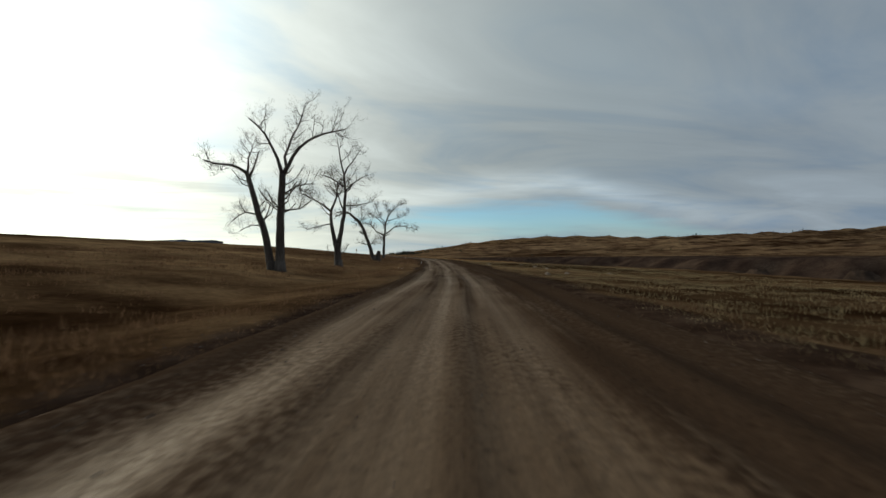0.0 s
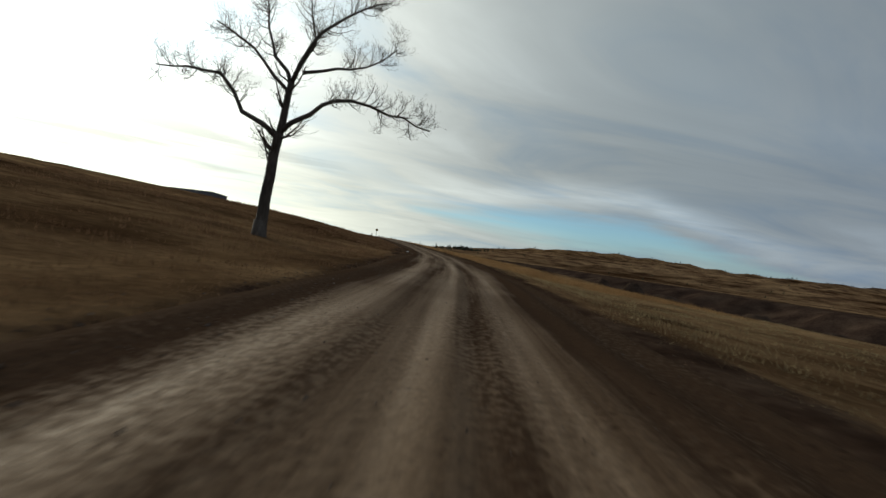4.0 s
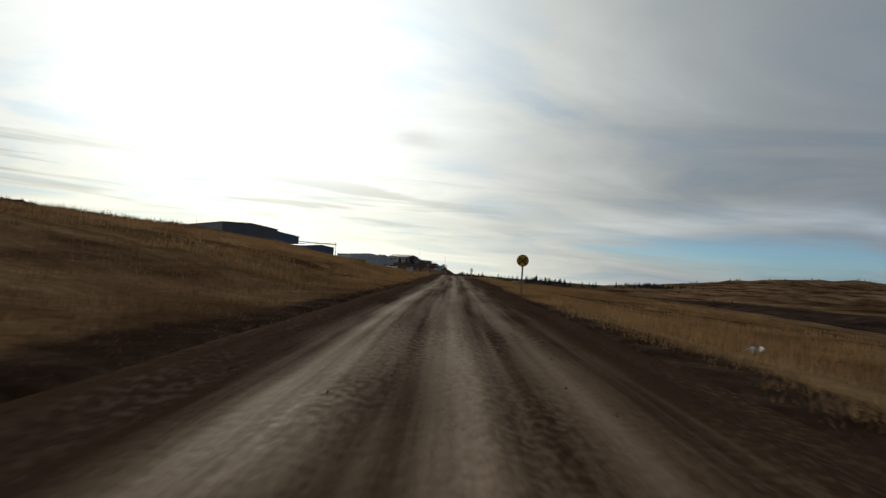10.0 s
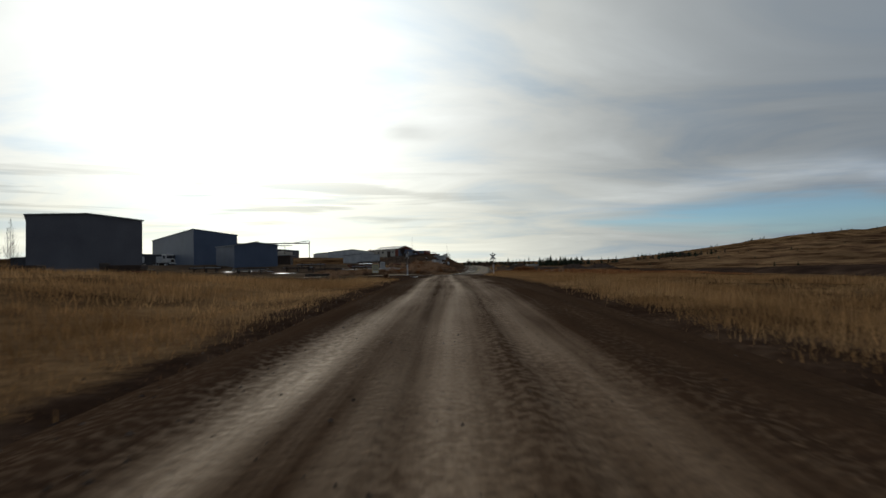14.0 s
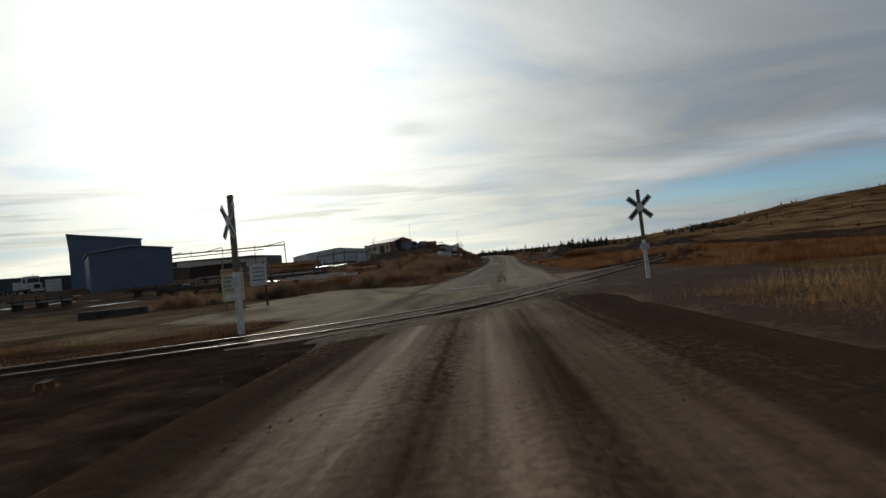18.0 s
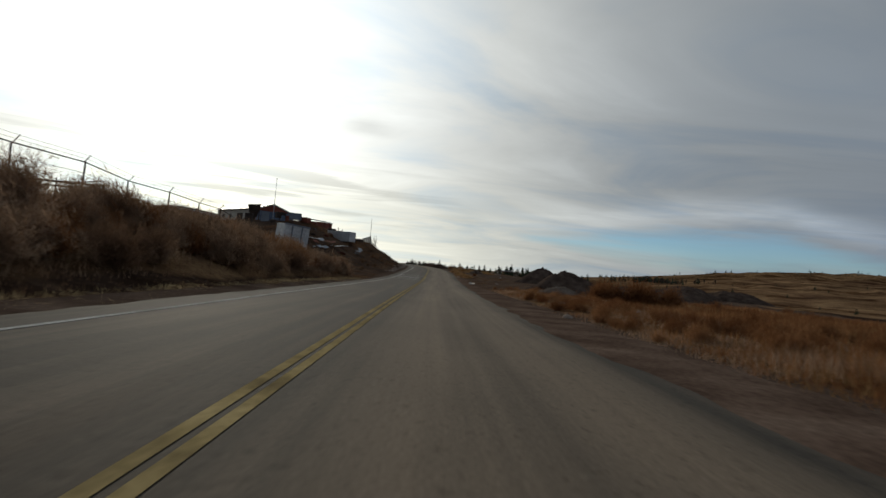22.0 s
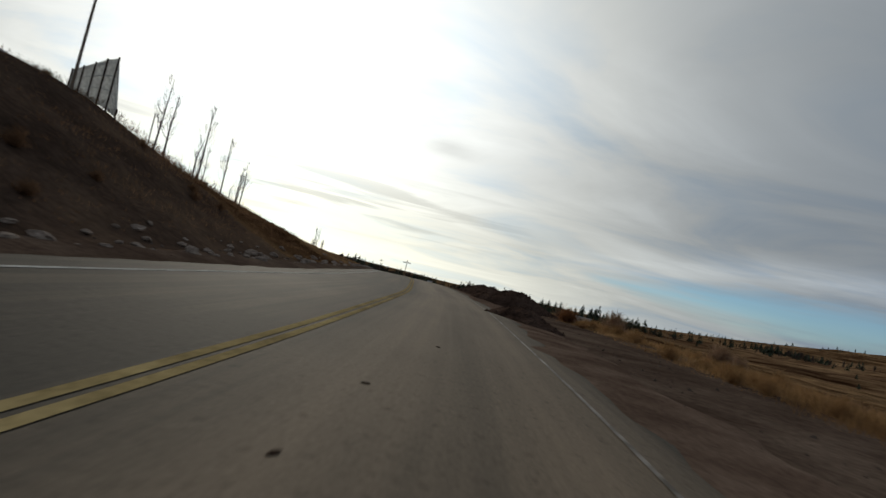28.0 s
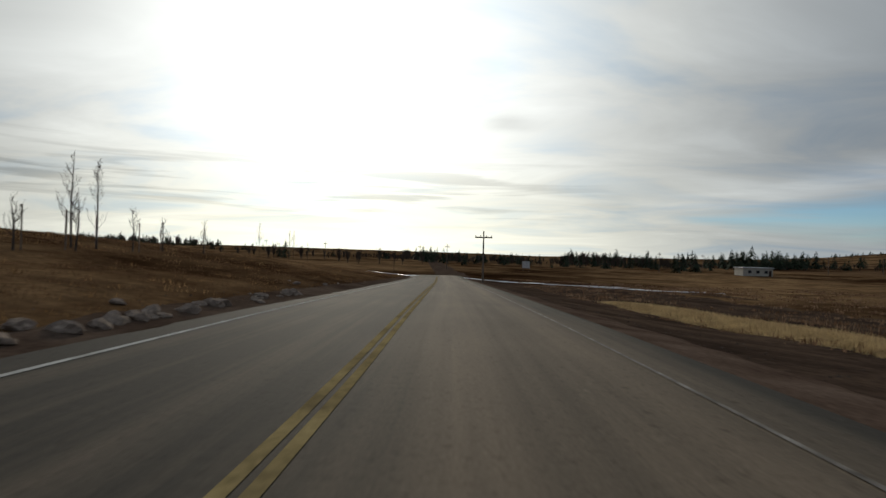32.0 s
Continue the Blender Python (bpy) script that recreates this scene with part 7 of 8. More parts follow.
def beam(x0, y0, x1, y1, z, label):
    t = thing("steel_beam", Matrix.Identity(4), label, "beam", "pale beams in the yard")
    a, b = Vector((x0, y0, z)), Vector((x1, y1, z))
    d = (b - a).normalized()
    sd = Vector((-d.y, d.x, 0)) * .16
    for nm, z0, z1, k in (("top_flange", .22, .26, 1), ("web", .0402, .2198, .12), ("bottom_flange", 0, .04, 1)):
        bm = bmesh.new()
        lo = [bm.verts.new(v + Vector((0, 0, z0))) for v in (a - sd * k, b - sd * k, b + sd * k, a + sd * k)]
        hi = [bm.verts.new(v + Vector((0, 0, z1))) for v in (a - sd * k, b - sd * k, b + sd * k, a + sd * k)]
        bm.faces.new(lo[::-1]); bm.faces.new(hi)
        for i in range(4):
            bm.faces.new((lo[i], lo[(i + 1) % 4], hi[(i + 1) % 4], hi[i]))
        part(nm, bm, M["white_paint"], t)
    for u in (.15, .85):
        p = a.lerp(b, u)
        g = gz(p.x, p.y)
        part("block", box((p.x - .2, p.y - .2, g - .1), (p.x + .2, p.y + .2, z - .003)), M["sleeper"], t)


beam(53.5, 407.5, 59.0, 406.5, 2.75, "long white steel beam lying on blocks")
beam(54.5, 409.5, 59.8, 408.0, 2.6, "long white steel beam lying on blocks")
beam(55.8, 404.0, 60.4, 402.6, 2.3, "white steel beam lying low on blocks")
long_timber(58.7, 358.2, 2.2, 10, "dark old sleepers lying beside the yard track", 2)
long_timber(47, 392, 4.0, 4, "dark timbers stacked in the works yard")


# ---- poles, masts and wires ----
def pole(x, y, top, r, label, arm=0.0, lamp=False, base=None):
    z = gz(x, y) if base is None else base
    t = thing("lamp_pole" if lamp else "utility_pole", pose(x, y, z, 0, 0, 12), label, "pole", "poles along the works and road")
    h = top - z
    part("shaft", rod((0, 0, -.4), (0, 0, h), r, 8, r * .6), M["pale_metal" if lamp else "post_wood"], t)
    if arm:
        c = part("cross_arm", box((-arm, -.07, h - .9), (arm, .07, h - .74), .01), M["post_wood"], t)
        for u in (-.9, -.35, .35, .9):
            part("insulator", rod((u * arm, 0, h - .74), (u * arm, 0, h - .55), .05, 6), M["glass"], c)
    if lamp:
        part("lamp_head", box((-.1, -.5, h - .12), (.1, .15, h), .03), M["grey_metal"], t)
    return t


pole(56.6, 525.5, 14.2, .05, "slim pale lamp pole on the scrap bank", lamp=True)
pole(71.4, 582.6, 13.2, .07, "tall slim wooden pole on the bank top")
pole(75.3, 718, 5.6, .13, "wooden utility pole with a cross arm beyond the bend", 1.1)
for x, y, h in ((58, 800, 7), (30, 900, 8), (130, 880, 8), (160, 930, 8), (100, 960, 8), (200, 900, 7.5), (215, 880, 7.5), (223, 905, 7), (-60, 930, 8), (0, 860, 7), (66, 544, 1.6), (66.9, 542.3, 1.7)):
    pole(x, y, gz(x, y) + h, .11, "weathered wooden pole in the distance", .8 if h > 3 else 0)


def wire(a, b, sag, label="thin slack overhead wire"):
    pts = []
    for i in range(17):
        u = i / 16
        pts.append(Vector(a).lerp(Vector(b), u) - Vector((0, 0, sag * 4 * u * (1 - u))))
    ob = part("wire", tube(bmesh.new(), pts, .02, 4), M["black"], None)
    return tagged(ob, label, "wire", "overhead wires")



def yard_fence(y0, y1, off, step, top):
    """Wire-mesh fence with cranked arms on its posts and a rail along the top."""
    t = thing("yard_fence", Matrix.Identity(4), "tall dark wire yard fence with angled barbed arms", "fence")
    pts = []
    for i, y in enumerate(np.arange(y0, y1, step)):
        x = float(cx(y)) + off + .15 * math.sin(i * 2.1)
        z = gz(x, y)
        p = part("post", rod((x, y, z - .3), (x + .05 * math.sin(i * 3.3), y, z + top), .045, 7), M["dark_steel"], t)
        part("arm", rod((x, y, z + top - .02), (x + .26, y + .05, z + top + .34), .026, 5), M["dark_steel"], p)
        pts.append(Vector((x, y, z + top)))
    part("top_rail", tube(bmesh.new(), [p - Vector((0, 0, .03)) for p in pts], .034, 5), M["dark_steel"], t)
    for k in (.6, 1.2, 1.8):
        part("strand", tube(bmesh.new(), [p - Vector((0, 0, k)) for p in pts], .010, 3, cap=False), M["dark_steel"], t)
    for u, v in ((.12, .14), (.24, .31)):
        part("barbed_strand", tube(bmesh.new(), [p + Vector((u, 0, v)) for p in pts], .008, 3, cap=False), M["dark_steel"], t)


yard_fence(411.3, 506, -17.5, 4.8, 2.6)

def panel_fence():
    """Pale translucent sheeting on a frame of posts at the top of the bank."""
    t = thing("panel_fence", Matrix.Identity(4), "white sheeting stretched on a frame of thin posts", "fence")
    a, b = Vector((72.1, 584.6, 0)), Vector((69.3, 585.2, 0))
    n = 5
    for i in range(n + 1):
        p = a.lerp(b, i / n)
        z = gz(p.x, p.y)
        h = (.4, 2.4, 2.1, 1.8, 1.5, 1.2)[i]
        part("post", rod((p.x, p.y, z - .2), (p.x, p.y, z + h), .045, 6), M["dark_steel"], t)
        if i < n:
            q = a.lerp(b, (i + 1) / n)
            h2 = (.4, 2.4, 2.1, 1.8, 1.5, 1.2)[i + 1]
            z2 = gz(q.x, q.y)
            bm = bmesh.new()
            q4 = [(p.x, p.y, z + .05), (q.x, q.y, z2 + .05), (q.x, q.y, z2 + h2 - .04), (p.x, p.y, z + h - .04)]
            lo, hi = [bm.verts.new(v) for v in q4], [bm.verts.new((v[0] + .004, v[1] + .02, v[2])) for v in q4]
            bm.faces.new(lo); bm.faces.new(hi[::-1])
            for k in range(4):
                bm.faces.new((lo[k], hi[k], hi[(k + 1) % 4], lo[(k + 1) % 4]))
            part("sheet", bm, M["thin_sheet"], t, "pale translucent sheet")
            for f0 in (0.08, .36, .64, .9):
                part("band", rod((p.x, p.y, z + h * f0), (q.x, q.y, z2 + h2 * f0), .02, 4), M["pale_metal"], t)
panel_fence()


# ---- white building and the house on the bank ----
def white_hall():
    x, y = 55.0, 623.5
    z = 5.0
    t = thing("white_hall", pose(x, y, z, 0, 0, 36), "white ribbed metal hall with a low gable", "building")
    w, ln, e, r = 9.0, 22.0, 2.2, 4.1
    bm = bmesh.new()
    prof = [(0, 0), (0, e), (-w / 2, r), (-w, e), (-w, 0)]
    a = [bm.verts.new((u, 0, v)) for u, v in prof]
    b = [bm.verts.new((u, ln, v)) for u, v in prof]
    bm.faces.new(a); bm.faces.new(b[::-1])
    for i in range(5):
        j = (i + 1) % 5
        bm.faces.new((a[j], a[i], b[i], b[j]))
    bmesh.ops.recalc_face_normals(bm, faces=bm.faces)
    part("wall", bm, M["white_sheet"], t)
    for s in (0, 1):
        bm = bmesh.new()
        u0, u1 = (0.35, -w / 2) if s == 0 else (-w - .35, -w / 2)
        q = [(u0, -.3, e - .05), (u1, -.3, r + .05), (u1, ln, r + .05), (u0, ln, e - .05)]
        lo = [bm.verts.new(v) for v in q]
        hi = [bm.verts.new((v[0], v[1], v[2] + .12)) for v in q]
        bm.faces.new(lo); bm.faces.new(hi[::-1])
        for k in range(4):
            bm.faces.new((lo[k], hi[k], hi[(k + 1) % 4], lo[(k + 1) % 4]))
        bmesh.ops.recalc_face_normals(bm, faces=bm.faces)
        part("roof", bm, M["pale_metal"], t)
    for i in range(10):
        u = -.4 - i * .91
        part("rib", box((u - .03, -.05, .1), (u + .03, -.003, np.interp(abs(u + w / 2), [0, w / 2], [r, e]) - .1)), M["pale_metal"], t)
    part("window", box((-2.2, -.07, 1.5), (-1.6, -.004, 2.2)), M["glass"], t)
    part("door", box((-4.2, -.08, 0), (-3.2, -.004, 2.05)), M["grey_metal"], t)
white_hall()


def house():
    x, y = 24.8, 674.9
    g = 5.4
    t = thing("house", pose(x, y, g, 0, 0, 22), "cream single-storey house with a brown gable roof and deck", "house")
    hw, ln, e, r = 6.2, 16.0, 4.3, 7.4
    bm = bmesh.new()
    prof = [(hw, -1.0), (hw, e), (0, r), (-hw, e), (-hw, -1.0)]
    a = [bm.verts.new((u, 0, v)) for u, v in prof]
    b = [bm.verts.new((u, ln, v)) for u, v in prof]
    bm.faces.new(a); bm.faces.new(b[::-1])
    for i in range(5):
        j = (i + 1) % 5
        bm.faces.new((a[j], a[i], b[i], b[j]))
    bmesh.ops.recalc_face_normals(bm, faces=bm.faces)
    wall = part("wall", bm, M["house_wall"], t)
    for k in range(11):
        zz = .6 + k * .36
        part("siding_course", box((-hw + .02, -.025, zz), (hw - .02, -.002, zz + .03)), M["house_wall"], wall)
    part("skirt", box((-hw - .03, -.05, -1.0), (hw + .03, -.004, .5), .01), M["dark_wood"], t, "dark brown skirting")
    sl = math.degrees(math.atan2(r - e, hw))
    for s in (1, -1):
        m = Matrix.Translation((0, ln / 2, r + .1)) @ (Matrix.Rotation(0 if s > 0 else math.pi, 4, "Z")) @ Matrix.Rotation(radians(sl), 4, "Y")
        roof = part("roof", box((0, -ln / 2 - .7, 0), (hw / math.cos(radians(sl)) + .9, ln / 2 + .7, .2), .02, m), M["house_roof"], t)
        part("barge_board", box((0, -ln / 2 - .76 if s > 0 else ln / 2 + .70, -.16), (hw / math.cos(radians(sl)) + .9, -ln / 2 - .70 if s > 0 else ln / 2 + .76, .16), .01, m), M["dark_wood"], roof)
    for u, z0, w, h in ((3.9, 2.1, 1.5, 1.2), (-3.4, 2.1, 1.6, 1.2), (0.0, 5.0, .8, .8)):
        f = part("window", box((u - w / 2 - .08, -.07, z0 - .08), (u + w / 2 + .08, -.004, z0 + h + .08), .01), M["dark_wood"], t)
        part("pane", box((u - w / 2, -.085, z0), (u + w / 2, -.074, z0 + h)), M["glass"], f)
        part("sill", box((u - w / 2 - .12, -.16, z0 - .14), (u + w / 2 + .12, -.004, z0 - .085)), M["dark_wood"], f)
    # cross wing: gable roof carried on posts over a deck
    wx, wy, wz, dz, half = 8.4, 12.6, 6.2, 2.0, 3.4
    pitch = math.atan2(dz, half)
    for k in (-1, 1):
        m = Matrix.Translation((0, wy, wz)) @ Matrix.Rotation(0 if k > 0 else math.pi, 4, "Z") @ Matrix.Rotation(-pitch, 4, "X")
        x0, x1 = (1.0, wx + .5) if k > 0 else (-wx - .5, -1.0)
        wing = part("wing_roof", box((x0, 0, 0), (x1, half / math.cos(pitch) + .5, .22), .02, m), M["house_roof"], t)
        e0, e1 = (wx + .503, wx + .56) if k > 0 else (-wx - .56, -wx - .503)
        part("barge_board", box((e0, 0, -.1), (e1, half / math.cos(pitch) + .5, .26), .01, m), M["dark_wood"], wing)
    bm = bmesh.new()
    tri = [(wx, wy - half + .2, wz - dz), (wx, wy + half - .2, wz - dz), (wx, wy, wz - .1)]
    lo, hi = [bm.verts.new(v) for v in tri], [bm.verts.new((v[0] - .12, v[1], v[2])) for v in tri]
    bm.faces.new(lo); bm.faces.new(hi[::-1])
    for k in range(3):
        bm.faces.new((lo[k], hi[k], hi[(k + 1) % 3], lo[(k + 1) % 3]))
    bmesh.ops.recalc_face_normals(bm, faces=bm.faces)
    part("wing_gable", bm, M["dark_wood"], t, "dark boarded gable")
    deck_p = part("deck", box((hw + .02, wy - half, 1.0), (wx, wy + half, 1.22), .01), M["dark_wood"], t)
    for u, v in ((wx - .2, wy - half + .15), (wx - .2, wy), (wx - .2, wy + half - .15), (hw + .3, wy - half + .15)):
        part("porch_post", box((u - .1, v - .1, -1.6), (u + .1, v + .1, wz - dz + .05), .01), M["dark_wood"], t)
    part("hand_rail", box((wx - .14, wy - half + .1, 2.05), (wx - .04, wy + half - .1, 2.15)), M["dark_wood"], deck_p)
    part("end_rail", box((hw + .1, wy - half + .06, 2.05), (wx - .15, wy - half + .16, 2.15)), M["dark_wood"], deck_p)
    for i in range(16):
        part("baluster", box((wx - .12, wy - half + .3 + i * .4, 1.22), (wx - .06, wy - half + .36 + i * .4, 2.05)), M["dark_wood"], deck_p)
    for i in range(5):
        part("baluster", box((hw + .3 + i * .36, wy - half + .08, 1.22), (hw + .36 + i * .36, wy - half + .14, 2.05)), M["dark_wood"], deck_p)
    part("deck_skirt", box((hw + .05, wy - half + .2, -1.4), (wx - .3, wy - half + .28, 1.0)), M["dark_wood"], t)
    part("chimney", box((-2.2, 6, r - 1.6), (-1.6, 6.6, r + .7), .02), M["rock"], t)
house()


# ---- frame on the lot, sign and small building beyond ----
def lot_frame():
    t = thing("timber_stand", pose(102.6, 549.5, gz(102.6, 549.5), 0, 0, 16), "open timber stand like a long tall table", "stand")
    h = 2.15 - gz(102.6, 549.5)
    h = max(h, 1.2)
    part("top", box((-2.6, -.6, h - .16), (2.6, .6, h), .02), M["post_wood"], t)
    for u in (-2.45, -2.0, 2.0, 2.45):
        for v in (-.5, .5):
            part("leg", box((u - .07, v - .07, -.1), (u + .07, v + .07, h - .16)), M["post_wood"], t)
    for v in (-.5, .5):
        part("rail", box((-2.4, v - .04, h * .35), (-1.95, v + .04, h * .35 + .14)), M["post_wood"], t)
        part("rail", box((1.95, v - .04, h * .35), (2.4, v + .04, h * .35 + .14)), M["post_wood"], t)
    part("stored_board", box((-1.5, -.3, h + .002), (1.2, .3, h + .12), .01), M["tarp"], t)
lot_frame()


def far_sign():
    x, y = 79, 831
    t = thing("road_sign", pose(x, y, gz(x, y)), "small white board on two posts by the far road", "sign")
    part("board", box((-1.2, -.05, 1.0), (1.2, 0, 3.2), .02), M["white_paint"], t)
    for u in (-.9, .9):
        part("post", box((u - .06, .003, -.2), (u + .06, .1, 3.0)), M["post_wood"], t)
    x, y = 162, 873
    t = thing("hut", pose(x, y, gz(x, y) - .1, 0, 0, 10), "pale low building on the far plain", "building")
    part("wall", box((-5.5, -3, 0), (5.5, 3, 2.8)), M["house_wall"], t)
    part("roof", box((-5.9, -3.4, 2.8), (5.9, 3.4, 3.15), .05), M["pale_metal"], t)
    for u in (-3, 0, 3):
        part("window", box((u - .6, -3.05, 1.0), (u + .6, -3.003, 2.0)), M["glass"], t)
    part("door", box((4.0, -3.06, 0), (5.0, -3.004, 2.1)), M["dark_wood"], t)
far_sign()


# ---- plants: blades, stems and twigs in their thousands ----
def tri_mesh(name, verts, mat):
    n = len(verts)
    me = bpy.data.meshes.new(name)
    me.vertices.add(n * 3)
    me.vertices.foreach_set("co", verts.astype(np.float32).ravel())
    me.loops.add(n * 3)
    me.loops.foreach_set("vertex_index", np.arange(n * 3, dtype=np.int32))
    me.polygons.add(n)
    me.polygons.foreach_set("loop_start", np.arange(0, n * 3, 3, dtype=np.int32))
    me.materials.append(mat)
    me.update(calc_edges=True)
    return me


def off_track(x, y, keep=2.0):
    sel = (TX > 30) & (TY > 330)
    px, py = TX[sel][::2], TY[sel][::2]
    near = np.full(len(x), 1e9)
    box_ = (y > 335) & (y < 600)
    if box_.any():
        d = np.hypot(x[box_][:, None] - px[None, :], y[box_][:, None] - py[None, :]).min(1)
        near[box_] = np.where(x[box_] > 73, d - 1.6 - 1.4 * np.sin(y[box_] * .4), d)
    return near > keep


def blade_tris(base, h, w, lean, rng):
    n = len(base)
    a, b = rng.uniform(0, 6.283, n), rng.uniform(0, 6.283, n)
    tip = base + np.stack([np.cos(a) * lean * h, np.sin(a) * lean * h, h * np.sqrt(np.maximum(.1, 1 - lean * lean))], -1)
    s = np.stack([np.cos(b) * w, np.sin(b) * w, 0 * w], -1) * .5
    return np.stack([base - s, base + s, tip], 1)


def grass_field(label, n, y0, y1, l0, l1, h, w, per, mat, seed, power=1.7, spread=.16, lean=.35, patch=.35, name="grass"):
    rng = np.random.default_rng(seed)
    y = rng.uniform(y0, y1, n)
    l = l0 + (l1 - l0) * rng.random(n) ** power
    x = cx(y) + l / slant(y)
    pn = np.sin(x * .55 + np.sin(y * .31) * 2) * np.sin(y * .47 + x * .2) * .5 + np.sin(x * .13 + 1) * np.sin(y * .11 + 2) * .5
    keep = (pn + rng.uniform(-.6, .6, n) > patch - .7) & off_track(x, y)
    x, y, l, pn = x[keep], y[keep], l[keep], pn[keep]
    z = land(x, y)
    size = (0.75 + .35 * pn) * rng.uniform(.7, 1.2, len(x))
    size = size * np.clip(.4 + (np.abs(l) - abs(l0)) / 3.0, .4, 1)
    far = 1 + np.abs(l) / 14
    m = len(x)
    base = np.repeat(np.stack([x, y, z - .03], -1), per, 0)
    base[:, :2] += rng.normal(0, 1, (m * per, 2)) * spread * np.repeat(np.sqrt(far), per)[:, None]
    hh = np.repeat(size, per) * h * rng.uniform(.45, 1.1, m * per)
    ww = np.repeat(far, per) * w * rng.uniform(.6, 1.4, m * per)
    v = blade_tris(base, hh, ww, np.abs(rng.normal(0, lean, m * per)).clip(0, .9), rng)
    ob = new(name, tri_mesh(name, v, mat))
    return tagged(ob, label, "grass", kind="stuff")


# beside the gravel road
grass_field("tall golden dry grass on the verge", 15500, 128, 369, 4.2, 32, .55, .011, 20, M["grass"], 1, 1.8, .26, .5)
grass_field("short pale stubble on the flat verge", 9000, -8, 135, 3.9, 42, .22, .012, 12, M["pale_grass"], 2, 1.5)
grass_field("short dry grass up the slope", 13000, -8, 255, -3.1, -38, .34, .013, 13, M["bank_weed"], 3, 1.3)
grass_field("dead weed stalks along the ditch", 3600, -8, 300, -3.3, -12, .5, .012, 12, M["bank_weed"], 4, 1.2, .2, .3, .75, "weeds")
grass_field("tall golden grass before the works", 11000, 246, 335, -3.7, -34, .55, .012, 20, M["grass"], 5, 1.5, .26, .5)
grass_field("low dark weeds beside the track", 2600, 367, 375, -5.6, -24, .22, .012, 14, M["bank_weed"], 31, 1.0, .2, .4, .25, "weeds")
grass_field("low weeds between yard and track", 3500, 335, 366, -6.2, -40, .35, .03, 7, M["brush"], 6, 1.2, .3, .4, .75)
grass_field("dead weeds overhanging the ditch", 5200, -8, 330, -2.9, -4.6, .24, .011, 13, M["bank_weed"], 32, 1.0, .22, .5, .3, "weeds")
grass_field("ragged dry grass along the verge", 4200, -8, 366, 3.7, 5.4, .22, .011, 12, M["bank_weed"], 33, 1.0, .2, .5, .35)
# after the crossing
grass_field("dense dead brush over the bank", 5200, 397, 486, -6.8, -13.5, .75, .012, 22, M["brush"], 18, 1.0, .3, .4, .25, "weeds")
grass_field("dead brush by the yard", 2600, 398, 412, -8, -28, .8, .012, 20, M["brush"], 19, 1.0, .3, .4, .3, "weeds")
grass_field("rust-brown dead weeds and brush", 12000, 380, 472, 6.6, 44, .6, .015, 18, M["rust_brush"], 7, 1.4, .22, .4, .5, "weeds")
grass_field("dry golden grass among brush", 4200, 395, 475, 6.4, 30, .45, .013, 15, M["grass"], 8, 1.5, .2, .4, .5)
grass_field("dead weeds over the asphalt's edge", 900, 395.5, 424, -3.9, -7.5, .75, .022, 12, M["brush"], 27, 1.0, .25, .4, .2, "weeds")
grass_field("straw-pale grass strip between asphalt and brush", 2600, 402, 478, -4.5, -6.0, .26, .012, 14, M["straw"], 28, 1.0, .12, .5, .2)
grass_field("dry grass on the foot of the bank", 6500, 397, 500, -5.2, -16, .4, .012, 14, M["bank_weed"], 9, 1.2)
grass_field("sparse reddish weeds along the shoulder", 1500, 470, 520, 5.4, 13, .26, .012, 14, M["bank_weed"], 10, 1.6, .2, .4, .85, "weeds")
grass_field("thin dry grass on the cut bank", 12000, 500, 600, -6.6, -24, .28, .012, 12, M["bank_weed"], 11, 1.0, .25, .4, .55)
grass_field("short brown grass on the bank", 11000, 590, 745, -5.0, -40, .22, .012, 12, M["bank_weed"], 12, 1.3)
grass_field("short tan grass on the bank", 2600, 590, 745, -5.0, -40, .24, .012, 12, M["grass"], 29, 1.3)
grass_field("clumpy golden grass on the shoulder's edge", 2000, 514, 554, 4.9, 7.0, .45, .013, 18, M["grass"], 16, 1.2, .22, .4, .3)
grass_field("clumpy golden grass beyond the dirt shoulder", 2400, 552, 600, 9.6, 14.5, .5, .013, 18, M["grass"], 30, 1.0, .25, .4, .3)
grass_field("tan tufts of grass at the road's edge", 3200, 436, 476, 6.2, 13, .42, .012, 18, M["pale_brush"], 17, 1.2, .2, .45, .45)
grass_field("straw-pale grass strip below the shoulder", 12000, 660, 694, 13.4, 19, .5, .03, 9, M["straw"], 13, .9, .2, .35, .2)
grass_field("brown grass on the far flat", 7000, 560, 760, 12, 80, .4, .04, 8, M["brush"], 14, 1.3)


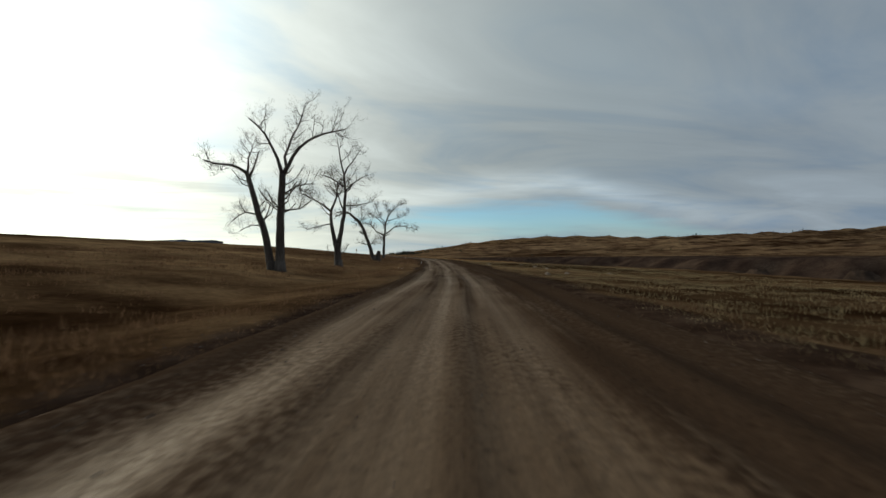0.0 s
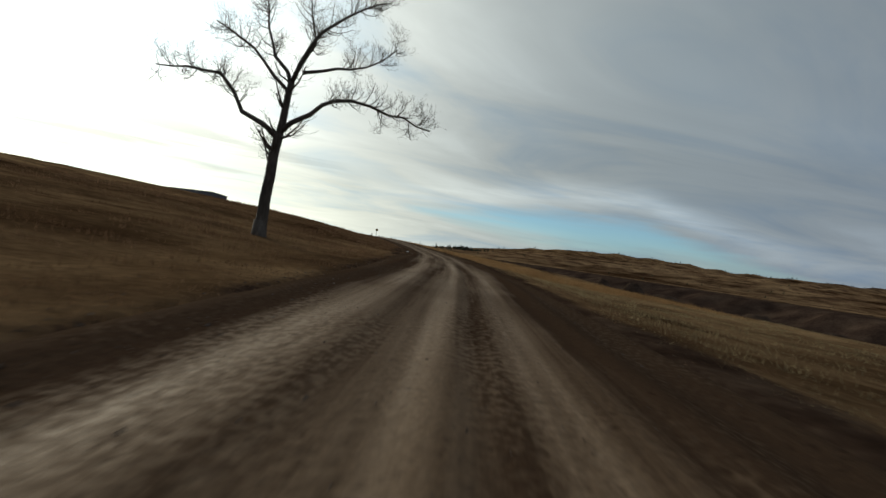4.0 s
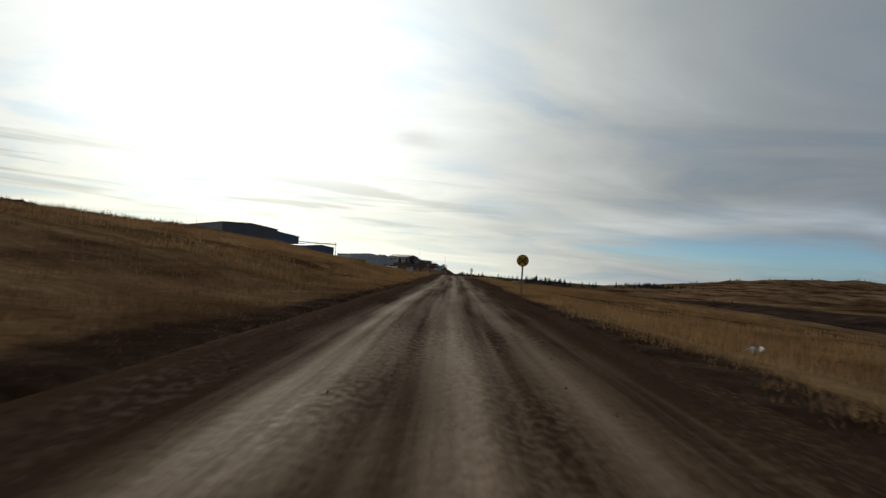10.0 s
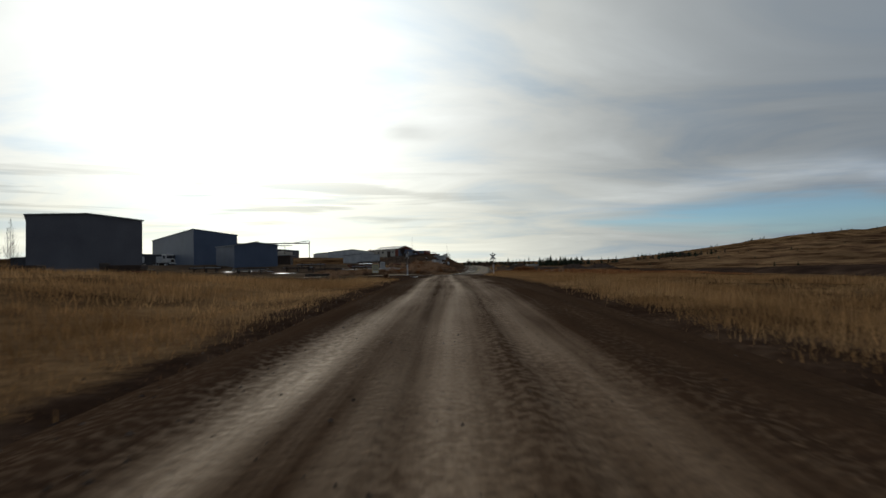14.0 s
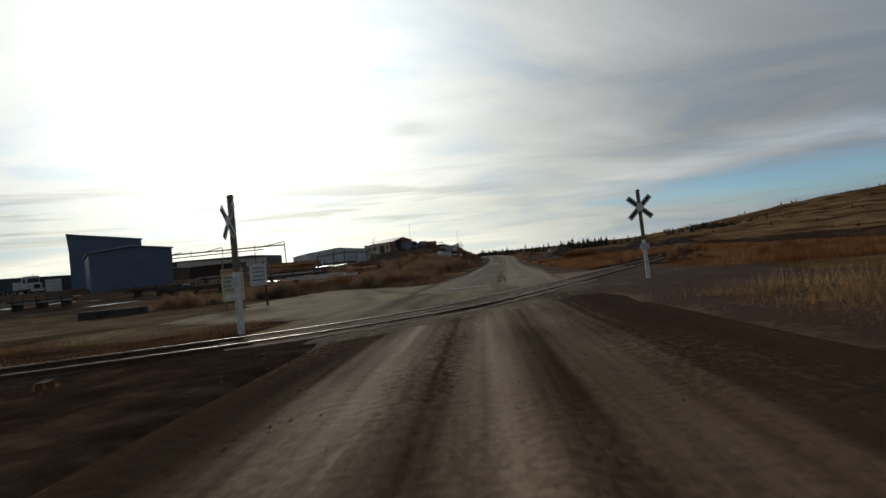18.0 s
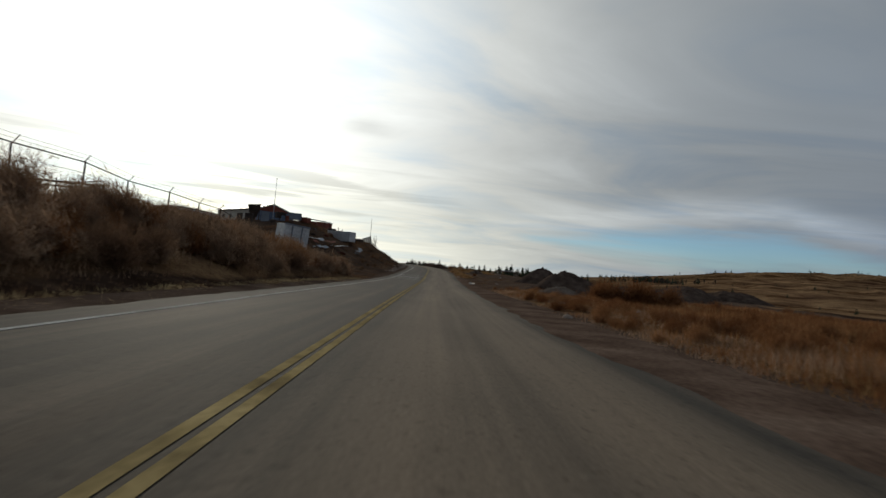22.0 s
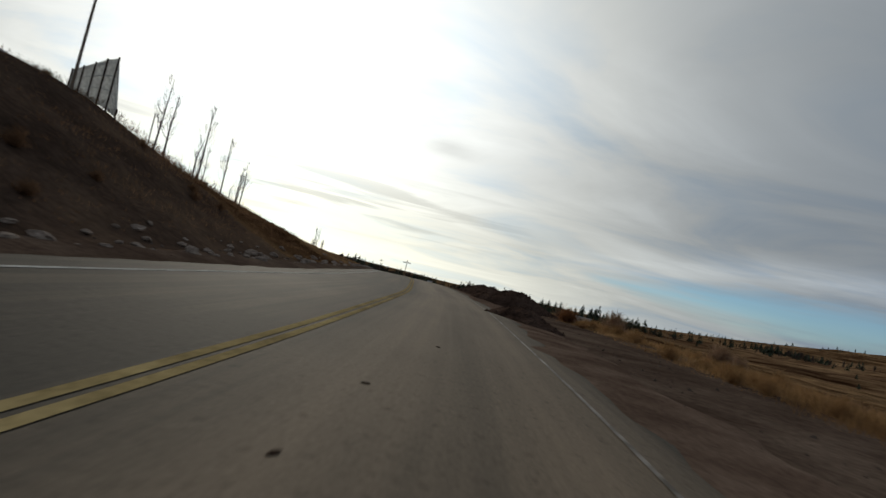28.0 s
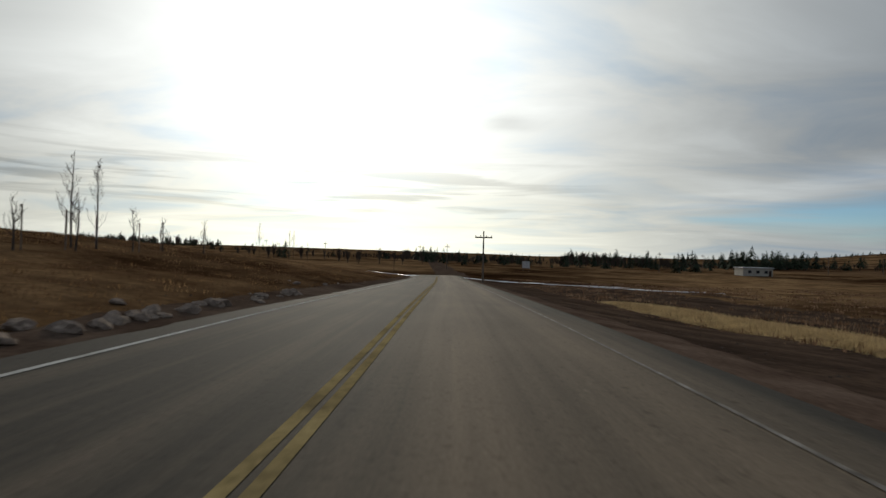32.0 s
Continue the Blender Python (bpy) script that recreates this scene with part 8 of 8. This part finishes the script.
def weed_clump_mesh(seed, r, h):
    """A rounded clump of dead branching stems."""
    rng = np.random.default_rng(seed)
    tris = []
    n = 520
    a, e = rng.uniform(0, 6.283, n), np.arccos(rng.uniform(.15, 1, n))
    d = np.stack([np.cos(a) * np.sin(e) * r, np.sin(a) * np.sin(e) * r, np.cos(e) * h], -1) * rng.uniform(.65, 1.05, n)[:, None]
    root = rng.normal(0, .16, (n, 3)) * np.array([1, 1, 0])
    mid = root + d * .5 + rng.normal(0, .06, (n, 3))
    for p, q, w in ((root, mid, .022), (mid, root + d, .014)):
        b = rng.uniform(0, 6.283, n)
        s = np.stack([np.cos(b), np.sin(b), 0 * b], -1) * w * .5
        tris += [np.stack([p - s, p + s, q], 1)]
    m = 3400
    i = rng.integers(0, n, m)
    p = root[i] + d[i] * rng.uniform(.35, .98, m)[:, None]
    q = p + rng.normal(0, .13, (m, 3)) + np.array([0, 0, .07])
    b = rng.uniform(0, 6.283, m)
    s = np.stack([np.cos(b), np.sin(b), rng.uniform(-.5, .5, m)], -1) * rng.uniform(.006, .02, m)[:, None]
    tris += [np.stack([p - s, p + s, q], 1)]
    v = np.concatenate(tris)
    v[:, :, 2] = np.maximum(v[:, :, 2], -.05)
    return v


CLUMPS = [tri_mesh("weed_clump", weed_clump_mesh(i, (1.0, 1.2, .9, 1.1)[i], (1.5, 1.8, 1.3, 1.6)[i]), M[("brush", "pale_brush", "rust_brush", "pale_brush")[i]]) for i in range(4)]
rng = random.Random(77)


def clump(x, y, s, label, group, kind=None):
    ob = new("weed_clump", CLUMPS[rng.randrange(4) if kind is None else kind])
    ob.matrix_world = pose(x, y, gz(x, y), rng.uniform(-5, 5), rng.uniform(-5, 5), rng.uniform(0, 360)) @ Matrix.Diagonal((s, s, s * rng.uniform(.85, 1.1), 1))
    return tagged(ob, label, "bush", group)


for i in range(270):
    y = rng.uniform(398, 484) if i % 4 else rng.uniform(450, 485)
    o = rng.uniform(6.9 - max(0, 1 - (y - 396) / 25) * 1.6, 11) if i % 3 else rng.uniform(8.5, 16)
    k = min(1.0, .62 + (y - 390) / 110)
    clump(float(cx(y)) - o, y, k * rng.uniform(.75, 1.2), "large rounded clump of dead brown weeds on the bank", "dead weed clumps on the bank")
for i in range(46):
    y = rng.uniform(397.5, 402.5)
    clump(float(cx(y)) - rng.uniform(8, 25), y, rng.uniform(.5, .85), "rounded clump of dead brown weeds before the yard", "dead weed clumps by the yard")
for i in range(14):
    clump(94.6 + rng.uniform(-3.4, 3.4), 424.5 + rng.uniform(-4, 4), rng.uniform(.4, .7), "rust-brown weed clump round the overgrown track", "weed clumps on the old track")


def tufts(places, mat, label):
    """Many small clumps joined."""
    out = []
    for x, y, k in places:
        v = TUFT[rng.randrange(3)] * k
        c, sn = math.cos(x * 7), math.sin(x * 7)
        out.append(np.stack([v[:, :, 0] * c - v[:, :, 1] * sn + x, v[:, :, 0] * sn + v[:, :, 1] * c + y, v[:, :, 2] + gz(x, y)], -1))
    return tagged(new("weeds", tri_mesh("weeds", np.concatenate(out), mat)), label, "weeds", kind="stuff")


TUFT = [weed_clump_mesh(20 + i, 1.0, 1.4)[::2] for i in range(3)]
tufts([(float(cx(y)) + rng.uniform(9, 34), y, rng.uniform(.35, .7)) for y in [rng.uniform(390, 476) for i in range(60)]], M["rust_brush"], "low rust-brown clumps of dead weeds in grass")
for x, y, s in ((99.5, 584.5, .6), (101, 586, .5), (95, 566, .5), (90.8, 534, .5), (92.0, 528, .45), (95.5, 596, .8), (97, 605, .7), (99, 598, .9), (60, 350, .5), (56.5, 356, .6), (61.5, 360, .5), (52, 353, .6)):
    clump(x, y, s, "small dry bush beside the road", "low weed clumps")
tufts([(float(cx(y)) - rng.uniform(7, 20), y, rng.uniform(.2, .45)) for y in [rng.uniform(500, 590) for i in range(80)]], M["bank_weed"], "small dark tufts of weeds on the cut bank")
for x, y, k in ((90.4, 465.0, 1.2), (91.4, 465.8, 1.35), (92.6, 464.6, 1.3), (93.8, 465.6, 1.2), (95.2, 464.8, 1.1), (91.8, 468.2, 1.1), (94.6, 468, 1.2)):
    clump(x, y, k, "tall rust-orange dead bush beside the gravel heaps", "dead bushes by the heaps", 2)
tufts([(float(cx(y)) + rng.uniform(6.4, 13), y, rng.uniform(.2, .45)) for y in [rng.uniform(438, 476) for i in range(150)]], M["rust_brush"], "small rust-brown tufts of dead weeds beside the road")
tufts([(float(cx(y)) + (rng.uniform(4.9, 6.7) if y < 554 else rng.uniform(9.4, 14)), y, rng.uniform(.22, .5)) for y in [rng.uniform(514, 598) for i in range(110)]], M["grass"], "golden tufts of dead grass beside the road")


# weeds on the skyline of the far pasture
grass_field("dead weed stalks along the brow", 1600, 235, 300, -26, -46, .9, .022, 12, M["bank_weed"], 15, 1.0, .35, .25, .5, "weeds")
heap(31.4, 269.2, 3.2, 3.0, 6.1, 0, M["bank"], 14, "grassed earth mound on the brow", "mound", .2)


# ---- distant woods ----
def spruce_tris(x, y, z, h, rng, wide=.36):
    out = []
    for k in range(int(60 + h * 4)):
        f = rng.uniform(.04, 1)
        zz, rr = z + h * f, h * wide * (1 - f) ** .7 * rng.uniform(.6, 1.15) + .1
        a, da = rng.uniform(0, 6.283), rng.uniform(.25, .5)
        c = (x, y, zz + rr * .45)
        out.append((c, (x + math.cos(a) * rr, y + math.sin(a) * rr, zz - rr * .35), (x + math.cos(a + da) * rr, y + math.sin(a + da) * rr, zz - rr * .25)))
    out.append(((x - .12, y, z), (x + .12, y, z), (x, y, z + h)))
    return out


def woods(label, places, mat, seed, bare=False):
    rng = random.Random(seed)
    tr = []
    for x, y, h in places:
        z = gz(x, y)
        if bare:
            for k in range(34):
                a, e = rng.uniform(0, 6.283), rng.uniform(.1, .42)
                b = Vector((x, y, z + h * rng.uniform(.15, .5)))
                q = b + Vector((math.cos(a) * e, math.sin(a) * e, .6)) * h * rng.uniform(.35, .75)
                w = h * .035
                tr.append(((b.x - w, b.y, b.z), (b.x + w, b.y, b.z), tuple(q)))
            tr.append(((x - h * .025, y, z), (x + h * .025, y, z), (x, y, z + h * .8)))
        else:
            tr += spruce_tris(x, y, z, h, rng)
    ob = new("far_trees", tri_mesh("far_trees", np.array(tr, float), mat))
    return tagged(ob, label, "trees", kind="stuff")


rng = random.Random(23)
places, bares = [], []
for i in range(2600):
    x = rng.uniform(-700, 420)
    y = 1000 + .20 * abs(x - 50) + rng.gauss(0, 50)
    g = math.sin(x * .017) + math.sin(x * .051 + 1) * .7 + math.sin(x * .13) * .4 + rng.gauss(0, .35)
    if g < .2:
        continue
    (places if rng.random() < .5 else bares).append((x, y, rng.uniform(3.2, 6.2) + 3.0 * max(0, g - .6)))
for i in range(60):
    places.append((rng.gauss(235, 45), rng.gauss(1030, 25), rng.uniform(6, 12)))
for x, y, h in ((206, 1000, 14), (213, 1003, 10), (200, 998, 11), (-12, 850, 7), (-16, 853, 5.5), (40, 905, 7), (66, 925, 6), (-110, 900, 8), (60.2, 616.5, 2.2), (58.6, 618.5, 1.5)):
    places.append((x, y, h))
for i in range(1500):
    x = rng.uniform(-700, 420)
    y = 985 + .20 * abs(x - 50) + rng.gauss(0, 30)
    if math.sin(x * .017) + math.sin(x * .051 + 1) * .7 + rng.gauss(0, .5) > -.5:
        bares.append((x, y, rng.uniform(1.8, 3.6)))
woods("dark spruces along the far edge of the plain", places, M["needles"], 5)
for i in range(26):
    bares.append((rng.uniform(-40, 40), rng.uniform(800, 900), rng.uniform(3, 6)))
woods("bare grey trees along the far edge of the plain", bares, M["twig"], 6, True)
ridge = []
for i in range(240):
    an = radians(rng.uniform(18, 66))
    r = rng.uniform(1250, 1600)
    ridge.append((70 + math.sin(an) * r, 300 + math.cos(an) * r, rng.uniform(3, 6)))
for i in range(50):
    an = radians(rng.uniform(20, 80))
    r = rng.uniform(330, 900)
    ridge.append((70 + math.sin(an) * r, 300 + math.cos(an) * r, rng.uniform(1.5, 3.5)))
woods("scattered dark bushes over the bluffs", ridge, M["needles"], 7)
for i, (x, y, h) in enumerate(((18.5, 770, 8.5), (24.0, 774, 7.0), (27, 778, 4.5), (52, 765, 3.5))):
    sapling(x, y, h, 90 + i, "bare roadside tree in the pasture beyond the house", "bare trees in the pasture", False)


# ---- loose stones on the gravel and verge ----
def pebbles(n, y0, y1, lo, hi, smin, smax, mat, label, seed):
    rng = np.random.default_rng(seed)
    y = rng.uniform(y0, y1, n)
    l = rng.uniform(lo, hi, n)
    x = cx(y) + l / slant(y)
    z = np.where(np.abs(l) < 3.3, rz(y) + .07 * (1 - (l / 5) ** 2) + .012, land(x, y))
    s = smin + (smax - smin) * rng.random(n) ** 3
    o = np.array([(-1, 0, -.2), (0, -1, -.2), (1, 0, -.2), (0, 1, -.2), (.1, .1, .75)])
    v = np.stack([x, y, z], -1)[:, None, :] + o[None] * s[:, None, None] * rng.uniform(.6, 1.2, (n, 5, 3))
    t = v[:, [[0, 1, 4], [1, 2, 4], [2, 3, 4], [3, 0, 4]]].reshape(-1, 3, 3)
    return tagged(new("pebbles", tri_mesh("pebbles", t, mat)), label, "pebbles", kind="stuff")


pebbles(9000, -5, 370, -5.4, 5.6, .010, .026, M["pebble"], "loose stones scattered on the gravel road", 1)
pebbles(5000, -5, 370, -3.7, -1.7, .010, .034, M["pebble"], "coarse loose stones along the gravel's edge", 2)
pebbles(4000, 380, 700, 4.4, 8.5, .015, .07, M["pebble"], "loose stones along the asphalt's edge", 3)
pebbles(4000, 390, 700, -6.5, -4.4, .015, .07, M["pebble"], "loose stones along the asphalt's edge", 4)
pebbles(2600, 374, 394, -9.0, -3.35, .012, .05, M["soil_pile"], "dark crumbs of soil on the packed dirt", 5)
pebbles(500, 376, 392, -3.3, 3.0, .010, .03, M["soil_pile"], "dark crumbs of soil dropped on the road", 6)
for i, (x, y) in enumerate(((85.6, 489.3), (85.4, 489.9), (70.5, 498), (68, 494.5), (95, 520), (66, 508), (73.6, 239), (73.9, 239.3))):
    sheet(x, y, .3, .22, i * 50, 12, M["white_paint"], "scrap of pale litter on the dirt")

# weathered earth blocks at the foot of the far river bank
rng = random.Random(91)
for i in range(16):
    y = -20 + i * 19 + rng.uniform(-6, 6)
    o = rng.uniform(84, 116)
    x = float(cx(y)) + o / float(slant(y))
    heap(x, y, rng.uniform(4, 8), rng.uniform(3, 5), gz(x, y) + rng.uniform(2.0, 4.6), rng.uniform(0, 180), M["bank"], 200 + i, "dark eroded earth block below the river bank", "earth mound", rng.uniform(.2, .45), "eroded blocks by the river")
for x, y in ((26, 38), (33, 45), (41, 60), (36, 66), (47, 72), (52, 84), (44, 52)):
    stone(x, y, .5, rng, "pale stone in the dry stubble", "boulders beside the road")

# dark clods dropped on the asphalt
for i, (t, o) in enumerate(((454.6, 3.23), (454.8, 3.4), (456.5, 3.2), (460, 3.1), (565.5, 1.2), (563.5, 1.1), (569, 1.7), (611.5, 2.9))):
    x = float(cx(t)) + o
    ob = new("dirt_clod", STONES[i % 7].copy())
    ob.data.materials.clear()
    ob.data.materials.append(M["soil_pile"])
    ob.matrix_world = pose(x, t, float(rz(t)) + .07 * (1 - (o / 5) ** 2) + .015, 0, 0, i * 50) @ Matrix.Diagonal((.09, .06, .02, 1))
    tagged(ob, "dark clod of dirt dropped on the asphalt", "clod", "clods on the road")
sapling(9.5, 374, 6.5, 130, "bare twiggy tree beside the grey shed", "bare trees in the pasture", False)
sapling(6.5, 375, 5.5, 131, "bare twiggy tree beside the grey shed", "bare trees in the pasture", False)
